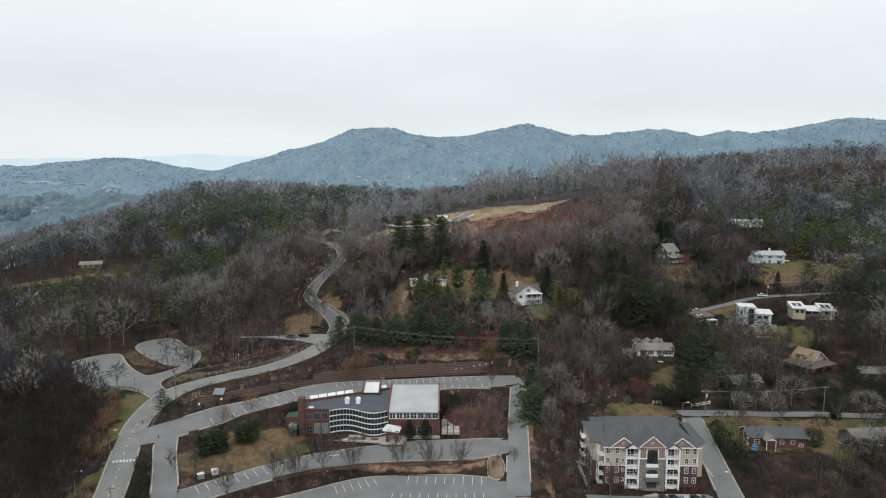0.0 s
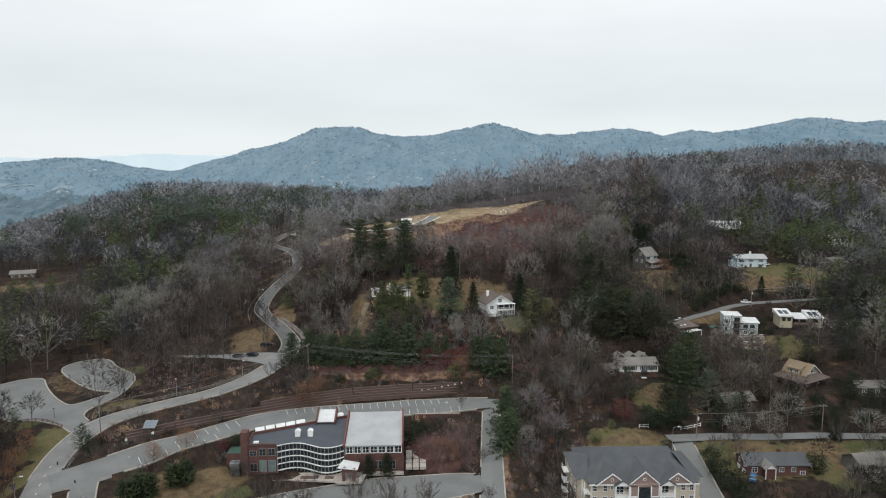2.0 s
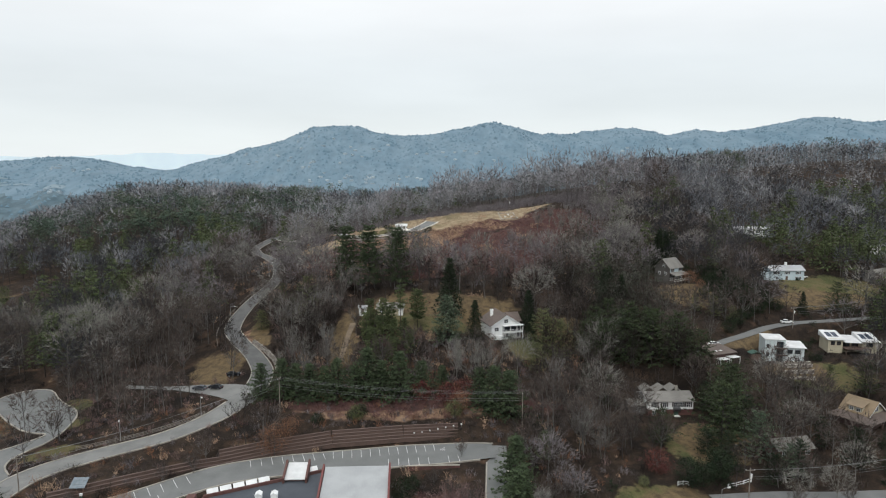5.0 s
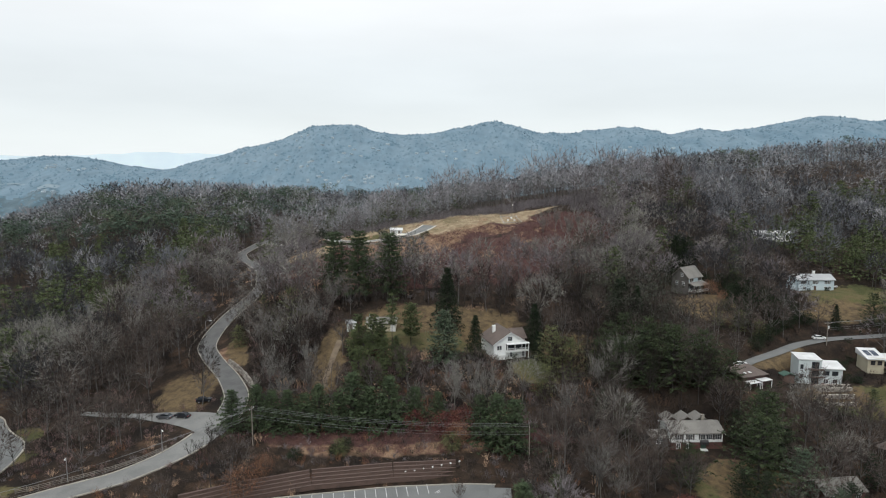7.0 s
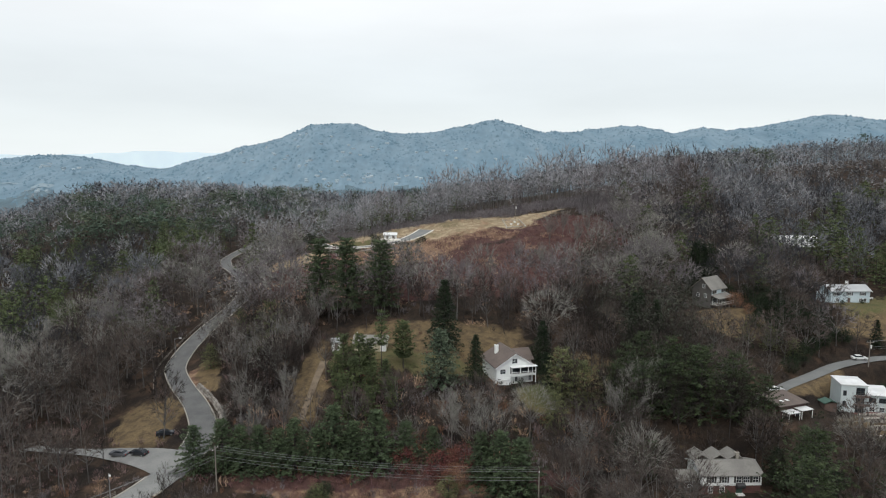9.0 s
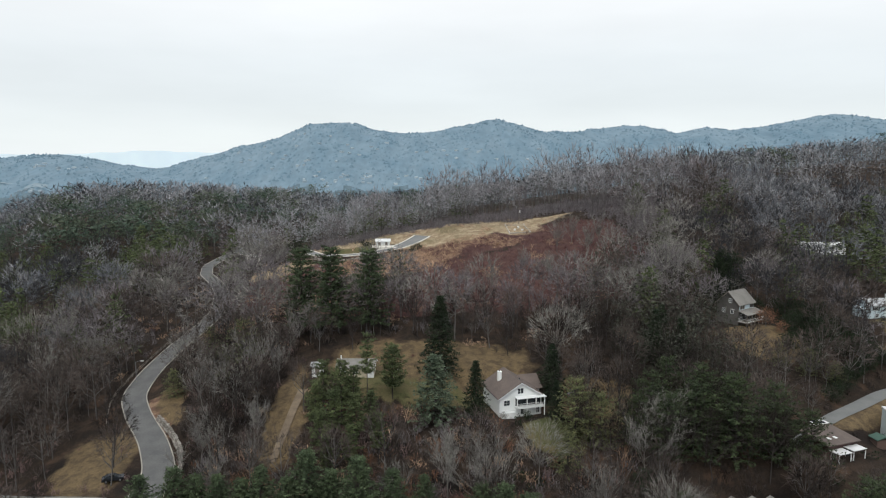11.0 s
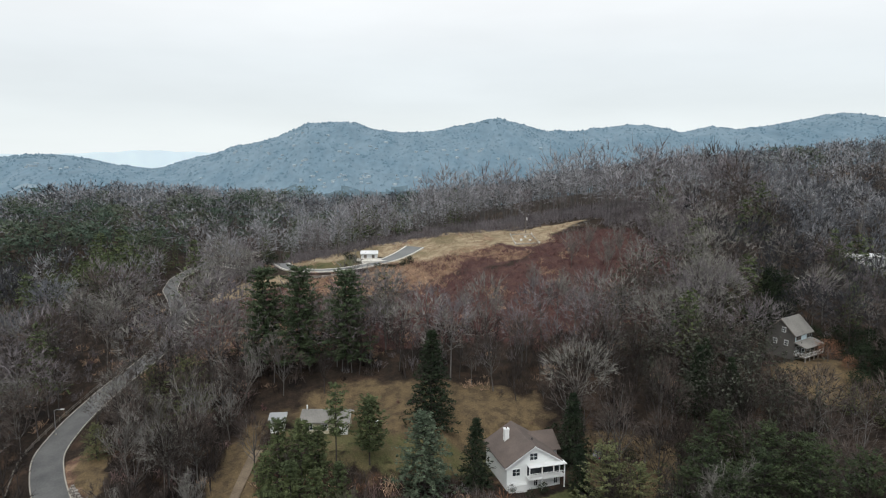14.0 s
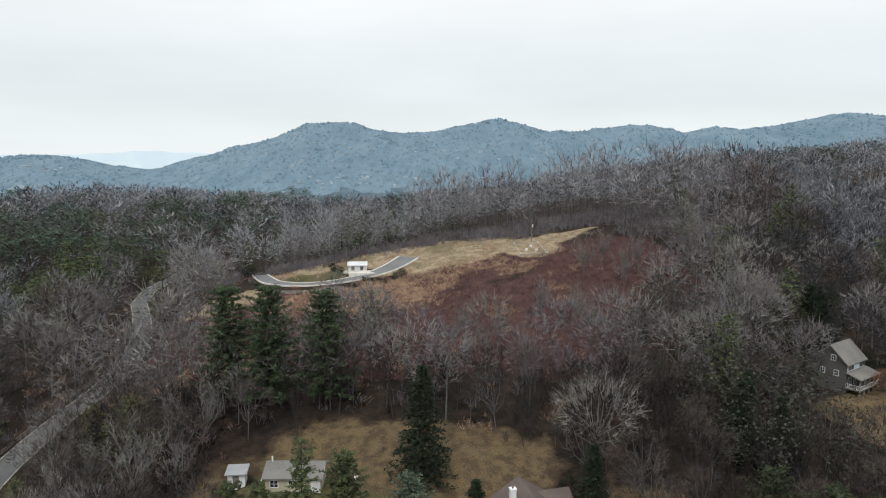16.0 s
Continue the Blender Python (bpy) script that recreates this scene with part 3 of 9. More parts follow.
def edges(course, side, out=0.0):
    p = course
    d = np.gradient(p[:, :2], axis=0)
    d /= np.linalg.norm(d, axis=1)[:, None]
    nrm = np.stack([d[:, 1], -d[:, 0]], 1) * side
    return p[:, :2] + nrm * (p[:, 2:3] / 2 + out)


for number, (strip_name, strip_mat, kerbed, _) in enumerate(STRIPS):
    q = COURSE[strip_name]
    z = q[:, 3] + 0.14 + 0.012 * number
    left, right = edges(q, -1), edges(q, 1)

    def lie(xy, up):
        """Level of the paving at points beside its course."""
        b = at_junction(xy[:, 0], xy[:, 1])
        return up * (1 - b) + b * (rolling(xy[:, 0], xy[:, 1]) + up - q[:, 3])

    s = Shape()
    across = [left * (1 - f) + right * f for f in (0, 0.25, 0.5, 0.75, 1)]
    lies = [lie(p, z) for p in across]
    s.sheet([[(*p[i], h[i]) for p, h in zip(across, lies)] for i in range(len(q))])
    road = tagged(new(strip_name, s.mesh(strip_name, strip_mat)), "grey asphalt %s with pale worn patches" % strip_name.replace("_", " "), "road", kind="structure")
    if kerbed:
        for side in (-1, 1):
            inner, outer = edges(q, side, -0.1), edges(q, side, {"hilltop_drive": 0.4, "hill_road": 0.16}.get(strip_name, 0.3))
            gaps = [min(np.min(np.hypot(o[0] - COURSE[k][:, 0], o[1] - COURSE[k][:, 1]) - COURSE[k][:, 2] / 2) for k in COURSE if k != strip_name) for o in outer]
            zi, zo = lie(inner, z), lie(outer, z)
            run, k = [], Shape()
            for i in range(len(q) + 1):
                if i < len(q) and gaps[i] > 0.1:
                    run.append(i)
                    continue
                if len(run) > 2:
                    k.sheet([[(*inner[j], zi[j] - 0.1), (*inner[j], zi[j] + 0.15), (*outer[j], zo[j] + 0.15), (*outer[j], zo[j] - 0.3)] for j in run])
                run = []
            if k.f:
                ob = new("kerb", k.mesh("kerb", WHITE_KERB if strip_name == "hilltop_drive" else CONCRETE))
                ob.parent = road
                tagged(ob, "pale concrete kerb")

lot_z = np.column_stack([LOT_EDGE, np.ones(len(LOT_EDGE))]) @ lot_plane + 0.13
lot_mesh = bpy.data.meshes.new("upper_car_park")
lot_mesh.from_pydata([(x, y, z) for (x, y), z in zip(LOT_EDGE, lot_z)], [], [tuple(range(len(LOT_EDGE)))])
lot_mesh.materials.append(ASPHALT)
lot_bm = bmesh.new()
lot_bm.from_mesh(lot_mesh)
bmesh.ops.triangulate(lot_bm, faces=lot_bm.faces)
bmesh.ops.recalc_face_normals(lot_bm, faces=lot_bm.faces)
lot_bm.to_mesh(lot_mesh)
lot_bm.free()
upper_lot = tagged(new("upper_car_park", lot_mesh), "empty pale grey asphalt car park round a planted crescent", "car park", kind="structure")
step_out = np.roll(LOT_EDGE, -1, 0) - np.roll(LOT_EDGE, 1, 0)
step_out = np.stack([-step_out[:, 1], step_out[:, 0]], 1) / np.linalg.norm(step_out, axis=1)[:, None]
k, run = Shape(), []
for j in list(range(len(LOT_EDGE))) + [0]:
    p, o = LOT_EDGE[j], LOT_EDGE[j] + step_out[j] * 0.45
    if min(np.hypot(o[0] - q[:, 0], o[1] - q[:, 1]).min() - 4.6 for q in (COURSE["access_road"],)) > 0:
        run.append([(*p, lot_z[j] - 0.1), (*p, lot_z[j] + 0.15), (*o, lot_z[j] + 0.15), (*o, lot_z[j] - 0.3)])
    else:
        if len(run) > 1:
            k.sheet(run)
        run = []
if len(run) > 1:
    k.sheet(run)
kerb_ob = new("kerb", k.mesh("kerb", CONCRETE))
kerb_ob.parent = upper_lot
tagged(kerb_ob, "pale concrete kerb")

# ---- far hills and valley: a plain backdrop, blue haze put into its colours and glow ----
FAR_WOODS = material("haze_blue_woods", (0.058, 0.097, 0.126), (0.082, 0.122, 0.150), 60.0, 1.0, fine=0.1, bump_scale=0.07, contrast=(0.3, 0.7), glow=0.95, deep=0.22)
VALLEY_WOODS = material("hazy_valley_woods", (0.030, 0.054, 0.068), (0.058, 0.086, 0.102), 30.0, 1.0, fine=0.2, bump_scale=0.1, contrast=(0.3, 0.7), glow=0.85, deep=0.3)
# nearly sky-coloured and emissive: thick haze painted into the hill itself
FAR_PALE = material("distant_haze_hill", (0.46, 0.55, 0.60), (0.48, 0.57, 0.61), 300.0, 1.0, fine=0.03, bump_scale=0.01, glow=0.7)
FAR_WALL = material("hazy_house_wall", (0.250, 0.300, 0.330), (0.140, 0.185, 0.215), 25.0, 1.0, glow=0.45)
FAR_FIELD = material("hazy_field", (0.150, 0.195, 0.220), (0.100, 0.145, 0.170), 60.0, 1.0, fine=0.1, bump_scale=0.03, glow=0.55)
FAR_TREE = material("haze_blue_tree", (0.054, 0.091, 0.117), (0.076, 0.114, 0.141), 60.0, 1.0, fine=0.08, bump_scale=0.05, islands=0.08, glow=0.95, deep=0.22)
# skyline: bearing in degrees right of north, rise over a kilometre in metres
CREST = [(-40, -6), (-33.5, -2), (-31.5, -2), (-30, 2.5), (-28, 6), (-26.5, 9.5), (-25.2, 11), (-24.1, 8.5), (-22.6, 2.5), (-21.1, -5), (-20, -7), (-18.7, -10), (-17.8, -6), (-16.4, 2.5), (-14.3, 13), (-12.0, 24), (-9.8, 34), (-7.9, 49), (-6.0, 54), (-4.1, 53), (-2.1, 41), (0.8, 40), (3.2, 44), (5.1, 52), (7.1, 58.5),
         (8.9, 51), (10.8, 41), (13.1, 41), (15.9, 48), (18.1, 50), (20.7, 41), (22.5, 48), (24.4, 44), (26.9, 50), (29.7, 63), (31.9, 64), (34, 59), (36, 63), (42, 52), (50, 40)]
CREST = np.array(CREST)


def backdrop_height(bearing, r):
    crest = 75 + 2.4 * np.interp(bearing, CREST[:, 0], CREST[:, 1]) * np.cos(np.radians(bearing - 2.9)) + 6 * np.sin(bearing * 2.3) * (r < 2300)
    up = smooth(1150, 2400, r) ** 1.25
    back = 1 - 0.6 * smooth(2420, 3300, r)
    return -95 + (crest + 95) * np.where(r < 2410, up, back)


bear = np.linspace(-48, 52, 240)
rad = np.concatenate([np.linspace(950, 2600, 66), [2900, 3300]])
bb, rr = np.meshgrid(bear, rad)
bz = backdrop_height(bb, rr)
wob = np.array([noise.fractal((p * 0.35, r * 0.004, 3.0), 1.0, 2.0, 4) for p, r in zip(bb.ravel(), rr.ravel())]).reshape(bb.shape)
bz = bz + wob * 15 * smooth(1000, 1500, rr) * (1 - 0.85 * smooth(2150, 2400, rr))
bx, by = rr * np.sin(np.radians(bb)), rr * np.cos(np.radians(bb))
idx = np.arange(bb.size).reshape(bb.shape)
a, b, c, d = idx[:-1, :-1].ravel(), idx[:-1, 1:].ravel(), idx[1:, 1:].ravel(), idx[1:, :-1].ravel()
tris = np.concatenate([np.stack([a, b, c], 1), np.stack([a, c, d], 1)])
tagged(new("backdrop", raw_mesh("backdrop", np.stack([bx.ravel(), by.ravel(), bz.ravel()], 1), tris, np.repeat(((80 - bz[:-1, :-1]) / rr[:-1, :-1] > 0.042 + 0.004 * np.sin(bb[:-1, :-1] * 1.7)).ravel()[None], 2, 0).ravel(), [FAR_WOODS, VALLEY_WOODS], True)), "wooded mountain range, tinted and glowing blue for haze, under an overcast sky", "mountain", kind="structure")
s = Shape()
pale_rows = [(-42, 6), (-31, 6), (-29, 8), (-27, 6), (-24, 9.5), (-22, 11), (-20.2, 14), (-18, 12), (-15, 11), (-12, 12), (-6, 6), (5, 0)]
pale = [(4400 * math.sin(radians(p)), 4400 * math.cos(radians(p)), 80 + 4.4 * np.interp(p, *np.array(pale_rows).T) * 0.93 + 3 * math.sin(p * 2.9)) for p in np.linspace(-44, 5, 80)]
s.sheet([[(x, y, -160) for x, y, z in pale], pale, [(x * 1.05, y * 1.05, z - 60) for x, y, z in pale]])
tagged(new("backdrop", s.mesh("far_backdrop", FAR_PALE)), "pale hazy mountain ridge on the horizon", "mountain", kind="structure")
rng = np.random.default_rng(5)
vs, ts = [], []
spots = np.concatenate([np.stack([rng.uniform(-42, 46, 13000), 980 + 1430 * rng.random(13000) ** 0.7], 1), np.stack([rng.uniform(-42, 46, 1500), rng.uniform(2370, 2420, 1500)], 1)])
for i, (p, r) in enumerate(spots):
    h = rng.uniform(3, 7) if r < 2365 else rng.uniform(2, 6.5) * (0.6 + noise.noise((p * 0.9, 0, 0)))
    w = h * rng.uniform(0.55, 1.0)
    x, y = r * math.sin(radians(p)), r * math.cos(radians(p))
    z = float(backdrop_height(np.array(p), np.array(r))) + 15 * noise.fractal((p * 0.35, r * 0.004, 3.0), 1.0, 2.0, 4) * float(smooth(1000, 1500, r) * (1 - 0.85 * smooth(2150, 2400, r))) - 2
    o = 5 * i
    t = rng.uniform(0, 6.28)
    vs += [(x + w * math.cos(t + k * 1.571), y + w * math.sin(t + k * 1.571), z + h * 0.35 * rng.random()) for k in range(4)] + [(x, y, z + h)]
    ts += [(o + k, o + (k + 1) % 4, o + 4) for k in range(4)]
tagged(new("distant_woodland", raw_mesh("distant_woodland", np.array(vs), np.array(ts), np.zeros(len(ts)), [FAR_TREE])), "woods on the far mountain slopes, tinted blue-grey for haze", "woodland", kind="stuff")


vs, ts = [], []
for i in range(900):
    p, r = rng.uniform(-40, -4), rng.uniform(1000, 1900)
    x, y = r * math.sin(radians(p)), r * math.cos(radians(p))
    z = float(backdrop_height(np.array(p), np.array(r)))
    if (80 - z) / r < 0.045 or noise.noise((p * 0.5, r * 0.006, 8.0)) < 0.05:
        continue
    h = rng.uniform(7, 15)
    o, w, t = len(vs), h * rng.uniform(0.4, 0.7), rng.uniform(0, 6.28)
    vs += [(x + w * math.cos(t + k * 1.047), y + w * math.sin(t + k * 1.047), z - 4) for k in range(6)] + [(x + w * 0.85 * math.cos(t + k * 1.047), y + w * 0.85 * math.sin(t + k * 1.047), z + h * rng.uniform(0.5, 0.8)) for k in range(6)] + [(x, y, z + h)]
    for k in range(6):
        j = (k + 1) % 6
        ts += [(o + k, o + j, o + 6 + j), (o + k, o + 6 + j, o + 6 + k), (o + 6 + k, o + 6 + j, o + 12)]
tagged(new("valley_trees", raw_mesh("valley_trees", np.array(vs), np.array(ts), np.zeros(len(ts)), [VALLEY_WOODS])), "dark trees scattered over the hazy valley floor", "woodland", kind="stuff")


def slope_spot(p, rise):
    """The place on the far slopes at a bearing and an apparent rise over a kilometre."""
    r = np.linspace(1160, 2390, 500)
    z = backdrop_height(np.full(500, p), r)
    seen = (z - 80) / (r * math.cos(radians(p))) * 1000
    k = min(int(np.argmax(np.maximum.accumulate(seen) >= rise)), 499)
    return r[k] * math.sin(radians(p)), r[k] * math.cos(radians(p)), z[k] + 15 * noise.fractal((p * 0.35, r[k] * 0.004, 3.0), 1.0, 2.0, 4) * float(smooth(1000, 1500, r[k]) * (1 - 0.85 * smooth(2150, 2400, r[k])))


# clusters of far houses: bearing, rise, number, spread of each
s = Shape()
for b0, rise0, count, sb, sr in ((-25, -9, 11, 1.0, 2.4), (-31, -14, 4, 2, 4), (-33, -8, 3, 1, 3), (-26.8, -42, 7, 0.6, 4), (-8.5, 30, 6, 1.6, 4), (-4.5, 16, 9, 1.4, 4), (-8, -4, 9, 2.5, 6), (0, -26, 22, 5, 5), (-33.0, -77, 2, 0.2, 1.0), (-30.9, -72, 2, 0.3, 1.0), (-12, 8, 10, 2.5, 6), (-6, -24, 16, 4, 5), (3, 10, 12, 3, 8), (12, 6, 9, 4, 7), (21, 12, 8, 4, 7)):
    for _ in range(count):
        x, y, z = slope_spot(b0 + rng.normal() * sb, rise0 + rng.normal() * sr)
        w, h = rng.uniform(4, 11), rng.uniform(1.2, 2.0)
        m = pose(x, y, z + 1.8, 0, 0, rng.uniform(-35, 35))
        s.box(-w / 2, w / 2, -4, 4, -6, h * 0.5, m)
        s.add([m @ Vector(q) for q in ((-w / 2, -4.4, h * 0.5), (w / 2, -4.4, h * 0.5), (w / 2, 4.4, h * 0.5), (-w / 2, 4.4, h * 0.5), (-w / 2, 0, h), (w / 2, 0, h))], [(0, 1, 5, 4), (2, 3, 4, 5), (0, 4, 3), (1, 2, 5)])
tagged(new("distant_houses", s.mesh("distant_houses", FAR_WALL)), "pale houses scattered over the far mountain", "house", kind="stuff")
# pale fields on the valley floor
s = Shape()
for b0, rise0, wide, deep in ((-33.2, -28, 1.2, 1.2), (-30.6, -29, 1.6, 1.4), (-28.8, -32, 1.2, 1.0), (-26.2, -37, 0.7, 2.4), (-32, -21, 0.6, 0.7), (-29.5, -23, 0.7, 0.6)):
    rows = []
    for v in np.linspace(-1, 1, 5):
        rows.append([])
        for u in np.linspace(-1, 1, 9):
            x, y, z = slope_spot(b0 + wide * u, rise0 + deep * v * math.sqrt(max(0.0, 1.02 - u * u)))
            rows[-1].append((x, y, z + 1.5))
    s.sheet(rows)
tagged(new("distant_fields", s.mesh("distant_fields", FAR_FIELD)), "pale winter fields in the hazy valley", "field", kind="stuff")

# ---- trees: each kind is grown into arrays of corners, triangles and material numbers (0 wood, 1 twigs or leaves) ----


class Growth:
    def __init__(self, seed):
        self.r, self.v, self.t, self.k, self.n = np.random.default_rng(seed), [], [], [], 0

    def limb(self, a, b, ra, rb, kind=0):
        """A three-sided tapered limb."""
        d = b - a
        d = d / (np.linalg.norm(d) + 1e-9)
        u = np.cross(d, (0.3, 0.7, 0.64) if abs(d[2]) > 0.8 else (0, 0, 1))
        u /= np.linalg.norm(u) + 1e-9
        w = np.cross(d, u)
        for c, rad in ((a, ra), (b, rb)):
            for g in (0.4, 2.5, 4.6):
                self.v.append(c + rad * (math.cos(g) * u + math.sin(g) * w))
        o = self.n
        for i in range(3):
            j = (i + 1) % 3
            self.t += [(o + i, o + j, o + 3 + j), (o + i, o + 3 + j, o + 3 + i)]
        self.k += [kind] * 6
        self.n += 6

    def sliver(self, a, b, w, kind=1):
        """A twig: one long thin triangle."""
        u = np.cross(b - a, self.r.normal(size=3))
        u *= w / (np.linalg.norm(u) + 1e-9)
        self.v += [a - u, a + u, b]
        self.t.append((self.n, self.n + 1, self.n + 2))
        self.k.append(kind)
        self.n += 3

    def leaf(self, c, size, flat=0.5, kind=1):
        """A tuft of foliage: one uneven triangle."""
        d = self.r.normal(size=(3, 3))
        d[:, 2] *= flat
        d /= np.linalg.norm(d, axis=1)[:, None] + 1e-9
        p = c + d * size * self.r.uniform(0.5, 1.1, (3, 1))
        self.v += list(p)
        self.t.append((self.n, self.n + 1, self.n + 2))
        self.k.append(kind)
        self.n += 3

    def arrays(self):
        return np.array(self.v, np.float32), np.array(self.t, np.int32), np.array(self.k, np.int32)


def turned(d, angle, r):
    u = np.cross(d, r.normal(size=3))
    u /= np.linalg.norm(u) + 1e-9
    return d * math.cos(angle) + u * math.sin(angle)


def bare_tree(seed, h=18.0, spread=0.36, fork=0.35, detail=3, girth=0.24, twig=0.05, vase=0.75, lean=0.04):
    """A leafless broadleaf: trunk, forked limbs, branches and a haze of twigs."""
    g = Growth(seed)
    r = g.r
    top = np.array([r.normal() * lean * h, r.normal() * lean * h, h * fork])
    g.limb(np.array([0, 0, -0.8]), top * 0.5, girth, girth * 0.82)
    g.limb(top * 0.5, top, girth * 0.82, girth * 0.68)
    lead = np.array([0, 0, 1.0])
    ends = []
    n1 = {3: 8, 2: 6, 1: 4}[detail]
    for i in range(n1):
        turn = i * 2.4 + r.uniform(-0.4, 0.4)
        slant = r.uniform(0.2, 0.95) * vase if i else 0.12
        d = np.array([math.cos(turn) * math.sin(slant), math.sin(turn) * math.sin(slant), math.cos(slant)])
        base = top * (1 - 0.35 * r.random() * (i > 1))
        ln = h * (1 - fork) * r.uniform(0.62, 0.92) * (0.7 + 0.3 * d[2])
        mid = base + d * ln * 0.5 + np.array([0, 0, -0.02 * ln])
        d2 = d * 0.8 + lead * 0.28 + r.normal(size=3) * 0.07
        d2 /= np.linalg.norm(d2)
        tip = mid + d2 * ln * 0.55
        r0 = girth * r.uniform(0.34, 0.5)
        g.limb(base, mid, r0, r0 * 0.62)
        g.limb(mid, tip, r0 * 0.62, 0.03)
        for at in np.linspace(0.28, 1.0, {3: 7, 2: 5, 1: 4}[detail]):
            p = base + (mid - base) * min(1, at * 2) if at < 0.5 else mid + (tip - mid) * (at * 2 - 1)
            dd = turned(d2, r.uniform(0.4, 0.85), r)
            dd[2] += 0.25
            ends.append((p, dd, ln * spread * r.uniform(0.6, 1.15) * (1.15 - 0.5 * at), r0))
    for p, d, ln, r0 in ends:
        d = d / np.linalg.norm(d)
        q = p + d * ln
        if detail == 1:
            for _ in range(3):
                g.sliver(p + (q - p) * r.random() * 0.6, p + (q - p) * 0.5 + turned(d, r.uniform(0.1, 1.0), r) * ln * r.uniform(0.6, 1.1), twig * 2.2)
            continue
        if detail == 3:
            g.limb(p, q, max(r0 * 0.36, 0.05), 0.02, 0)
        else:
            g.sliver(p, q, 0.06)
        m = {3: 7, 2: 5}[detail]
        for i in range(m):
            s = p + (q - p) * r.uniform(0.2, 1.0)
            d3 = turned(d, r.uniform(0.3, 0.85), r)
            d3[2] += 0.2
            e = s + d3 * ln * r.uniform(0.35, 0.7)
            g.sliver(s, e, twig * (0.8 if detail == 3 else 1.0))
            for _ in range({3: 3, 2: 2}[detail]):
                f = s + (e - s) * r.uniform(0.25, 0.95)
                d4 = turned(d3, r.uniform(0.3, 0.9), r)
                d4[2] += 0.15
                g.sliver(f, f + d4 * ln * r.uniform(0.2, 0.45), twig * (0.55 if detail == 3 else 0.8))
    return g.arrays()


def crown_tree(seed, h=18.0, wide=0.34, base=0.3, limbs=7, brooms=60, rays=6, fine=0.06, slim=False, stem=0.17):
    """A leafless tree of the wood: forking limbs that carry a domed crown of many small brooms of twigs, with gaps between."""
    g = Growth(seed)
    r = g.r
    mid = np.array([r.normal() * 0.03 * h, r.normal() * 0.03 * h, h * (base + 1) / 2])
    half = np.array([h * wide, h * wide, h * (1 - base) / 2])
    knee = np.array([mid[0] * 0.5, mid[1] * 0.5, h * (base + 0.1)])
    g.limb(np.array([0, 0, -0.8]), knee, stem, stem * 0.72)
    g.limb(knee, mid + np.array([0, 0, half[2] * 0.45]), stem * 0.72, 0.04)
    # the crown bulges unevenly
    lumps = r.normal(size=(5, 3))
    lumps /= np.linalg.norm(lumps, axis=1)[:, None]
    ends = []
    for i in range(limbs):
        up = 0.95 - 1.15 * (i + 0.5) / limbs
        out = math.sqrt(max(0.05, 1 - up * up))
        turn = i * 2.4 + seed + r.uniform(-0.4, 0.4)
        d = np.array([math.cos(turn) * out, math.sin(turn) * out, up])
        start = knee * (1 - 0.25 * r.random()) + np.array([0, 0, half[2] * 0.5 * max(0.0, up) * r.random()])
        tip = mid + d * half * r.uniform(0.58, 0.78)
        elbow = start + (tip - start) * 0.5 + np.array([d[0] * half[0] * 0.12, d[1] * half[1] * 0.12, -0.06 * half[2]])
        if slim:
            g.sliver(start, tip, stem * 0.45, 0)
        else:
            g.limb(start, elbow, stem * 0.5, stem * 0.34)
            g.limb(elbow, tip, stem * 0.34, 0.03)
        ends += [tip, elbow]
    ends = np.array(ends)
    for i in range(brooms):
        up = 1 - 1.5 * (i + r.random()) / brooms
        out = math.sqrt(max(0.02, 1 - up * up))
        turn = i * 2.39996 + r.uniform(-0.35, 0.35)
        d = np.array([math.cos(turn) * out, math.sin(turn) * out, up])
        bulge = 0.8 + 0.22 * float(np.max(lumps @ d)) ** 2
        c = mid + d * half * bulge * r.uniform(0.66, 1.0)
        size = h * r.uniform(0.055, 0.095)
        way = d * 0.7 + np.array([0, 0, 0.35])
        foot = c - way * size
        near = ends[int(np.argmin(np.linalg.norm(ends - c, axis=1)))]
        bend = near + (foot - near) * 0.55 + np.array([d[0], d[1], 0.0]) * size * 0.45
        g.sliver(near, bend + (foot - near) * 0.12, fine * 0.9, 0 if i % 2 else 1)
        g.sliver(bend, foot + way * size * 0.6, fine * 0.8, 1)
        for _ in range(rays):
            e = c + (way * 0.75 + r.normal(size=3) * 0.48) * size
            g.sliver(foot + (c - foot) * r.random() * 0.8, e, fine)
    return g.arrays()


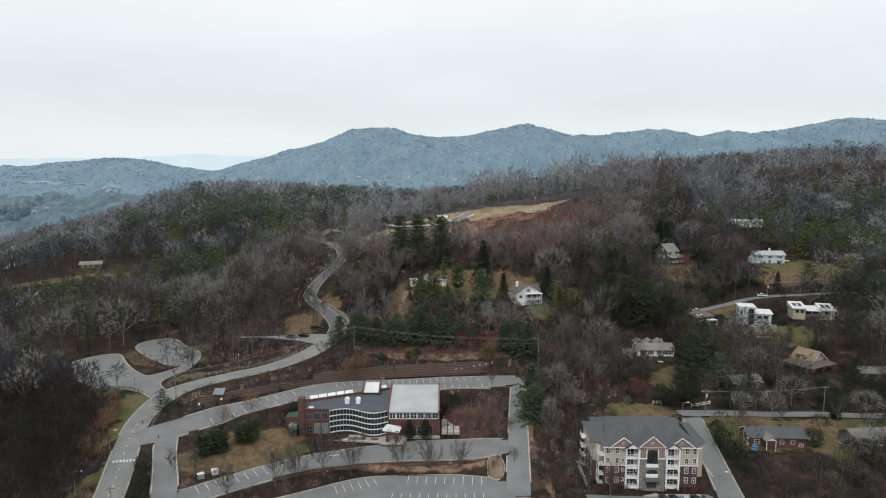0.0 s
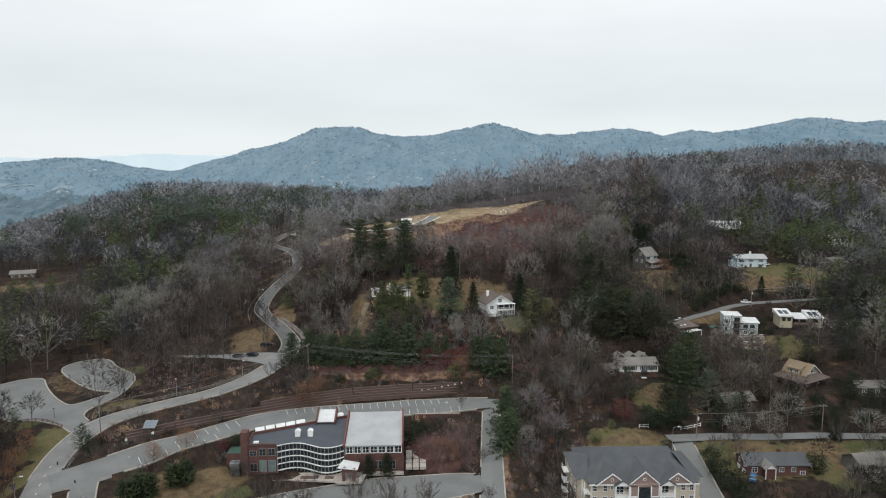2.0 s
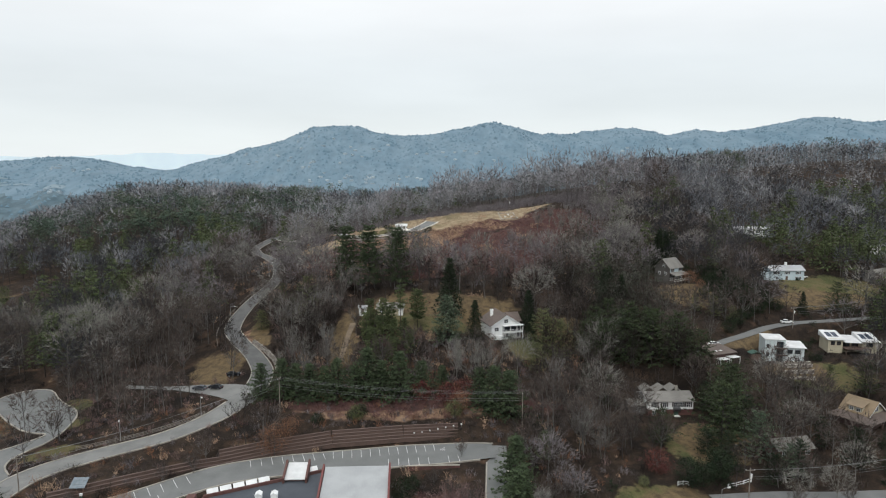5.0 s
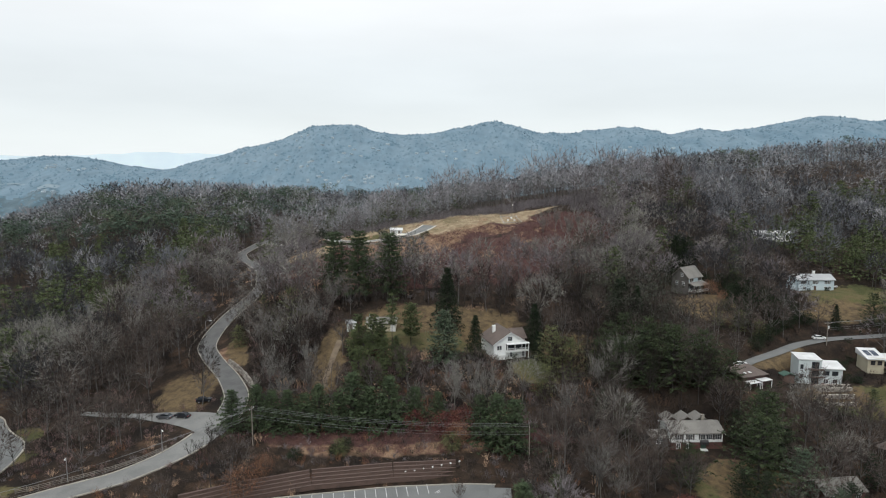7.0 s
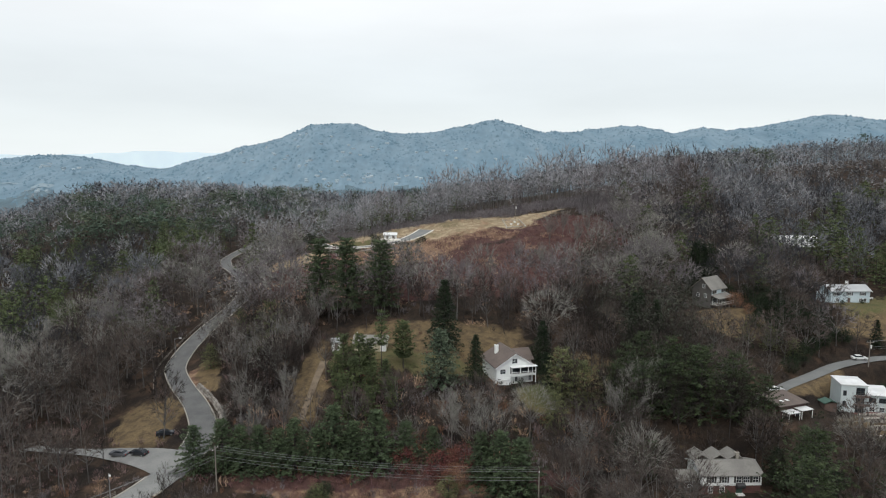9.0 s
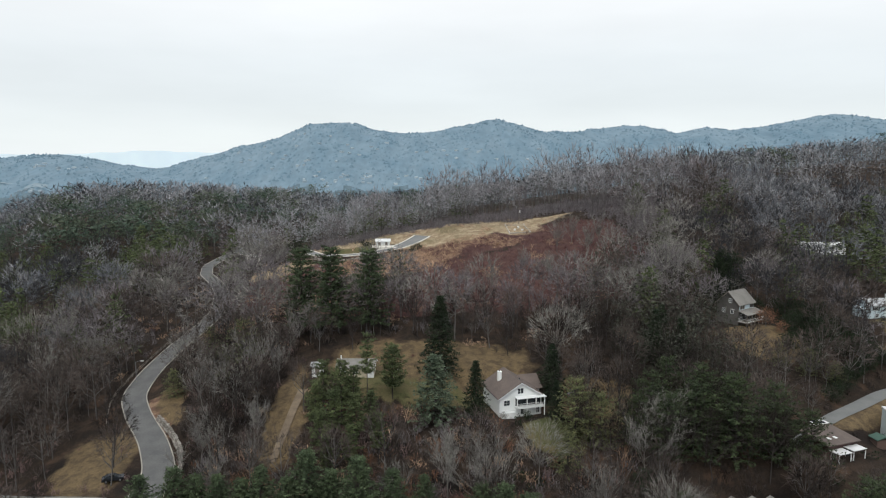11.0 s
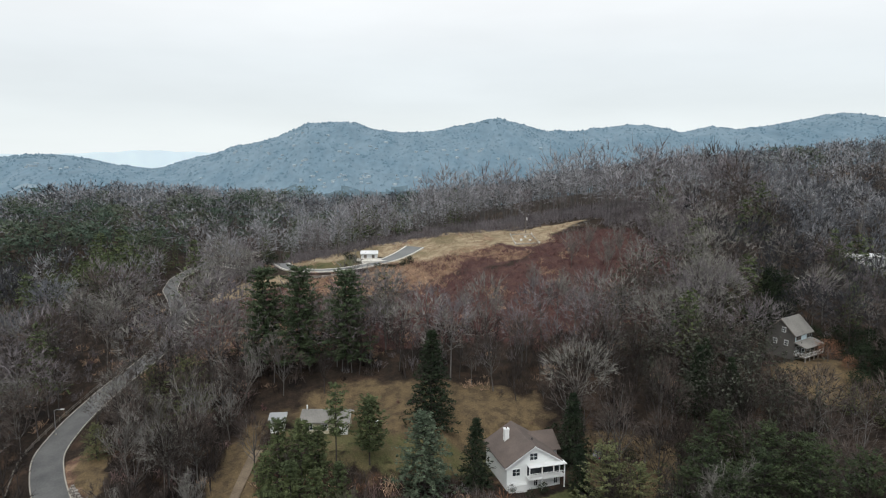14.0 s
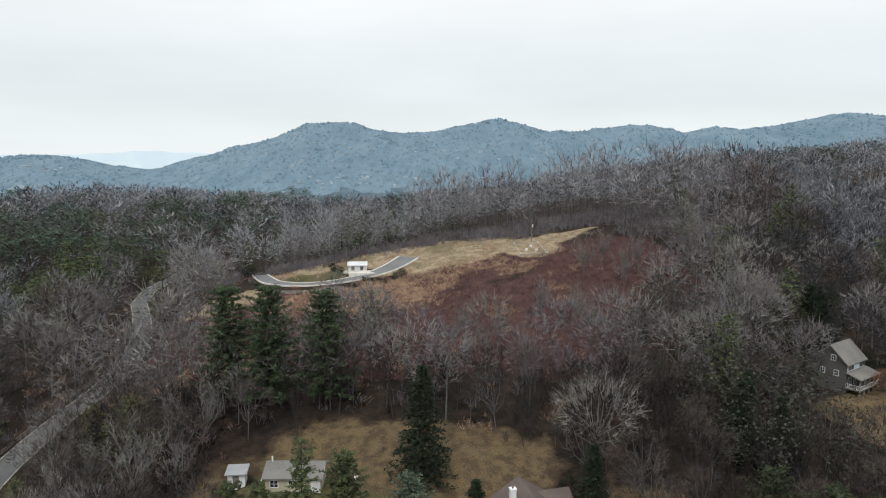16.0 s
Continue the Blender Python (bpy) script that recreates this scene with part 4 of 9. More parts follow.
def pine(seed, h=20.0, base=0.3, radius=0.2, rows=14, per=7, tufts=6, leaf=0.62, droop=0.1, girth=0.26, cone=0.9, uneven=0.3, blades=4, boughs=True):
    """A conifer: straight trunk, whorls of boughs, each carrying tufts of needles."""
    g = Growth(seed)
    r = g.r
    g.limb(np.array([0, 0, -0.8]), np.array([0, 0, h * 0.55]), girth, girth * 0.55)
    g.limb(np.array([0, 0, h * 0.55]), np.array([r.normal() * 0.2, r.normal() * 0.2, h]), girth * 0.55, 0.03)
    for i in range(rows):
        f = (i + r.uniform(-0.25, 0.25)) / rows
        z = h * (base + (1 - base) * max(f, 0))
        reach = h * radius * ((1 - f) ** cone * 0.95 + 0.07)
        if base > 0.2:
            reach *= min(1.0, 0.55 + f * 2.2)
        for j in range(per):
            turn = j * 2 * math.pi / per + i * 0.9 + r.uniform(-0.3, 0.3)
            ln = reach * r.uniform(1 - uneven, 1 + uneven)
            d = np.array([math.cos(turn), math.sin(turn), -droop + 0.25 * f + r.normal() * 0.08])
            a = np.array([0, 0, z])
            b = a + d * ln
            if boughs:
                g.limb(a, b, 0.06, 0.02)
            for k in range(tufts):
                at = 0.25 + 0.78 * (k + r.random()) / tufts
                c = a + (b - a) * at + r.normal(size=3) * np.array([0.3, 0.3, 0.16]) * leaf
                for _ in range(blades):
                    g.leaf(c + r.normal(size=3) * leaf * 0.35, leaf * (1.1 - 0.35 * f), 0.45)
    for _ in range(8):
        g.leaf(np.array([0, 0, h * r.uniform(0.94, 1.0)]), leaf * 0.6, 1.0)
    return g.arrays()


def leafy(seed, h=9.0, w=6.0, base=0.12, clumps=60, blades=26, leaf=0.42, girth=0.16, tight=0.11, flat=0.8, lie=0.8):
    """A tree or bush in leaf: limbs, and clumps of many small leaves with gaps between."""
    g = Growth(seed)
    r = g.r
    g.limb(np.array([0, 0, -0.5]), np.array([0, 0, h * 0.6]), girth, girth * 0.4)
    for i in range(clumps):
        d = r.normal(size=3)
        d /= np.linalg.norm(d)
        rad = r.uniform(0.45, 1.0) ** 0.5
        c = np.array([d[0] * w / 2 * rad, d[1] * w / 2 * rad, h * (base + (1 - base) / 2 * (1 + d[2] * rad * 0.92))])
        if i % 3 == 0:
            g.limb(np.array([0, 0, h * r.uniform(0.15, 0.5)]), c, girth * 0.3, 0.02)
        s = h * tight * r.uniform(0.7, 1.3)
        for _ in range(blades):
            g.leaf(c + r.normal(size=3) * s * np.array([1, 1, flat]), leaf, lie)
    return g.arrays()


def bush(seed, h=2.5, stems=60, w=2.2, twig=0.045, split=3):
    """A bare thicket of canes."""
    g = Growth(seed)
    r = g.r
    for _ in range(stems):
        a = np.array([r.normal() * w * 0.22, r.normal() * w * 0.22, -0.2])
        b = a + np.array([r.normal() * w * 0.28, r.normal() * w * 0.28, h * r.uniform(0.5, 1.0)])
        g.sliver(a, b, twig)
        for _ in range(split):
            c = a + (b - a) * r.uniform(0.3, 0.95)
            g.sliver(c, c + turned((b - a) / np.linalg.norm(b - a), r.uniform(0.3, 1.0), r) * h * r.uniform(0.2, 0.45), twig * 0.8)
    return g.arrays()


def grown_thing(name, label, category, arrays, mats, crown="crown"):
    """A tree as a thing with trunk and crown; copies share its meshes."""
    v, t, k = arrays
    root = tagged(new(name), label, category)
    for part_name, sel in (("trunk", k == 0), (crown, k == 1)):
        if sel.any():
            used, back = np.unique(t[sel], return_inverse=True)
            ob = new(part_name, raw_mesh(part_name, v[used], back.reshape(-1, 3), np.zeros(sel.sum()), [mats[0] if part_name == "trunk" else mats[1]]))
            ob.parent = root
    return root


def set_out(name, label, category, forms, places, mats, group="", crown="crown"):
    """Trees of one kind, one thing each: places are x, y, height scale."""
    protos = []
    for i, (x, y, k) in enumerate(places):
        m = pose(x, y, ground_z(x, y) - 0.1, 0, 0, (i * 137.5) % 360) @ Matrix.Diagonal((k, k, k, 1))
        j = i % len(forms)
        if j >= len(protos):
            root = grown_thing(name, label, category, forms[j], mats, crown)
            root.matrix_world = m
            tagged(root, group=group)
            protos.append(root)
        else:
            made = copy_thing(protos[j], pose(0, 0, 0))
            made.matrix_basis = m


def massed(name, label, forms, x, y, k, mats, seed=1, category="woodland", choose=None, sink=0.1):
    """Many trees joined into one mesh."""
    r = np.random.default_rng(seed)
    z = level(x, y) - sink
    pick = r.integers(0, len(forms), len(x)) if choose is None else choose
    vv, tt, kk, o = [], [], [], 0
    for f, (v, t, kind) in enumerate(forms):
        sel = np.where(pick == f)[0]
        if not len(sel):
            continue
        turn = r.uniform(0, 6.283, len(sel))
        c, s = np.cos(turn)[:, None], np.sin(turn)[:, None]
        sc = k[sel][:, None]
        wide = r.uniform(0.85, 1.3, len(sel))[:, None]
        out = np.stack([x[sel][:, None] + (v[None, :, 0] * c - v[None, :, 1] * s) * sc * wide, y[sel][:, None] + (v[None, :, 0] * s + v[None, :, 1] * c) * sc * wide, z[sel][:, None] + v[None, :, 2] * sc], 2)
        tt.append((t[None] + o + (np.arange(len(sel)) * len(v))[:, None, None]).reshape(-1, 3))
        kk.append(np.tile(kind, len(sel)))
        vv.append(out.reshape(-1, 3))
        o += len(sel) * len(v)
    me = raw_mesh(name, np.concatenate(vv), np.concatenate(tt), np.concatenate(kk), mats)
    return tagged(new(name, me), label, category, kind="stuff")


# open ground where no woodland grows: x, y, half length, half width, turn
OPEN = [
    (-24, 213, 32, 20, 0), (59, 186, 22, 20, 0), (104, 210, 16, 14, 0), (84, 256, 13, 15, 0), (143, 252, 13, 10, 0), (140, 292, 15, 13, 0), (166, 298, 12, 9, 0), (112, 288, 9, 8, 0), (176, 350, 22, 20, 0), (186, 338, 26, 12, 0),
    (119, 343, 10, 12, 0), (118, 332, 10, 8, 0), (14, 313.5, 34, 18, 0), (40, 298, 12, 10, 0), (30, 415, 60, 16, 6), (0, 402, 40, 16, 0), (-12, 323, 14, 6, 0), (40, 380, 44, 26, 0), (70, 400, 26, 22, 0), (72, 430, 22, 8, 18), (-231, 430, 16, 12, 0), (193, 414, 13, 10, 0), (-245, 412, 46, 9, -4),
    (-109, 221, 8, 11, 0), (-120, 236, 10, 6, 20), (-58, 196, 22, 12, 25), (-6, 254, 46, 11, 2), (38, 284, 12, 17, 0), (85, 243, 13, 18, 0), (34, 250, 9, 14, 0), (12, 288, 30, 9, 0), (-8, 283, 12, 8, 0), (143, 238, 12, 14, 0), (118, 330, 13, 14, 0), (-86, 190, 14, 24, 0), (-20, 296, 4, 18, 0), (-66, 291, 7, 13, 25), (-51, 308, 4, 13, 28), (-57, 376, 7, 13, 0), (-64, 397, 8, 12, 20), (-78, 430, 8, 14, 20), (10, 220, 14, 16, 0), (30, 200, 4, 50, 0), (88, 240, 12, 9, 0),
    (132, 212, 26, 8, 0), (141, 281, 17, 11, 0), (107, 195, 15, 9, 0), (-222, 402, 42, 15, 20), (-76, 232, 24, 7, 26), (-56, 240, 16, 7, 35), (-84, 250, 22, 5, 24), (-60, 259, 12, 5, 35), (-131, 237, 13, 5, -35), (128, 340, 8, 6, 0), (150, 306, 20, 8, 0), (150, 280, 10, 8, 0), (-128, 260, 20, 18, 0), (-103, 200, 4.5, 18, -10), (-226, 410, 34, 14, 20), (-230, 424, 46, 8, 20), (112, 278, 10, 9, 0), (172, 328, 18, 10, 0), (84, 250, 14, 9, 0), (-10, 165, 84, 30, 0), (-25, 375, 22, 18, 0), (60, 216, 16, 7, 0), (-103.5, 277, 6, 4, -50),
]


def wooded(x, y, pave=3.0):
    ok = paved(x, y)[0] > pave
    for cx, cy, a, b, turn in OPEN:
        c, s = math.cos(radians(turn)), math.sin(radians(turn))
        u, v = (x - cx) * c + (y - cy) * s, (y - cy) * c - (x - cx) * s
        ok &= np.hypot(u / a, v / b) > 1
    return ok


def scatter(x0, x1, y0, y1, step, seed, pave=3.0, keep=1.0):
    """Jittered points over a stretch of the woods, within the fan of ground that lies ahead of the path."""
    r = np.random.default_rng(seed)
    x, y = np.meshgrid(np.arange(x0, x1, step), np.arange(y0, y1, step))
    x, y = x.ravel() + r.uniform(-0.5, 0.5, x.size) * step, y.ravel() + r.uniform(-0.5, 0.5, x.size) * step
    ok = wooded(x, y, pave) & (r.random(len(x)) < keep) & (np.abs(x) < 45 + 0.85 * y)
    return x[ok], y[ok], r


BARE_NEAR = [crown_tree(10 + i, 17, w, b, 9, 84, 7, 0.046, stem=0.2) for i, (w, b) in enumerate(((0.33, 0.26), (0.4, 0.2), (0.28, 0.32), (0.36, 0.24)))]
BARE_FORKED = [bare_tree(20 + i, 17, fork=f, vase=v, spread=q, girth=0.2, twig=0.04) for i, (f, v, q) in enumerate(((0.34, 0.85, 0.4), (0.28, 0.98, 0.42), (0.4, 0.75, 0.38)))]
BARE_MID = [crown_tree(30 + i, 17, w, b, 7, 52, 5, 0.074) for i, (w, b) in enumerate(((0.31, 0.3), (0.37, 0.24), (0.27, 0.36), (0.34, 0.28), (0.4, 0.22)))]
BARE_FAR = [crown_tree(50 + i, 18, w, b, 4, 16, 3, 0.2, True) for i, (w, b) in enumerate(((0.29, 0.3), (0.34, 0.26), (0.26, 0.36), (0.31, 0.28), (0.36, 0.32)))]
BARE_HAZE = [crown_tree(60 + i, 18, w, b, 6, 36, 4, 0.108, True) for i, (w, b) in enumerate(((0.29, 0.28), (0.34, 0.24), (0.26, 0.36), (0.31, 0.26)))]
BARE_RIDGE = [crown_tree(65 + i, 19, w, b, 6, 40, 4, 0.085, True, 0.13) for i, (w, b) in enumerate(((0.2, 0.14), (0.24, 0.1), (0.18, 0.2), (0.27, 0.12)))]
PINE_FAR = [leafy(70 + i, 18, w, b, 18, 18, 0.72, 0.2, 0.06, 0.7, 0.5) for i, (w, b) in enumerate(((9.5, 0.4), (8, 0.35), (11, 0.5), (7, 0.25)))]
PINE_MID = [pine(80 + i, 19, base=b, radius=0.25, rows=10, per=6, tufts=4, leaf=0.82, blades=2, boughs=False, cone=c, uneven=0.45) for i, (b, c) in enumerate(((0.25, 0.6), (0.35, 0.4), (0.15, 0.8)))]

# stands of pine in the woods: x, y, half length, half width, share
PINE_STANDS = [(-150, 508, 78, 62, 0.9), (-120, 590, 70, 50, 0.3), (-215, 520, 40, 45, 0.6), (-150, 366, 40, 22, 0.9), (-195, 370, 45, 32, 0.75), (-185, 462, 40, 26, 0.75), (-118, 430, 34, 40, 0.45), (-105, 492, 22, 20, 0.7), (225, 388, 26, 14, 0.9), (280, 482, 30, 22, 0.9), (232, 350, 22, 16, 0.85), (228, 440, 20, 10, 0.4), (-130, 300, 25, 18, 0.35), (-130, 335, 60, 60, 0.2), (-230, 330, 70, 60, 0.25), (-60, 520, 50, 40, 0.35), (0, 470, 22, 14, 0.5), (25, 490, 22, 14, 0.4), (110, 356, 9, 7, 0.9), (165, 385, 18, 12, 0.5),
               (200, 385, 34, 20, 0.95), (205, 368, 18, 12, 0.8), (240, 340, 26, 26, 0.6), (196, 298, 22, 18, 0.5), (225, 270, 40, 30, 0.35), (300, 430, 40, 40, 0.3), (180, 245, 22, 22, 0.3), (-320, 520, 80, 60, 0.3), (-95, 250, 10, 10, 0.2)]


def pine_share(x, y):
    out = np.full(np.shape(x), 0.03)
    for cx, cy, a, b, f in PINE_STANDS:
        out = np.maximum(out, f * (1 - smooth(0.6, 1.15, np.hypot((x - cx) / a, (y - cy) / b))))
    clump = np.array([noise.noise((p * 0.045, q * 0.045, 4)) for p, q in zip(np.ravel(x), np.ravel(y))]).reshape(np.shape(x))
    return out * (0.75 + 1.3 * clump) * (out > 0.031) + 0.014


# near woods: single trees along the road, the bank and the hillside
wx, wy, wr = scatter(-105, 150, 232, 336, 6.4, 3, 1.7)
pale = np.array([noise.noise((a * 0.03, b * 0.03, 7)) for a, b in zip(wx, wy)]) + wr.normal(0, 0.25, len(wx)) > 0.3
size = wr.uniform(0.55, 1.05, len(wx))
dusky = wr.random(len(wx)) < 0.45
order = np.argsort(np.hypot(wx - 16, wy - 270))
single = np.zeros(len(wx), bool)
single[order[:190]] = True
set_out("bare_tree", "leafless grey-brown broadleaf tree in the hillside wood", "tree", BARE_NEAR, np.stack([wx, wy, size], 1)[single & ~pale & dusky], (BARK, BROWN_TWIG), "hillside trees")
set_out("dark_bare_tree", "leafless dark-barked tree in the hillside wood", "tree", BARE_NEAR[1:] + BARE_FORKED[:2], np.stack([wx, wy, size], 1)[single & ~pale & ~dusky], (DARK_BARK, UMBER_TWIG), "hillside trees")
set_out("pale_bare_tree", "leafless tree with pale grey bark and twigs", "tree", BARE_FORKED, np.stack([wx, wy, size], 1)[single & pale], (PALE_BARK, TWIG), "hillside trees")
massed("near_woodland", "leafless winter broadleaf wood on the slopes", BARE_MID, wx[~single], wy[~single], size[~single], (BARK, BROWN_TWIG), 4)
# middle woods: branching trees where the path comes near, rounder and finer ones behind
for tag_seed, box, step in ((11, (-330, -95, 215, 480), 7.4), (12, (-100, 160, 336, 500), 7.0), (13, (150, 330, 190, 500), 7.4), (14, (-230, -100, 120, 240), 4.8), (15, (88, 200, 130, 232), 6.5), (16, (28, 44, 165, 236), 5.0)):
    wx, wy, wr = scatter(box[0], box[1], box[2], box[3], step, tag_seed, 2.8 if tag_seed < 13 else 1.5)
    sparse = (wy < 425) | (np.abs(wx - 30) > 160) | (wr.random(len(wx)) < 0.62)
    wx, wy = wx[sparse], wy[sparse]
    greens = wr.random(len(wx)) < pine_share(wx, wy)
    size = wr.uniform(0.6, 1.3, len(wx)) * (0.62 if tag_seed > 14 else 1.0)
    size = size * (1 + 0.3 * smooth(425, 455, wy) * smooth(0, 40, wx)) * (0.68 if tag_seed == 14 else 1.0)
    size = size * np.where((wx < -160) & (wy > 335) & (wy < 418), 0.5, 1.0)
    close = (np.hypot(wx - 16, wy - 200) < 225) | (tag_seed > 13)
    tone = wr.random(len(wx)) * 0.7 + 0.3 * np.array([noise.noise((a * 0.02, b * 0.02, 5)) * 0.5 + 0.5 for a, b in zip(wx, wy)])
    # tone sets the twig colour; darker far right imitates the lens's dim edge
    tone = tone + 0.2 * smooth(140, 165, wx) * (1 - smooth(320, 350, wy)) + 0.24 * (wx < -60) * (1 - smooth(330, 420, wy)) + (0.22 if tag_seed in (14, 15) else 0) + 0.16 * (wx > 95) * (1 - smooth(300, 380, wy))
    # lower tone puts the paleness of haze into the middle hill's twigs
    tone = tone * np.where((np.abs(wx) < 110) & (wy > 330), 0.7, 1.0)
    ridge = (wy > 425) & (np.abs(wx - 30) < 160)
    # ridge twigs shifted pale, far west shifted blue-grey, both for haze
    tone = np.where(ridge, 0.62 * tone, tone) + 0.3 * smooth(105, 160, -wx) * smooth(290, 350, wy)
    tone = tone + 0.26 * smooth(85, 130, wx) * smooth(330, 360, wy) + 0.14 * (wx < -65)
    low_wood = tag_seed in (14, 15)
    for forms, where in ((BARE_MID, close & ~ridge), (BARE_HAZE, ~close & ~ridge), (BARE_RIDGE, ridge)):
        fresh = forms is BARE_MID
        kinds = ((0.0, 0.3, (DARK_BARK, BROWN_TWIG) if low_wood else (BARK, (MAUVE_TWIG if tag_seed == 11 else TWIG) if fresh else HAZE_GREY_TWIG), "leafless grey-brown winter wood"),
                 (0.3, 0.56, (DARK_BARK, UMBER_TWIG) if low_wood else (BARK, HAZE_BLUE_TWIG if tag_seed == 11 or (tag_seed == 13 and not fresh) else MAUVE_TWIG), "leafless wood with mauve-grey twigs"),
                 (0.56, 0.68, (BARK, BROWN_TWIG) if low_wood else (PALE_BARK, TWIG if fresh else HAZE_GREY_TWIG), "pale-barked leafless trees in the wood"),
                 (0.68, 0.86, (DARK_BARK, HAZE_BLUE_TWIG if tag_seed in (11, 13) and not fresh else BROWN_TWIG), "dark-barked leafless trees with brown twigs, blue-grey where haze tints them"),
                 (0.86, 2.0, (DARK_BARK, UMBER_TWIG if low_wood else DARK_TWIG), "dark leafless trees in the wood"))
        for lo, hi, mats, label in kinds:
            pick = where & ~greens & (tone >= lo) & (tone < hi)
            if pick.any():
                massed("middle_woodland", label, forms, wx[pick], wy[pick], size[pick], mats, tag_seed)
    if greens.any():
        massed("middle_pines", "dark green pines among the bare wood", PINE_MID, wx[greens], wy[greens], size[greens] * 0.95, (DARK_BARK, PINE_NEEDLE), tag_seed)
# far woods; most of their twigs take colours tinted for haze
for tag_seed, box, step in ((21, (-480, -100, 480, 860), 9.2), (22, (-100, 520, 500, 880), 9.4), (23, (-560, -330, 250, 480), 8.6), (24, (330, 480, 200, 500), 8.6)):
    wx, wy, wr = scatter(box[0], box[1], box[2], box[3], step, tag_seed)
    greens = wr.random(len(wx)) < pine_share(wx, wy)
    size = wr.uniform(0.7, 1.25, len(wx)) * np.where(wx < -60, 1.12, 1.0)
    tone = wr.random(len(wx))
    for pick, mats in ((tone < 0.5, (BARK, HAZE_GREY_TWIG)), ((tone >= 0.5) & (tone < 0.8), (BARK, HAZE_BLUE_TWIG)), (tone >= 0.8, (DARK_BARK, DARK_TWIG))):
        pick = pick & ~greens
        massed("far_woodland", "leafless winter wood on the farther ridges, mostly greyed for haze", BARE_FAR, wx[pick], wy[pick], size[pick], mats, tag_seed)
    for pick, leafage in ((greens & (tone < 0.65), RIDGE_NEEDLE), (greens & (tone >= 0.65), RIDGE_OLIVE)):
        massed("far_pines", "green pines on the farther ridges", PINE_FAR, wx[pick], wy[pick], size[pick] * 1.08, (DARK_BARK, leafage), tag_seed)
# undergrowth: bare thickets between the trees, brambles on the open slope, tufts of dry grass
BUSHES = [bush(90 + i, h, 22, w, 0.06, 2) for i, (h, w) in enumerate(((2.6, 2.6), (3.6, 3.0), (1.9, 2.4)))]
wx, wy, wr = scatter(-150, 190, 150, 340, 4.6, 31, 1.5, 0.6)
dull = wr.random(len(wx)) < 0.55
# these darker twigs carry the shade between the trees in their colour
massed("undergrowth", "brown leafless thicket under the trees", BUSHES, wx[dull], wy[dull], wr.uniform(0.5, 1.25, dull.sum()), (SHADED_TWIG, SHADED_TWIG), 31, "undergrowth")
massed("undergrowth", "mauve-brown leafless thicket under the trees", BUSHES, wx[~dull], wy[~dull], wr.uniform(0.5, 1.25, (~dull).sum()), (BROWN_TWIG, BROWN_TWIG), 37, "undergrowth")
wx, wy, wr = scatter(-112, -38, 234, 302, 3.0, 41, 1.2, 0.8)
massed("roadside_brush", "rose-brown leafless brush along the road bank", BUSHES, wx, wy, wr.uniform(0.35, 0.9, len(wx)), (SHADED_TWIG, ROSE_TWIG), 41, "undergrowth")
# low brush on the open banks between the drives
r = np.random.default_rng(43)
wx, wy = np.meshgrid(np.arange(-104, 62, 1.9), np.arange(166, 304, 1.9))
wx, wy = wx.ravel() + r.uniform(-1, 1, wx.size), wy.ravel() + r.uniform(-1, 1, wx.size)
bare = np.array([noise.noise((a * 0.12, b * 0.12, 11)) for a, b in zip(wx, wy)])
ok = (paved(wx, wy)[0] > 0.9) & (np.maximum(cover("grass", wx, wy), cover("dry", wx, wy)) < 0.35) & (r.random(len(wx)) < 0.6 + 0.5 * bare) & ((wy < 264) | (wx > -38))
for px, py, half, _ in PADS:
    ok &= np.maximum(np.abs(wx - px), np.abs(wy - py)) > half
wx, wy, sort = wx[ok], wy[ok], r.random(ok.sum())
for lo, hi, twigs, label in ((0.0, 0.4, BROWN_TWIG, "brown leafless brush on the bank"), (0.4, 0.62, MAUVE_TWIG, "mauve-grey leafless brush on the bank"), (0.62, 0.74, ROSE_TWIG, "rose-brown brush on the bank"), (0.74, 0.88, DRY_LEAF, "brush with rusty dead leaves"), (0.88, 1.0, TAN_TWIG, "tan dead grass and canes on the bank")):
    pick = (sort >= lo) & (sort < hi)
    massed("bank_brush", label, BUSHES, wx[pick], wy[pick], r.uniform(0.3, 0.85, pick.sum()) * (1 + 0.5 * (wy[pick] > 264)), (twigs, twigs), 43, "undergrowth")
# dark thickets on the slope between the bend of the road and the white house, and brush on the planted crescent
r = np.random.default_rng(44)
wx, wy = np.meshgrid(np.arange(-56, -22, 2.1), np.arange(284, 346, 2.1))
wx, wy = wx.ravel() + r.uniform(-1, 1, wx.size), wy.ravel() + r.uniform(-1, 1, wx.size)
ok = (paved(wx, wy)[0] > 3.2) & (np.maximum(cover("tan", wx, wy), cover("dry", wx, wy)) < 0.3)
wx, wy, sort = wx[ok], wy[ok], r.random(ok.sum())
for lo, hi, twigs, label in ((0.0, 0.45, SHADED_TWIG, "dark leafless thicket on the slope above the road"), (0.45, 0.85, BROWN_TWIG, "brown leafless thicket on the slope above the road"), (0.85, 1.0, ROSE_TWIG, "rose-brown brush on the slope above the road")):
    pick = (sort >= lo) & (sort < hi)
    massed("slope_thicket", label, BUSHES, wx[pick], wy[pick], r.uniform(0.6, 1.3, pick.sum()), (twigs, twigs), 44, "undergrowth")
wx, wy = np.meshgrid(np.arange(-142, -104, 1.3), np.arange(252, 288, 1.3))
wx, wy = wx.ravel() + r.uniform(-0.6, 0.6, wx.size), wy.ravel() + r.uniform(-0.6, 0.6, wx.size)
ok = (paved(wx, wy)[0] > 0.8) & (cover("dry", wx, wy) > 0.3)
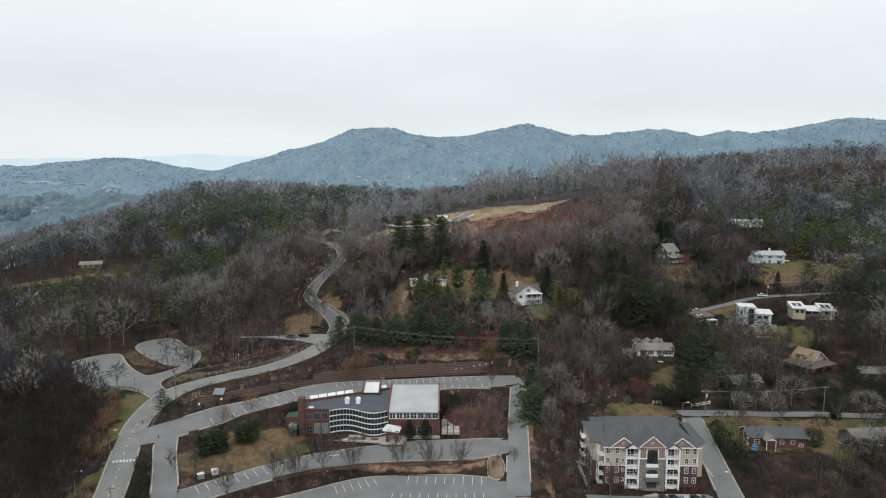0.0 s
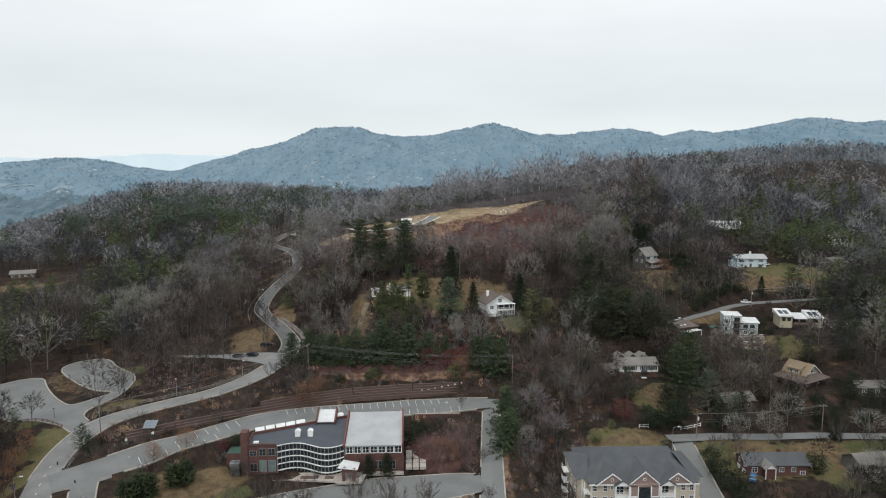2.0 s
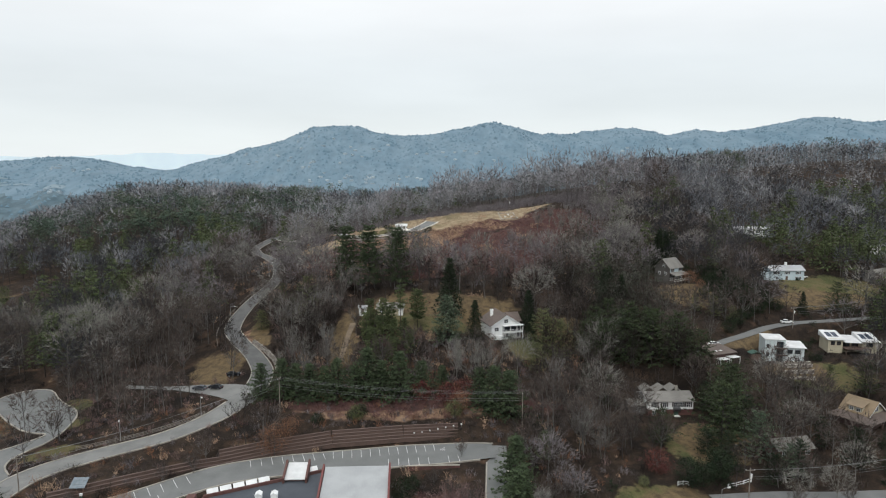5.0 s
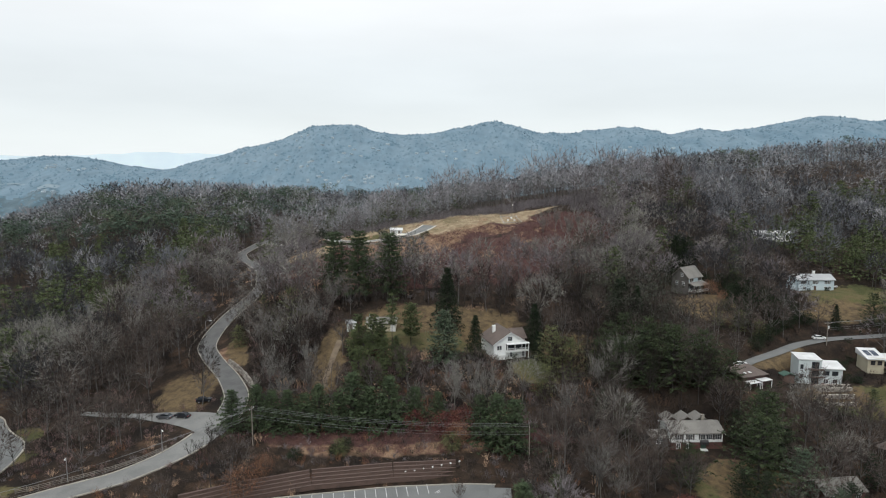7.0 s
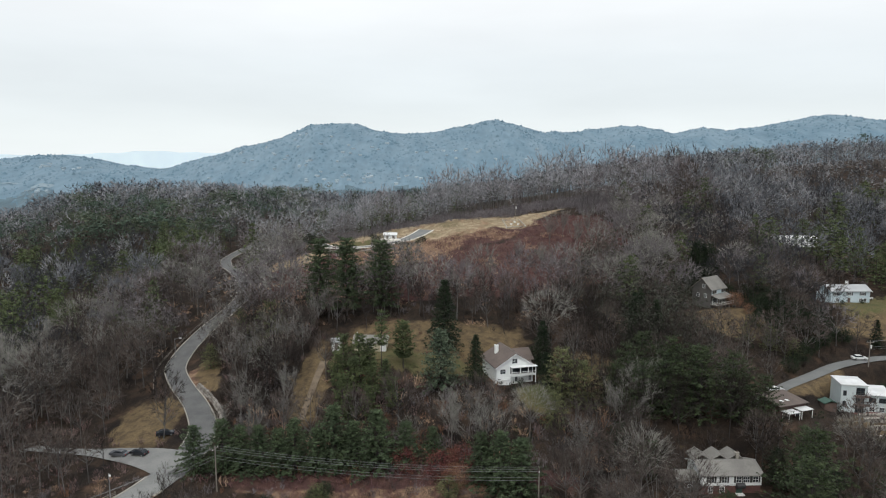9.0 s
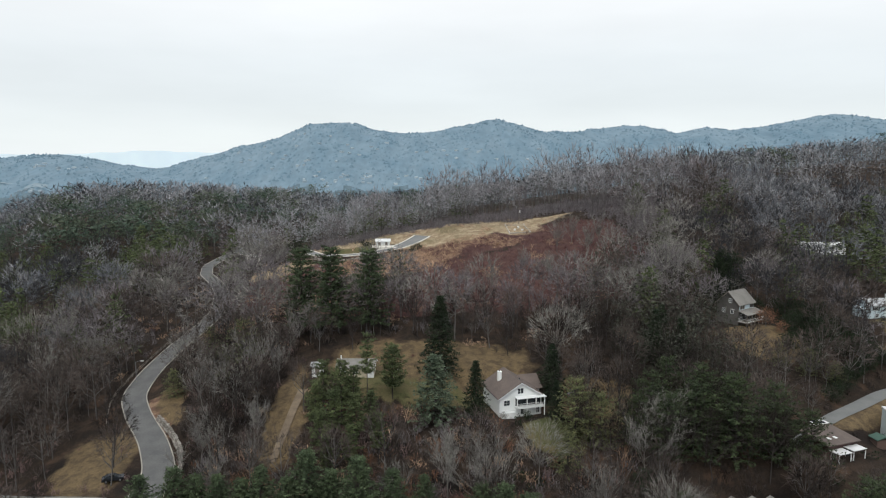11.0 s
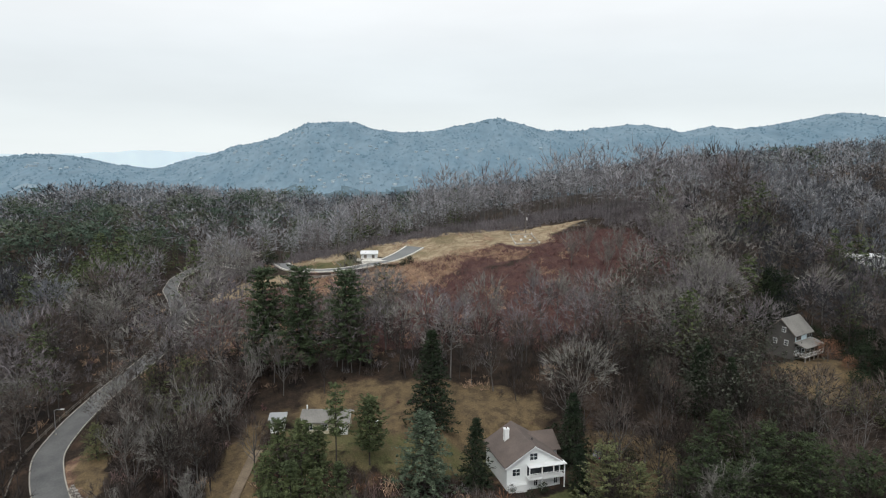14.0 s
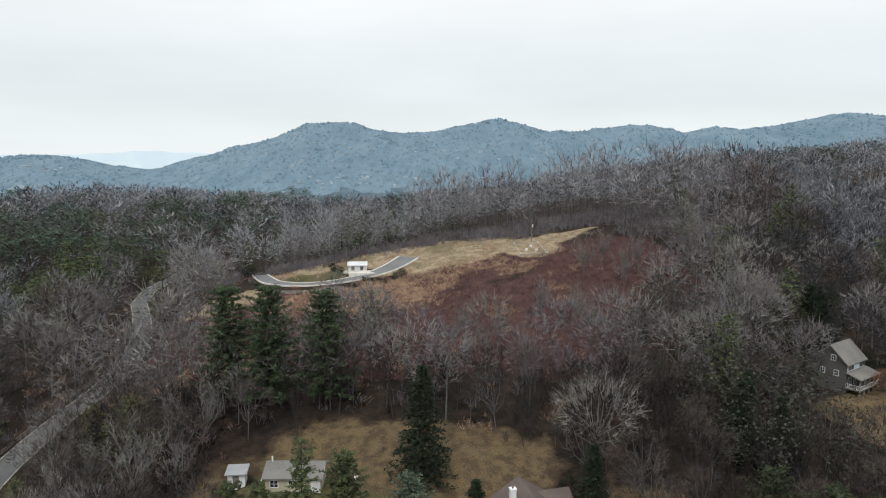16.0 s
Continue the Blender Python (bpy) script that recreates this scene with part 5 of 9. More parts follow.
wx, wy, sort = wx[ok], wy[ok], r.random(ok.sum())
for lo, hi, twigs, label in ((0.0, 0.5, BROWN_TWIG, "low brown brush on the crescent bed"), (0.5, 0.75, DRY_LEAF, "low rust-brown brush on the crescent bed"), (0.75, 1.0, ROSE_TWIG, "low rose-brown brush on the crescent bed")):
    pick = (sort >= lo) & (sort < hi)
    massed("crescent_brush", label, BUSHES, wx[pick], wy[pick], r.uniform(0.25, 0.6, pick.sum()), (twigs, twigs), 45, "undergrowth")
# garden thickets between the houses, off lawns, paving and house plots
r = np.random.default_rng(38)
wx, wy = np.meshgrid(np.arange(34, 215, 3.4), np.arange(170, 345, 3.4))
wx, wy = wx.ravel() + r.uniform(-1.7, 1.7, wx.size), wy.ravel() + r.uniform(-1.7, 1.7, wx.size)
ok = (paved(wx, wy)[0] > 1.8) & ~wooded(wx, wy) & (np.maximum(cover("grass", wx, wy), cover("dry", wx, wy)) < 0.3) & (r.random(len(wx)) < 0.85)
for px, py, half, _ in PADS:
    ok &= np.maximum(np.abs(wx - px), np.abs(wy - py)) > half + 0.5
wx, wy = wx[ok], wy[ok]
sort = r.random(len(wx))
massed("garden_thicket", "brown leafless shrubs between the houses", BUSHES, wx[sort < 0.5], wy[sort < 0.5], r.uniform(0.4, 0.9, (sort < 0.5).sum()), (SHADED_TWIG, BROWN_TWIG), 38, "shrubs")
massed("garden_shrubs", "low dark evergreen shrubs between the houses", [leafy(95 + i, 2, 2.4, 0.0, 14, 12, 0.24, 0.05) for i in range(3)], wx[sort > 0.62], wy[sort > 0.62], r.uniform(0.5, 1.5, (sort > 0.62).sum()), (DARK_BARK, DARK_NEEDLE), 39, "shrubs")
wx, wy, wr = scatter(-110, 190, 340, 480, 6.2, 32, 1.5, 0.8)
massed("undergrowth", "mauve-brown leafless thicket under the trees", BUSHES, wx, wy, wr.uniform(0.6, 1.3, len(wx)), (MAUVE_TWIG, MAUVE_TWIG), 32, "undergrowth")
wx, wy, wr = scatter(-70, 150, 424, 478, 3.0, 35, 1.5, 0.85)
massed("undergrowth", "mauve-brown leafless brush along the edge of the wood", BUSHES, wx, wy, wr.uniform(0.7, 1.6, len(wx)), (MAUVE_TWIG, MAUVE_TWIG), 35, "undergrowth")


def patch(kind, x0, x1, y0, y1, step, seed, gap=1.0, least=0.45):
    r = np.random.default_rng(seed)
    x, y = np.meshgrid(np.arange(x0, x1, step), np.arange(y0, y1, step))
    x, y = x.ravel() + r.uniform(-0.5, 0.5, x.size) * step, y.ravel() + r.uniform(-0.5, 0.5, x.size) * step
    drift = np.array([noise.fractal((p * 0.11, q * 0.11, 9), 1.0, 2.0, 3) for p, q in zip(x, y)])
    ok = (cover(kind, x, y) > least + 0.6 * drift + r.uniform(-0.2, 0.2, len(x))) & (paved(x, y)[0] > gap)
    for px, py, half, _ in PADS:
        ok &= np.maximum(np.abs(x - px), np.abs(y - py)) > half
    return x[ok], y[ok], r


CANES = [bush(95 + i, 1.6, 16, 2.2, 0.05, 2) for i in range(3)]
wx, wy, wr = patch("red", -150, 110, 165, 430, 2.1, 33)
straws = cover("straw", wx, wy) > 0.5 + 0.4 * np.array([noise.fractal((p * 0.09, q * 0.09, 2), 1.0, 2.0, 3) for p, q in zip(wx, wy)])
massed("brambles", "reddish-brown leafless bramble thicket on the slope", CANES, wx[~straws], wy[~straws], wr.uniform(0.5, 1.3, (~straws).sum()), (RED_TWIG, RED_TWIG), 33, "brambles")
wx, wy, wr = patch("tan", -90, 80, 330, 430, 1.35, 36, 1.0, 0.3)
massed("brambles", "tan and orange dead bracken and brambles below the drive", CANES, wx, wy, wr.uniform(0.4, 1.0, len(wx)), (TAN_TWIG, TAN_TWIG), 36, "brambles")
TUFTS = [bush(99 + i, 0.8, 9, 1.5, 0.09, 0) for i in range(3)]
wx, wy, wr = patch("straw", -60, 140, 240, 445, 2.0, 34, 0.6, 0.5)
massed("dry_grass", "tufts of straw-coloured dry grass", TUFTS, wx, wy, wr.uniform(0.4, 1.3, len(wx)), (STRAW, STRAW), 34, "grass")

# ---- building materials ----
RED_BRICK = material("red_brick", (0.078, 0.036, 0.032), (0.105, 0.050, 0.043), 1.2, 0.9, bump=0.3, bump_scale=6.0, fine=0.2)
DARK_BRICK = material("dark_brick", (0.060, 0.034, 0.032), (0.085, 0.048, 0.042), 1.0, 0.9, bump=0.3, bump_scale=6.0, fine=0.2)
BEIGE_SIDING = material("beige_siding", (0.43, 0.385, 0.31), (0.38, 0.34, 0.275), 4.0, 0.8, fine=0.06)
MAUVE_SIDING = material("mauve_siding", (0.20, 0.145, 0.13), (0.23, 0.165, 0.145), 3.0, 0.8, fine=0.06)
WHITE_SIDING = material("white_siding", (0.740, 0.760, 0.750), (0.640, 0.665, 0.665), 5.0, 0.75, fine=0.05)
BLUE_SIDING = material("pale_blue_siding", (0.47, 0.56, 0.60), (0.41, 0.50, 0.54), 5.0, 0.75, fine=0.05)
GREY_SIDING = material("grey_siding", (0.098, 0.094, 0.088), (0.076, 0.073, 0.069), 4.0, 0.85, fine=0.08)
CREAM_SIDING = material("cream_siding", (0.42, 0.39, 0.29), (0.35, 0.32, 0.24), 4.0, 0.8, fine=0.06)
CUBE_PLASTER = material("pale_grey_plaster", (0.47, 0.53, 0.54), (0.41, 0.465, 0.475), 4.0, 0.85, fine=0.05)
FIELD_STONE = material("field_stone", (0.215, 0.195, 0.17), (0.13, 0.118, 0.105), 0.7, 0.95, bump=0.5, bump_scale=2.5, fine=0.3)
PALE_STONE = material("pale_stone", (0.31, 0.29, 0.26), (0.21, 0.195, 0.175), 0.9, 0.95, bump=0.5, bump_scale=2.5, fine=0.3)
SLATE_ROOF = material("slate_grey_shingle", (0.054, 0.060, 0.066), (0.068, 0.074, 0.079), 3.5, 0.9, fine=0.14, bump=0.3, bump_scale=4.0)
GREY_ROOF = material("weathered_grey_shingle", (0.175, 0.17, 0.155), (0.135, 0.13, 0.12), 3.0, 0.9, fine=0.14, bump=0.3, bump_scale=4.0)
BROWN_ROOF = material("brown_shingle", (0.112, 0.088, 0.076), (0.086, 0.069, 0.061), 3.0, 0.9, fine=0.14, bump=0.3, bump_scale=4.0)
TAN_ROOF = material("tan_shingle", (0.200, 0.152, 0.097), (0.160, 0.122, 0.079), 3.0, 0.9, fine=0.14, bump=0.3, bump_scale=4.0)
METAL_ROOF = material("galvanised_metal_roof", (0.370, 0.385, 0.390), (0.310, 0.325, 0.330), 4.0, 0.45, metal=0.25, fine=0.05)
WHITE_ROOF = material("white_roof_membrane", (0.580, 0.595, 0.595), (0.470, 0.485, 0.485), 3.0, 0.8, fine=0.06)
DARK_ROOF = material("dark_roof_membrane", (0.040, 0.049, 0.061), (0.054, 0.063, 0.076), 4.0, 0.75, fine=0.1)
WHITE_TRIM = material("white_trim_paint", (0.72, 0.74, 0.74), (0.62, 0.64, 0.64), 2.0, 0.6, fine=0.04)
GLASS = material("window_glass", (0.018, 0.023, 0.028), (0.03, 0.037, 0.043), 2.0, 0.12, fine=0.1)
TEAL_GLASS = material("teal_glass", (0.16, 0.22, 0.22), (0.11, 0.16, 0.165), 1.5, 0.15, fine=0.1)
DARK_TIMBER = material("dark_timber", (0.075, 0.050, 0.042), (0.105, 0.070, 0.057), 2.0, 0.9, fine=0.2)
GREY_TIMBER = material("weathered_timber", (0.19, 0.17, 0.145), (0.14, 0.125, 0.11), 2.0, 0.9, fine=0.2)
STEEL = material("grey_steel", (0.30, 0.31, 0.32), (0.24, 0.25, 0.26), 2.0, 0.5, metal=0.6)
BLACK_STEEL = material("black_steel", (0.03, 0.03, 0.032), None, 2.0, 0.5)
RUST_RED = material("rust_red_paint", (0.150, 0.042, 0.037), (0.115, 0.034, 0.031), 2.0, 0.7)
DARK_GREEN = material("dark_green_paint", (0.03, 0.075, 0.055), None, 2.0, 0.6)
SOLAR = material("solar_panel", (0.03, 0.045, 0.07), (0.05, 0.065, 0.09), 1.0, 0.2)
FLAGSTONE = material("pale_paving", (0.36, 0.34, 0.30), (0.29, 0.27, 0.24), 1.5, 0.9, fine=0.12)
LAMP_HEAD = material("lamp_head", (0.62, 0.63, 0.63), (0.5, 0.5, 0.5), 1.0, 0.5)

WINDOW_CACHE = {}


def window(parent, x, y, z, w, h, turn=0, frame_mat=WHITE_TRIM, bars=1, glass=GLASS, name="window", label="", rim=0.1):
    """A window whose foot stands at x, y, z, facing -y before its turn: frame, and panes under it."""
    key = (round(w, 2), round(h, 2), bars, frame_mat.name, glass.name, rim)
    if key not in WINDOW_CACHE:
        s = Shape()
        s.box(-w / 2 - rim, w / 2 + rim, -0.09, 0.02, -rim, 0).box(-w / 2 - rim, w / 2 + rim, -0.09, 0.02, h, h + rim)
        s.box(-w / 2 - rim, -w / 2, -0.09, 0.02, 0, h).box(w / 2, w / 2 + rim, -0.09, 0.02, 0, h)
        for i in range(1, bars + 1):
            c = -w / 2 + w * i / (bars + 1)
            s.box(c - rim * 0.35, c + rim * 0.35, -0.07, 0.02, 0, h)
        s.box(-w / 2, w / 2, -0.065, 0.02, h / 2 - 0.03, h / 2 + 0.03)
        WINDOW_CACHE[key] = (s.mesh("window_frame", frame_mat), Shape().box(-w / 2, w / 2, -0.045, 0.0, 0, h).mesh("pane", glass))
    fm, pm = WINDOW_CACHE[key]
    ob, pane = new(name, fm), new("pane", pm)
    ob.parent, pane.parent = parent, ob
    ob.matrix_basis = pose(x, y, z, 0, 0, turn)
    return tagged(ob, label)


def gable_walls(w, d, h, rise, along="x"):
    """Walls with gable ends; along: the ridge's way."""
    s = Shape()
    if along == "x":
        return s.prism([(-d / 2, -1.2), (d / 2, -1.2), (d / 2, h), (0, h + rise), (-d / 2, h)], -w / 2, w / 2, "x")
    return s.prism([(-w / 2, -1.2), (w / 2, -1.2), (w / 2, h), (0, h + rise), (-w / 2, h)], -d / 2, d / 2, "y")


def gable_roof(parent, w, d, h, rise, along, mat, over=0.5, thick=0.18, shift=(0, 0), name="roof", trim=None):
    """Two roof slopes, each a slab, with barge boards."""
    half, length = (d / 2, w / 2) if along == "x" else (w / 2, d / 2)
    drop = over * rise / half
    for side in (-1, 1):
        run = [(0, h + rise + 0.06), (side * (half + over), h - drop + 0.06), (side * (half + over), h - drop + 0.06 + thick), (0, h + rise + 0.06 + thick)]
        s = Shape().prism(run, -length - over, length + over, "x" if along == "x" else "y")
        s.v = [(p[0] + shift[0], p[1] + shift[1], p[2]) for p in s.v]
        part(name, s, mat, parent)
    if trim:
        for end in (-1, 1):
            for side in (-1, 1):
                e = end * (length + over + 0.03)
                run = [(0, h + rise - 0.12), (side * (half + over), h - drop - 0.12), (side * (half + over), h - drop + 0.14), (0, h + rise + 0.14)]
                s = Shape().prism(run, min(e, e - end * 0.12), max(e, e - end * 0.12), "x" if along == "x" else "y")
                s.v = [(p[0] + shift[0], p[1] + shift[1], p[2]) for p in s.v]
                part("barge_board", s, trim, parent)


def chimney(parent, x, y, z0, z1, mat, w=0.8):
    c = part("chimney", Shape().box(x - w / 2, x + w / 2, y - w / 2, y + w / 2, z0, z1).box(x - w / 2 - 0.08, x + w / 2 + 0.08, y - w / 2 - 0.08, y + w / 2 + 0.08, z1, z1 + 0.15), mat, parent)
    part("flue", Shape().tube((x, y, z1 + 0.15), (x, y, z1 + 0.5), 0.15, 0.13, 8), DARK_TIMBER, c)


def shutters(parent, x, y, z, w, h):
    for side in (-1, 1):
        part("shutter", Shape().box(x + side * (w / 2 + 0.32) - 0.2, x + side * (w / 2 + 0.32) + 0.2, y - 0.08, y + 0.01, z - 0.05, z + h + 0.05), BLACK_STEEL, parent, "dark shutter")


def railing(parent, a, b, z, mat, h=1.0, step=0.35, name="railing"):
    """A rail with balusters between two points."""
    s = Shape()
    a, b = Vector((*a, z)), Vector((*b, z))
    n = max(2, int((b - a).length / step))
    for k in (0.12, h):
        s.tube(a + Vector((0, 0, k)), b + Vector((0, 0, k)), 0.05, 0.05, 4)
    for i in range(n + 1):
        p = a.lerp(b, i / n)
        s.tube(p, p + Vector((0, 0, h)), 0.025, 0.025, 4)
    return part(name, s, mat, parent)


# ---- the brick and glass community building ----
civic = thing("civic_building", "two-storey red brick building with a wavy glass front and metal-roofed wing", "building", pose(0, 0, -6.8))
front = [(x, 206.0 + 1.9 * math.sin((x + 36.3) / 18.6 * 2 * math.pi) * (1 - 0.15 * math.cos((x + 36.3) / 18.6 * math.pi))) for x in np.linspace(-36.3, -17.7, 37)]
part("brick_wing", Shape().prism([(-44.6, 206), (-36.3, 206), (-36.3, 218.5), (-44.6, 213.5)], -1.5, 8.1, "z"), RED_BRICK, civic, "red brick wing")
part("tower", Shape().prism([(-46.2, 205.6), (-44.3, 205.6), (-44.3, 208.2), (-46.2, 208.2)], -1.5, 12.5, "z"), RED_BRICK, civic, "red brick end tower")
part("core", Shape().prism([(x, y + 0.35) for x, y in front] + [(-17.7, 226.0), (-33.0, 220.4), (-36.3, 218.5)], -1.5, 8.1, "z"), GLASS, civic, "dark glazed wall")
part("flat_roof", Shape().prism([(-44.4, 206.2), (-36.5, 206.2)] + [(x, y + 0.1) for x, y in front] + [(-17.8, 226.1), (-33.0, 220.6), (-44.4, 213.9)], 8.1, 8.45, "z"), DARK_ROOF, civic, "dark flat membrane roof")
part("roof_edge", Shape().prism([(-44.7, 205.9), (-36.4, 205.9), (-36.4, 206.2), (-44.4, 206.2), (-44.4, 213.6), (-44.7, 213.5)], 8.45, 9.0, "z"), RED_BRICK, civic)
for i, z in enumerate((0.9, 2.75, 4.5, 6.3, 8.2)):
    s = Shape()
    s.sheet([[(x, y - 0.12, z), (x, y - 0.12, z + 0.2), (x, y + 0.3, z + 0.2), (x, y + 0.3, z)] for x, y in front])
    part("white_band", s, WHITE_TRIM, civic, "white metal sunshade band")
for x, y in front[::2]:
    part("mullion", Shape().box(x - 0.06, x + 0.06, y - 0.02, y + 0.34, 0, 8.2), STEEL, civic)
for z, h in ((1.0, 3.1), (5.6, 1.9)):
    for x in (-42.9, -40.3, -37.8):
        window(civic, x, 205.98, z, 1.8, h if x > -42 else h * 0.7, 0, STEEL, 1, TEAL_GLASS if z < 3 and x > -42 else GLASS)
window(civic, -44.62, 209.5, 5.4, 2.2, 2.2, -90, STEEL)
# slanting white clerestory along the back
for i in range(9):
    f, g = i / 9, (i + 0.86) / 9
    a, b = Vector((-43.8, 214.1)).lerp(Vector((-19.0, 225.6)), f), Vector((-43.8, 214.1)).lerp(Vector((-19.0, 225.6)), g)
    if 5 <= i <= 6:
        continue
    n = Vector((b - a)).normalized()
    q = Vector((-n.y, n.x))
    s = Shape().add([(*a, 8.45), (*b, 8.45), (*(b + q * 1.2), 10.0), (*(a + q * 1.2), 10.0), (*(a + q * 1.4), 8.0), (*(b + q * 1.4), 8.0)], [(0, 1, 2, 3), (3, 2, 5, 4), (0, 3, 4), (1, 5, 2), (0, 4, 5, 1)])
    part("clerestory", s, WHITE_TRIM, civic, "white framed clerestory light")
part("back_wall", Shape().prism([(-44.6, 213.5), (-17.7, 226.0), (-17.7, 226.5), (-44.6, 214.0)], -1.5, 9.2, "z"), RED_BRICK, civic)
# stair tower with a white roof
for x in (-27.6, -22.0):
    part("fin_wall", Shape().prism([(220.2, -1), (226.8, -1), (226.8, 11.6), (220.2, 9.8)], x, x + 0.5, "x"), RED_BRICK, civic, "red brick fin wall")
part("tower_roof", Shape().prism([(220.8, 9.0), (226.8, 10.6), (226.8, 10.8), (220.8, 9.2)], -27.1, -22.0, "x"), WHITE_ROOF, civic, "sloping white roof")
part("tower_wall", Shape().box(-27.1, -22.0, 221.4, 226.6, -1, 9.2), RED_BRICK, civic)
for x in (-31.5, -27.9):
    part("roof_vent", Shape().box(x - 0.7, x + 0.7, 211.6, 213.2, 8.45, 10.0).prism([(x - 0.8, 10.0), (x + 0.8, 10.0), (x, 10.5)], 211.5, 213.3, "y"), WHITE_TRIM, civic, "white ventilator on the roof")
part("roof_hatch", Shape().box(-43.2, -41.8, 207.5, 208.6, 8.45, 8.8), WHITE_TRIM, civic)
# metal-roofed wing
wing = part("metal_wing", Shape().prism([(206, -1.5), (222.5, -1.5), (222.5, 10.9), (206, 8.0)], -17.5, -1.2, "x"), RED_BRICK, civic, "red brick wing under a metal roof")
part("metal_roof", Shape().prism([(205.2, 7.95), (223, 11.0), (223, 11.2), (205.2, 8.15)], -17.3, -1.5, "x"), METAL_ROOF, civic, "pale standing-seam metal roof")
for i in range(25):
    x = -17.2 + i * 0.65
    part("roof_seam", Shape().prism([(205.2, 8.15), (223, 11.2), (223, 11.27), (205.2, 8.22)], x - 0.03, x + 0.03, "x"), METAL_ROOF, civic)
for x in (-17.9, -1.5):
    part("parapet", Shape().prism([(205.1, 7.6), (223.2, 10.8), (223.2, 11.9), (205.1, 8.7)], x, x + 0.45, "x"), RUST_RED, civic, "red coping along the metal roof")
for i in range(7):
    window(civic, -16.2 + i * 2.28, 205.98, 5.75, 1.75, 1.75, 0, WHITE_TRIM, 1, name="ribbon_window", rim=0.18)
for x in (-16.3, -14.0, -9.4, -7.2, -4.2):
    window(civic, x, 205.98, 0.9, 1.7, 2.4, 0, STEEL)
for i in range(5):
    x = -17.3 + i * 4.0
    part("pier", Shape().box(x - 0.3, x + 0.3, 205.6, 206, -1, 5.4), RED_BRICK, civic)
# entrance canopy
part("canopy_roof", Shape().add([(-19.0, 200.0, 4.2), (-13.6, 200.4, 3.4), (-13.2, 204.4, 3.6), (-17.8, 204.4, 4.6), (-19.0, 200.0, 4.0), (-13.6, 200.4, 3.2), (-13.2, 204.4, 3.4), (-17.8, 204.4, 4.4)], [(0, 1, 2, 3), (7, 6, 5, 4), (0, 4, 5, 1), (1, 5, 6, 2), (2, 6, 7, 3), (3, 7, 4, 0)]), WHITE_ROOF, civic, "white tilted entrance canopy")
part("canopy_pier", Shape().box(-17.8, -17.0, 200.4, 201.2, -1, 4.0).box(-15.0, -14.2, 200.4, 201.2, -1, 3.6).box(-17.8, -14.2, 200.6, 201.0, 2.5, 3.5), RED_BRICK, civic)
# low plant yard beside the tower
part("plant_block", Shape().box(-51.0, -46.2, 208.2, 213.5, -1.5, 5.2), RED_BRICK, civic, "low brick plant block")
part("plant_roof", Shape().box(-50.8, -46.3, 208.4, 213.3, 5.2, 5.4), DARK_GREEN, civic)
hvac = part("cooling_unit", Shape().box(-49.2, -46.6, 204.6, 206.9, 2.2, 4.0).box(-49.0, -46.8, 204.8, 206.7, -1, 2.2), STEEL, civic, "grey steel cooling unit")
for k in range(3):
    part("fan_opening", Shape().tube((-48.7 + 0.8 * k, 205.8, 4.0), (-48.7 + 0.8 * k, 205.8, 4.08), 0.3, 0.3, 10), BLACK_STEEL, hvac)

# ---- the apartment block ----
flats = thing("apartment_building", "four-storey apartment block with beige siding, dark brick and stone", "building", pose(59.3, 182, -11.6, 0, 0, -1.5))
W2 = 13.2
part("lower_wall", Shape().box(-W2, W2, 0, 21, -2, 6.0), DARK_BRICK, flats, "dark brick lower storeys")
part("upper_wall", Shape().box(-W2 + 0.05, W2 - 0.05, 0.05, 20.95, 6.0, 11.7), BEIGE_SIDING, flats, "beige siding on the upper storeys")
part("side_wing", Shape().box(-W2 - 2.8, -W2, 3.0, 18.5, -2, 6.0), DARK_BRICK, flats)
part("side_wing", Shape().box(-W2 - 2.75, -W2, 3.05, 18.45, 6.0, 11.6), BEIGE_SIDING, flats)
part("side_wing", Shape().box(W2, W2 + 2.8, 4.0, 18.5, -2, 11.6), BEIGE_SIDING, flats)
part("roof", Shape().add([(-W2 - 0.7, -0.7, 11.55), (W2 + 0.7, -0.7, 11.55), (W2 + 0.7, 21.7, 11.55), (-W2 - 0.7, 21.7, 11.55), (-6.2, 11, 16.4), (6.4, 11, 16.4), (-W2 - 0.7, -0.7, 11.8), (W2 + 0.7, -0.7, 11.8), (W2 + 0.7, 21.7, 11.8), (-W2 - 0.7, 21.7, 11.8)],
     [(6, 7, 5, 4), (7, 8, 5), (8, 9, 4, 5), (9, 6, 4), (0, 1, 7, 6), (1, 2, 8, 7), (2, 3, 9, 8), (3, 0, 6, 9), (3, 2, 1, 0)]), SLATE_ROOF, flats, "dark slate-grey hipped shingle roof")
for x0, x1 in ((-W2 - 3.4, -W2 - 0.2), (W2 + 0.2, W2 + 3.4)):
    out, inn = (x0, x1) if x0 < 0 else (x1, x0)
    part("side_roof", Shape().add([(out, 2.6, 11.6), (out, 18.9, 11.6), (inn, 18.9, 11.6), (inn, 2.6, 11.6), (inn + (1.8 if x0 < 0 else -1.8), 10.7, 14.3)], [(0, 1, 4), (1, 2, 4), (3, 0, 4), (2, 3, 4), (0, 3, 2, 1)]), SLATE_ROOF, flats)
part("soffit", Shape().box(-W2 - 0.72, W2 + 0.72, -0.76, -0.6, 11.4, 11.75), WHITE_TRIM, flats)
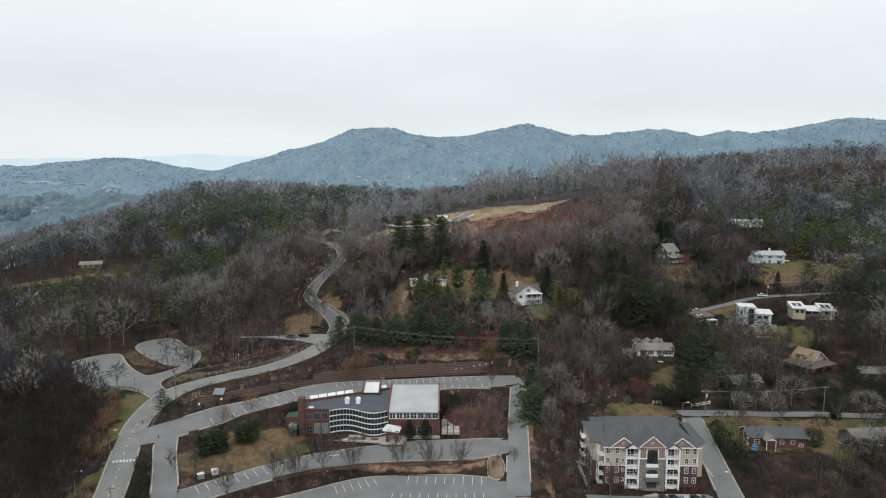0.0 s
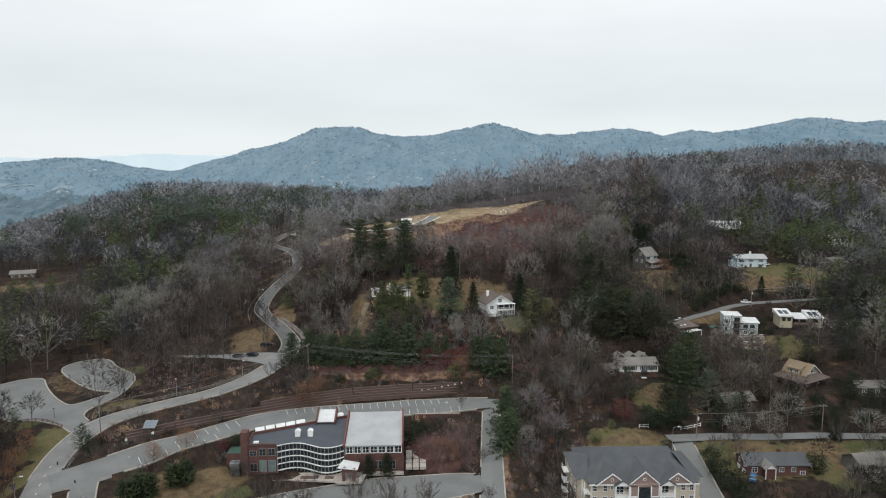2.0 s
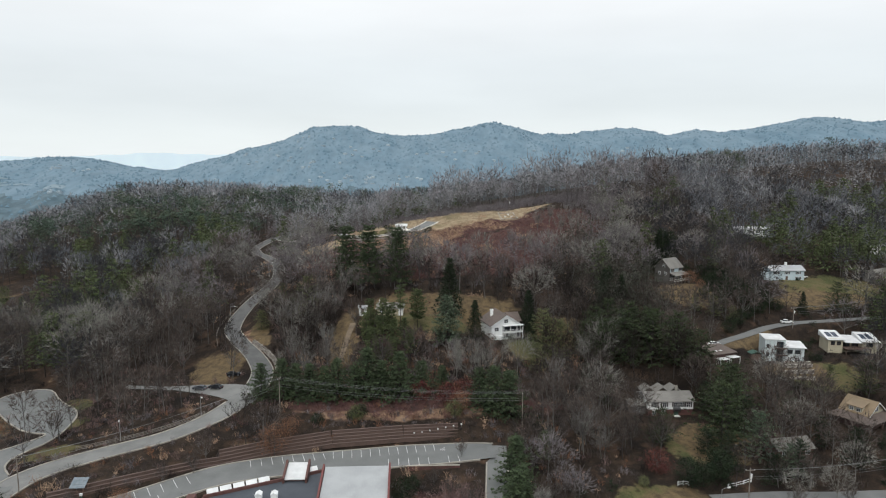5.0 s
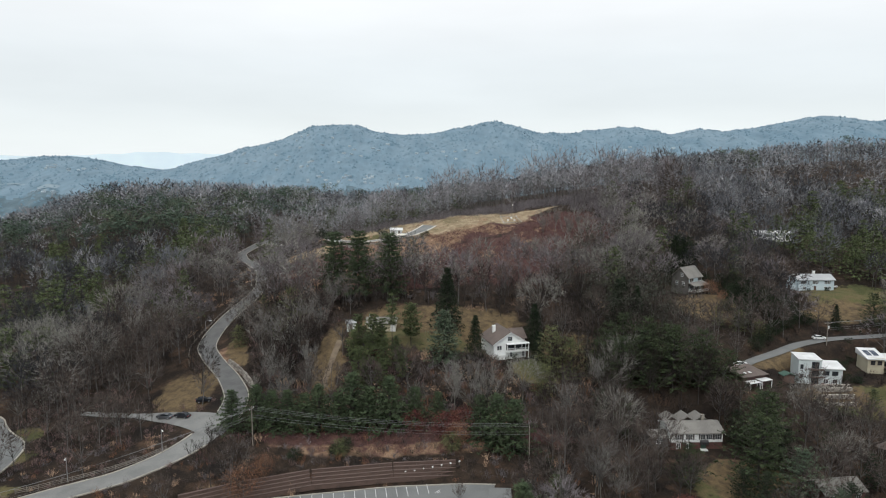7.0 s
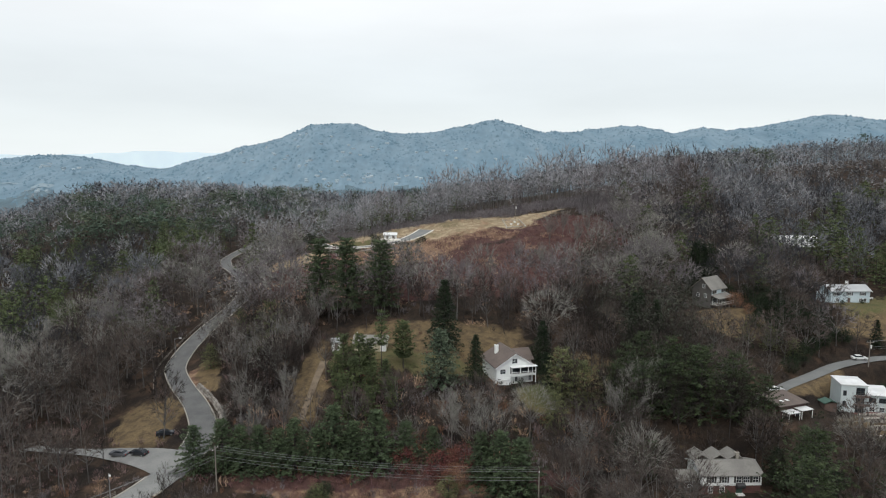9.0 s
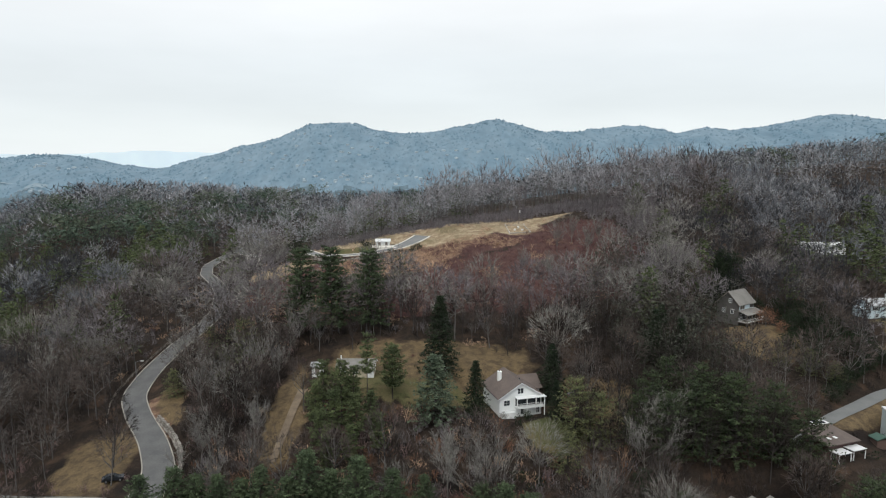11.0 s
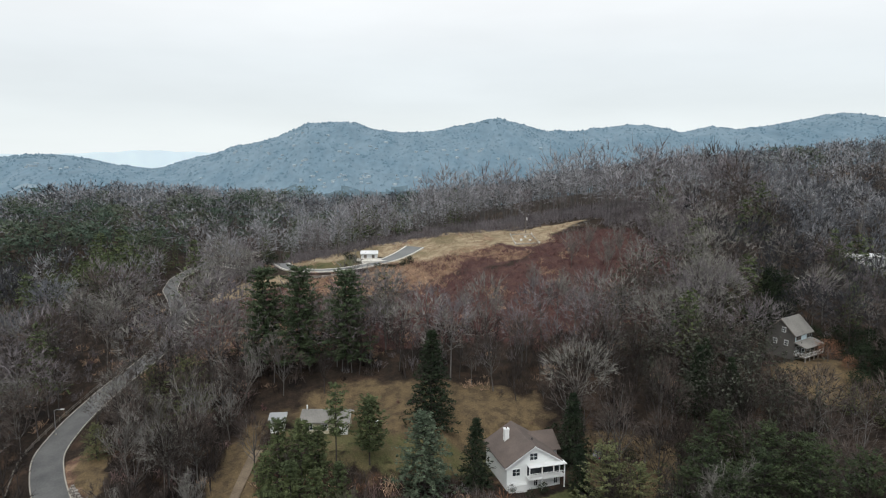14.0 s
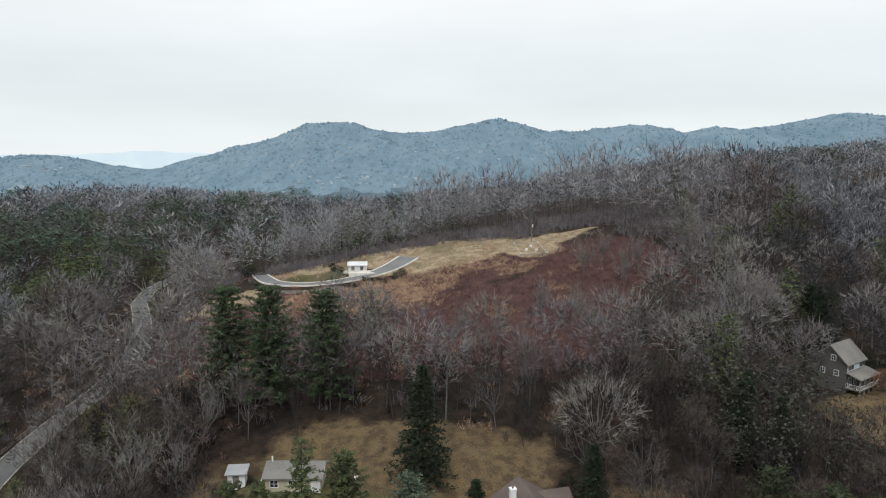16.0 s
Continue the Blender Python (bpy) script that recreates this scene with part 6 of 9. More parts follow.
for cx, half, top in ((-8.1, 4.2, 3.0), (0.1, 4.2, 3.4), (8.3, 4.2, 3.0)):
    g = part("gable", Shape().prism([(cx - half + 0.5, 11.7), (cx + half - 0.5, 11.7), (cx, 11.5 + top)], -0.75, 3, "y"), MAUVE_SIDING, flats, "mauve gable with white trim")
    for side in (-1, 1):
        part("gable_roof", Shape().prism([(cx, 11.75 + top), (cx + side * half, 11.6), (cx + side * half, 11.8), (cx, 12.0 + top)], -1.1, 5.5 + top, "y"), SLATE_ROOF, g)
        part("gable_trim", Shape().prism([(cx, 11.45 + top), (cx + side * half, 11.3), (cx + side * half, 11.62), (cx, 11.8 + top)], -1.2, -1.02, "y"), WHITE_TRIM, g)
    part("round_vent", Shape().tube((cx, -0.8, 12.9), (cx, -0.72, 12.9), 0.42, 0.42, 12), WHITE_TRIM, g)
    part("round_louver", Shape().tube((cx, -0.84, 12.9), (cx, -0.79, 12.9), 0.27, 0.27, 12), BLACK_STEEL, g)
stone = part("stone_bay", Shape().box(-3.6, 3.6, -1.4, 0.2, -1, 8.6), FIELD_STONE, flats, "stone-faced entrance bay")
part("bay_wall", Shape().box(-3.5, -1.6, -1.35, 0.2, 8.6, 11.6).box(1.6, 3.5, -1.35, 0.2, 8.6, 11.6).box(-3.5, 3.5, -1.35, 0.2, 11.2, 11.7), MAUVE_SIDING, flats)
part("bay_trim", Shape().box(-3.7, 3.7, -1.45, -1.3, 8.5, 8.8).box(-3.7, -3.45, -1.45, -1.3, 8.6, 11.7).box(3.45, 3.7, -1.45, -1.3, 8.6, 11.7).box(-1.75, -1.5, -1.45, -1.3, 8.6, 11.4).box(1.5, 1.75, -1.45, -1.3, 8.6, 11.4), WHITE_TRIM, flats)
arch = [(1.5 * math.cos(t), 9.8 + 1.3 * math.sin(t)) for t in np.linspace(0, math.pi, 11)]
part("arched_opening", Shape().prism([(-1.5, 6.4), (1.5, 6.4)] + arch, -1.46, -1.38, "y"), GLASS, stone, "tall arched stair opening")
part("arched_opening", Shape().prism([(-1.5, 3.4), (1.5, 3.4)] + [(1.5 * math.cos(t), 4.6 + 0.8 * math.sin(t)) for t in np.linspace(0, math.pi, 9)], -1.46, -1.38, "y"), GLASS, stone)
part("door_opening", Shape().box(-1.4, 1.4, -1.46, -1.38, 0, 2.3), BLACK_STEEL, stone)
part("entrance_canopy", Shape().add([(-2.2, -2.6, 2.4), (2.2, -2.6, 2.4), (2.2, -1.4, 3.0), (-2.2, -1.4, 3.0), (-2.2, -2.6, 2.25), (2.2, -2.6, 2.25), (2.2, -1.4, 2.3), (-2.2, -1.4, 2.3)], [(0, 1, 2, 3), (4, 7, 6, 5), (0, 4, 5, 1), (0, 3, 7, 4), (1, 5, 6, 2)]), SLATE_ROOF, stone)
for z in (6.1, 3.1):
    part("stair_rail", Shape().box(-1.7, 1.7, -1.55, -1.4, z, z + 1.05), WHITE_TRIM, stone, "white stair balustrade")
for bx in (-5.6, 5.8):
    part("bay_gable", Shape().prism([(bx - 1.9, 11.6), (bx + 1.9, 11.6), (bx, 12.9)], -1.6, -1.4, "y"), WHITE_TRIM, flats)
    for side in (-1, 1):
        part("bay_roof", Shape().prism([(bx, 12.9), (bx + side * 2.1, 11.5), (bx + side * 2.1, 11.7), (bx, 13.1)], -1.8, 1.5, "y"), SLATE_ROOF, flats)
        part("balcony_post", Shape().box(bx + side * 1.75 - 0.2, bx + side * 1.75 + 0.2, -1.6, -1.2, -0.6, 11.6), WHITE_TRIM, flats, "white balcony post")
    for fl in range(4):
        z = 0.1 + fl * 2.9
        b = part("balcony", Shape().box(bx - 1.75, bx + 1.75, -1.5, 0, z - 0.35, z), WHITE_TRIM, flats, "white balcony")
        railing(b, (bx - 1.6, -1.45), (bx + 1.6, -1.45), z, WHITE_TRIM, 1.05, 0.25)
        window(flats, bx - 0.3, -0.02, z + 0.05, 1.9, 2.15, 0, WHITE_TRIM, 1, name="balcony_door")
for fl in range(4):
    z = 0.9 + fl * 2.9
    for x, w in ((-12.2, 0.9), (-9.6, 0.9), (-7.9, 0.6), (-3.9, 0.6), (4.1, 0.6), (7.9, 0.6), (10.1, 0.9), (12.3, 0.9)):
        window(flats, x, -0.02, z if w > 0.8 else z + 0.4, w, 1.5 if w > 0.8 else 0.9)
    for y in (5, 9.5, 14):
        window(flats, -W2 - 2.82, y, z, 0.9, 1.5, -90)
    sb = part("side_balcony", Shape().box(-W2 - 1.6, -W2, 0.4, 3.0, z - 1.1, z - 0.8), WHITE_TRIM, flats, "white side balcony")
    railing(sb, (-W2 - 1.55, 0.45), (-W2 - 1.55, 3.0), z - 0.8, WHITE_TRIM, 1.05, 0.3)
    sb = part("side_balcony", Shape().box(-W2 - 4.2, -W2 - 2.8, 12.6, 15.8, z - 1.1, z - 0.8), WHITE_TRIM, flats, "white side balcony")
    railing(sb, (-W2 - 4.15, 12.6), (-W2 - 4.15, 15.8), z - 0.8, WHITE_TRIM, 1.05, 0.3)
for y in (0.5, 2.95):
    part("side_post", Shape().box(-W2 - 1.65, -W2 - 1.4, y, y + 0.25, -0.6, 11.6), WHITE_TRIM, flats)
for x in (-W2 - 0.05, W2 - 0.15):
    part("corner_board", Shape().box(x, x + 0.2, -0.06, 0.1, 6.0, 11.6), WHITE_TRIM, flats)
part("band_course", Shape().box(-W2 - 0.05, W2 + 0.05, -0.08, 0.0, 5.85, 6.1), WHITE_TRIM, flats)

# ---- houses, each in its own frame: the front faces -y ----


def brick_house():
    h = thing("brick_house", "low red brick ranch house with a grey shingle roof", "house", pose(106.2, 206.5, -9.4, 0, 0, -3))
    part("wall", gable_walls(17.5, 7.6, 3.4, 1.9), RED_BRICK, h)
    gable_roof(h, 17.5, 7.6, 3.4, 1.9, "x", SLATE_ROOF, 0.6, trim=WHITE_TRIM)
    p = part("porch", Shape().prism([(-4.6, 3.2), (-1.6, 3.2), (-3.1, 4.4)], -6.3, -6.15, "y").box(-4.6, -4.4, -6.3, -6.1, -1, 3.2).box(-1.8, -1.6, -6.3, -6.1, -1, 3.2), WHITE_TRIM, h, "white porch gable")
    for side in (-1, 1):
        part("porch_roof", Shape().prism([(-3.1, 4.5), (-3.1 + side * 2.0, 3.1), (-3.1 + side * 2.0, 3.25), (-3.1, 4.65)], -6.7, -1.0, "y"), GREY_ROOF, p)
    part("porch_wall", Shape().box(-4.3, -1.9, -5.6, -3.7, -1, 3.2), RED_BRICK, h)
    for x in (1.2, 4.6):
        window(h, x, -3.82, 1.3, 1.1, 1.2)
    window(h, 7.2, -3.82, 0.4, 1.3, 1.0)
    window(h, -6.6, -3.82, 1.2, 1.4, 1.3)
    for y in (-1.9, 1.2):
        d = part("garage_door", Shape().box(-8.85, -8.72, y - 1.2, y + 1.2, -0.9, 1.3), WHITE_TRIM, h, "white garage door")
        window(h, -8.75, y, 2.2, 0.9, 1.2, -90)
    chimney(h, 2.2, 0.6, 4.5, 6.1, RED_BRICK)


def white_brick_house():
    h = thing("split_level_house", "white and brick split-level house with a grey roof", "house", pose(84.6, 263.5, 1.7, 0, 0, -1))
    part("lower_wall", Shape().box(-7, 7, -4.3, 4.3, -1.5, 2.1), RED_BRICK, h, "brick lower storey")
    part("upper_wall", Shape().prism([(-4.5, 2.1), (4.5, 2.1), (4.5, 4.7), (0, 6.3), (-4.5, 4.7)], -7.1, 7.1, "x"), WHITE_SIDING, h, "white siding on the upper storey")
    gable_roof(h, 14.2, 9.0, 4.7, 1.6, "x", GREY_ROOF, 0.5, trim=WHITE_TRIM)
    for cx in (-4.8, -0.4, 3.6):
        for side in (-1, 1):
            part("rear_gable_roof", Shape().prism([(cx, 6.9), (cx + side * 2.2, 5.5), (cx + side * 2.2, 5.7), (cx, 7.1)], 1.5, 6.5, "y"), GREY_ROOF, h)
    for x, b in ((-4.9, 1), (-1.9, 1), (1.6, 1), (3.4, 2), (5.6, 1)):
        window(h, x, -4.52, 2.9, 1.2 if b == 1 else 1.5, 1.4, bars=b)
        shutters(h, x, -4.52, 2.9, 1.2 if b == 1 else 1.5, 1.4)
    for x in (-5.0, -2.2):
        window(h, x, -4.32, 0.3, 1.0, 1.4)
    part("door", Shape().box(1.2, 2.6, -4.42, -4.3, 0.0, 2.2), DARK_GREEN, h, "dark front door")
    part("door_hood", Shape().tube((0.9, -4.9, 2.25), (2.9, -4.9, 2.25), 0.7, 0.7, 10), BLACK_STEEL, h)
    part("step", Shape().box(1.0, 2.8, -5.6, -4.3, -1, 0.2), WHITE_TRIM, h)
    part("side_wing", Shape().box(-12.2, -7.1, -2.6, 2.6, -1, 2.7), GREY_SIDING, h, "low grey side wing")
    part("side_roof", Shape().prism([(-3.1, 2.6), (0, 3.9), (3.1, 2.6), (3.1, 2.8), (0, 4.1), (-3.1, 2.8)], -12.6, -7.0, "x"), GREY_ROOF, h)
    window(h, -9.6, -2.62, 1.0, 1.6, 1.2, bars=2)
    chimney(h, 3.9, 1.8, 6.0, 7.4, CONCRETE)


def craftsman_house():
    h = thing("craftsman_house", "tan-roofed craftsman bungalow with a wide lower roof", "house", pose(142.6, 254.0, 0.1, 0, 0, 28))
    part("wall", Shape().box(-5.4, 5.4, -4.6, 4.6, -1.5, 3.2), DARK_BRICK, h, "dark lower walls")
    part("lower_roof", Shape().add([(-7.6, -6.6, 2.9), (7.6, -6.6, 2.9), (7.6, 6.6, 2.9), (-7.6, 6.6, 2.9), (-4.6, -3.8, 4.6), (4.6, -3.8, 4.6), (4.6, 3.8, 4.6), (-4.6, 3.8, 4.6), (-7.6, -6.6, 2.7), (7.6, -6.6, 2.7), (7.6, 6.6, 2.7), (-7.6, 6.6, 2.7)],
         [(0, 1, 5, 4), (1, 2, 6, 5), (2, 3, 7, 6), (3, 0, 4, 7), (4, 5, 6, 7), (8, 11, 10, 9), (0, 8, 9, 1), (1, 9, 10, 2), (2, 10, 11, 3), (3, 11, 8, 0)]), BROWN_ROOF, h, "broad brown lower roof")
    part("upper_wall", Shape().prism([(-4.2, 4.2), (4.2, 4.2), (4.2, 4.9), (0, 8.0), (-4.2, 4.9)], -3.9, 3.9, "y"), CREAM_SIDING, h, "cream gable wall")
    gable_roof(h, 8.4, 7.8, 4.9, 3.1, "y", TAN_ROOF, 0.8, trim=WHITE_TRIM)
    window(h, 0, -3.92, 5.2, 1.6, 1.3)
    part("dormer", Shape().box(-4.4, -2.2, -2.0, 2.0, 4.6, 6.6), CREAM_SIDING, h)
    part("dormer_roof", Shape().prism([(-5.0, 6.4), (-1.0, 7.6), (-1.0, 7.8), (-5.0, 6.6)], -2.5, 2.5, "y"), TAN_ROOF, h)
    for y in (-1, 1):
        window(h, -4.42, y, 5.1, 1.1, 0.9, -90)
    for x in (-6.8, 0, 6.8):
        part("porch_post", Shape().box(x - 0.18, x + 0.18, -6.2, -5.84, -1.5, 2.8), DARK_TIMBER, h)
    for x in (-3, 3):
        window(h, x, -4.62, 0.9, 1.3, 1.5)


def cube_house():
    h = thing("modern_house", "pale grey flat-roofed house of two joined cubes", "house", pose(137.4, 293.2, 9.0, 0, 0, -14))
    part("tall_block", Shape().box(-5.6, 1.2, -4, 4, -1.5, 7.9), CUBE_PLASTER, h, "taller pale block")
    part("tall_roof", Shape().box(-5.8, 1.4, -4.2, 4.2, 7.9, 8.2), WHITE_ROOF, h, "white flat roof")
    part("low_block", Shape().box(1.2, 8, -2.6, 4, -1.5, 5.1), CUBE_PLASTER, h)
    part("low_roof", Shape().add([(1.2, -3.2, 5.2), (8.6, -3.2, 5.2), (8.6, 4.4, 5.9), (1.2, 4.4, 5.9), (1.2, -3.2, 5.0), (8.6, -3.2, 5.0), (8.6, 4.4, 5.1), (1.2, 4.4, 5.1)], [(0, 1, 2, 3), (7, 6, 5, 4), (0, 4, 5, 1), (1, 5, 6, 2), (2, 6, 7, 3), (3, 7, 4, 0)]), WHITE_ROOF, h)
    for x, z in ((-4.6, 5.0), (-4.6, 1.9)):
        window(h, x, -4.02, z, 0.7, 1.3, 0, BLACK_STEEL)
    for z in (0.2, 2.9, 5.4):
        window(h, -0.6, -4.02, z, 2.0, 1.9, 0, BLACK_STEEL, name="glass_door")
    for z in (2.7, 5.2):
        b = part("balcony", Shape().box(-2.2, 1.8, -5.4, -4, z - 0.2, z), DARK_TIMBER, h, "dark balcony")
        railing(b, (-2.2, -5.35), (1.8, -5.35), z, BLACK_STEEL, 1.0)
    for x in (3.2, 5.8):
        window(h, x, -2.62, 2.9, 1.6, 1.2, 0, BLACK_STEEL)
        window(h, x, -2.62, 0.3, 1.3, 1.2, 0, WHITE_TRIM)
    part("patio", Shape().box(-2.5, 6, -7, -2.7, -0.6, 0.06), RUST_RED, h, "reddish brick patio")
    for i in range(4):
        t = thing("garden_terrace", "low stacked-stone garden terrace wall on the slope", "garden wall", pose(139.5 - 0.4 * i, 286.5 - 2.6 * i, ground_z(139, 286.5 - 2.6 * i)))
        part("stonework", Shape().box(-6 + i * 0.4, 6 - i * 0.5, -0.3, 0.3, -0.8, 0.75), PALE_STONE, t)
        part("capstone", Shape().box(-6.1 + i * 0.4, 6.1 - i * 0.5, -0.38, 0.38, 0.75, 0.87), FLAGSTONE, t)
    s = thing("garden_shed", "small dark green metal-roofed shed", "shed", pose(127.3, 290.5, ground_z(127.3, 290.5)))
    part("wall", Shape().box(-1.8, 1.8, -1.3, 1.3, -0.5, 2.2), DARK_TIMBER, s)
    part("roof", Shape().prism([(-2.1, 2.1), (0, 2.9), (2.1, 2.1), (2.1, 2.25), (0, 3.05), (-2.1, 2.25)], -1.7, 1.7, "y"), DARK_GREEN, s)


def cream_house():
    h = thing("solar_house", "cream house with white roofs carrying solar panels", "house", pose(166.8, 298.0, 10.3, 0, 0, -10))
    part("left_block", Shape().box(-8.5, -3.4, -3.5, 4, -1.5, 5.2), CREAM_SIDING, h)
    part("right_block", Shape().box(3.4, 8.8, -3.0, 4, -1.5, 4.6), CREAM_SIDING, h)
    part("middle_block", Shape().box(-3.4, 3.4, -2.0, 4, -1.5, 4.2), CREAM_SIDING, h)
    for x0, x1, z0, z1 in ((-9.0, -2.9, 5.0, 6.6), (2.9, 9.3, 4.5, 6.2), (-2.9, 2.9, 4.1, 4.9)):
        r = part("roof", Shape().add([(x0, -4.2, z0), (x1, -4.2, z0), (x1, 4.4, z1), (x0, 4.4, z1), (x0, -4.2, z0 - 0.2), (x1, -4.2, z0 - 0.2), (x1, 4.4, z0 - 0.2), (x0, 4.4, z0 - 0.2)], [(0, 1, 2, 3), (7, 6, 5, 4), (0, 4, 5, 1), (1, 5, 6, 2), (2, 6, 7, 3), (3, 7, 4, 0)]), WHITE_ROOF, h, "white sloping roof")
        if z0 > 4.2:
            for k in range(2):
                a = x0 + 1.0 + k * 2.1
                g = (z1 - z0) / 8.6
                part("solar_panel", Shape().add([(a, -1.5, z0 + 2.7 * g + 0.1), (a + 1.7, -1.5, z0 + 2.7 * g + 0.1), (a + 1.7, 2.2, z0 + 6.4 * g + 0.1), (a, 2.2, z0 + 6.4 * g + 0.1), (a, -1.5, z0 + 2.7 * g), (a + 1.7, -1.5, z0 + 2.7 * g), (a + 1.7, 2.2, z0 + 6.4 * g), (a, 2.2, z0 + 6.4 * g)], [(0, 1, 2, 3), (7, 6, 5, 4), (0, 4, 5, 1), (1, 5, 6, 2), (2, 6, 7, 3), (3, 7, 4, 0)]), SOLAR, r, "dark solar panel")
    d = part("deck", Shape().box(-3.4, 5.4, -6.2, -2, 1.9, 2.15).box(-3.3, -3.0, -6.1, -5.8, -1.5, 1.9).box(5.0, 5.3, -6.1, -5.8, -1.5, 1.9), DARK_TIMBER, h, "dark timber deck")
    railing(d, (-3.4, -6.15), (5.4, -6.15), 2.15, DARK_TIMBER)
    for x in (-6.9, -4.8):
        window(h, x, -3.52, 2.9, 1.2, 1.3, 0, DARK_TIMBER)
    for x in (-1.6, 1.4):
        window(h, x, -2.02, 2.2, 2.2, 1.7, 0, DARK_TIMBER, name="glass_door")
    window(h, 6.0, -3.02, 2.4, 2.2, 1.4, 0, DARK_TIMBER)


def red_cabin():
    h = thing("hillside_cabin", "brown-roofed cabin with dark red walls and white porch roofs", "house", pose(112.0, 287.0, 11.0, 0, 0, 18))
    part("wall", Shape().box(-4.5, 4.5, -3.2, 4, -2.5, 3.0), DARK_BRICK, h)
    part("roof", Shape().prism([(-4.0, 3.0), (4.8, 3.9), (4.8, 4.1), (-4.0, 3.2)], -5.2, 5.2, "x"), BROWN_ROOF, h, "low brown roof")
    for x in (-2.0, 2.6):
        part("porch_roof", Shape().box(x - 2.1, x + 2.1, -6.0, -3.2, 1.6 + 0.3 * (x > 0), 1.75 + 0.3 * (x > 0)), WHITE_ROOF, h, "white porch roof")
        for e in (-1.9, 1.9):
            part("post", Shape().box(x + e - 0.08, x + e + 0.08, -5.9, -5.74, -2.8, 1.6), WHITE_TRIM, h)
    for x in (-1.8, 0.2):
        part("skylight", Shape().box(x - 0.4, x + 0.4, -1.6, -0.2, 3.4, 3.55), WHITE_TRIM, h)
    part("deck", Shape().box(-4.5, 4.7, -6.0, -3.2, -1.2, -1.0), DARK_TIMBER, h)
    for x in (-2.5, 2.2):
        window(h, x, -3.22, -0.6, 1.6, 1.5)


def blue_house():
    h = thing("pale_blue_house", "two-storey pale blue house with a pale grey metal roof", "house", pose(174.3, 356.8, 26.9, 0, 0, -2))
    part("wall", gable_walls(14.8, 7.8, 4.6, 1.7), BLUE_SIDING, h)
    gable_roof(h, 14.8, 7.8, 4.6, 1.7, "x", METAL_ROOF, 0.5, trim=WHITE_TRIM)
    for x in (-5.4, -0.4, 4.6):
        window(h, x, -3.92, 3.0, 1.3, 1.1)
        shutters(h, x, -3.92, 3.0, 1.3, 1.1)
    for x in (-4.9, 3.9, 5.6):
        window(h, x, -3.92, 0.6, 1.0, 1.2)
    part("door", Shape().box(-1.0, 0.0, -4.0, -3.9, 0.0, 2.1), DARK_TIMBER, h)
    chimney(h, 1.0, 0.6, 5.6, 7.6, WHITE_SIDING)
    part("rear_wing", Shape().box(-9.0, -7.4, -2, 3, -1, 3.2), BLUE_SIDING, h)


def grey_house():
    h = thing("grey_hill_house", "tall grey house with a steep roof and two-level porch", "house", pose(117.0, 347.2, 28.0, 0, 0, 33))
    part("wall", gable_walls(8.8, 7.6, 6.7, 3.6), GREY_SIDING, h)
    gable_roof(h, 8.8, 7.6, 6.7, 3.6, "x", GREY_ROOF, 0.45, trim=GREY_TIMBER)
    part("upper_front", Shape().box(-4.2, 4.2, -3.87, -3.78, 4.9, 6.6), BLUE_SIDING, h, "pale upper front")
    for x in (-3.3, -2.0, 2.2, 3.4):
        window(h, x, -3.89, 5.2, 0.9, 1.1, 0, GREY_TIMBER)
    part("porch_roof", Shape().prism([(-7.2, 3.7), (-3.8, 4.7), (-3.8, 4.9), (-7.2, 3.9)], -4.9, 4.9, "x"), GREY_ROOF, h)
    d = part("deck", Shape().box(-4.6, 4.8, -7.0, -3.8, 1.1, 1.35), GREY_TIMBER, h)
    railing(d, (-4.6, -6.95), (4.8, -6.95), 1.35, WHITE_TRIM)
    railing(d, (-4.6, -6.95), (-4.6, -3.9), 1.35, WHITE_TRIM)
    for x in (-4.5, -2.2, 0.1, 2.4, 4.7):
        part("porch_post", Shape().box(x - 0.12, x + 0.12, -6.95, -6.7, -4.0, 3.75), GREY_TIMBER, h)
    for x in (-2.8, 0.2, 3.0):
        window(h, x, -3.82, 1.5, 1.4, 1.9)
    for y, z in ((-0.8, 7.0), (-1.6, 3.6), (1.4, 3.6)):
        window(h, -4.42, y, z, 0.9, 1.2, -90)
    part("lower_deck", Shape().box(-6.4, 1.0, -8.4, -7.1, -2.6, -1.3), GREY_TIMBER, h)
    part("retaining_wall", Shape().box(-7, 3.5, -9.6, -9.2, -4.5, -1.4), CONCRETE, h)


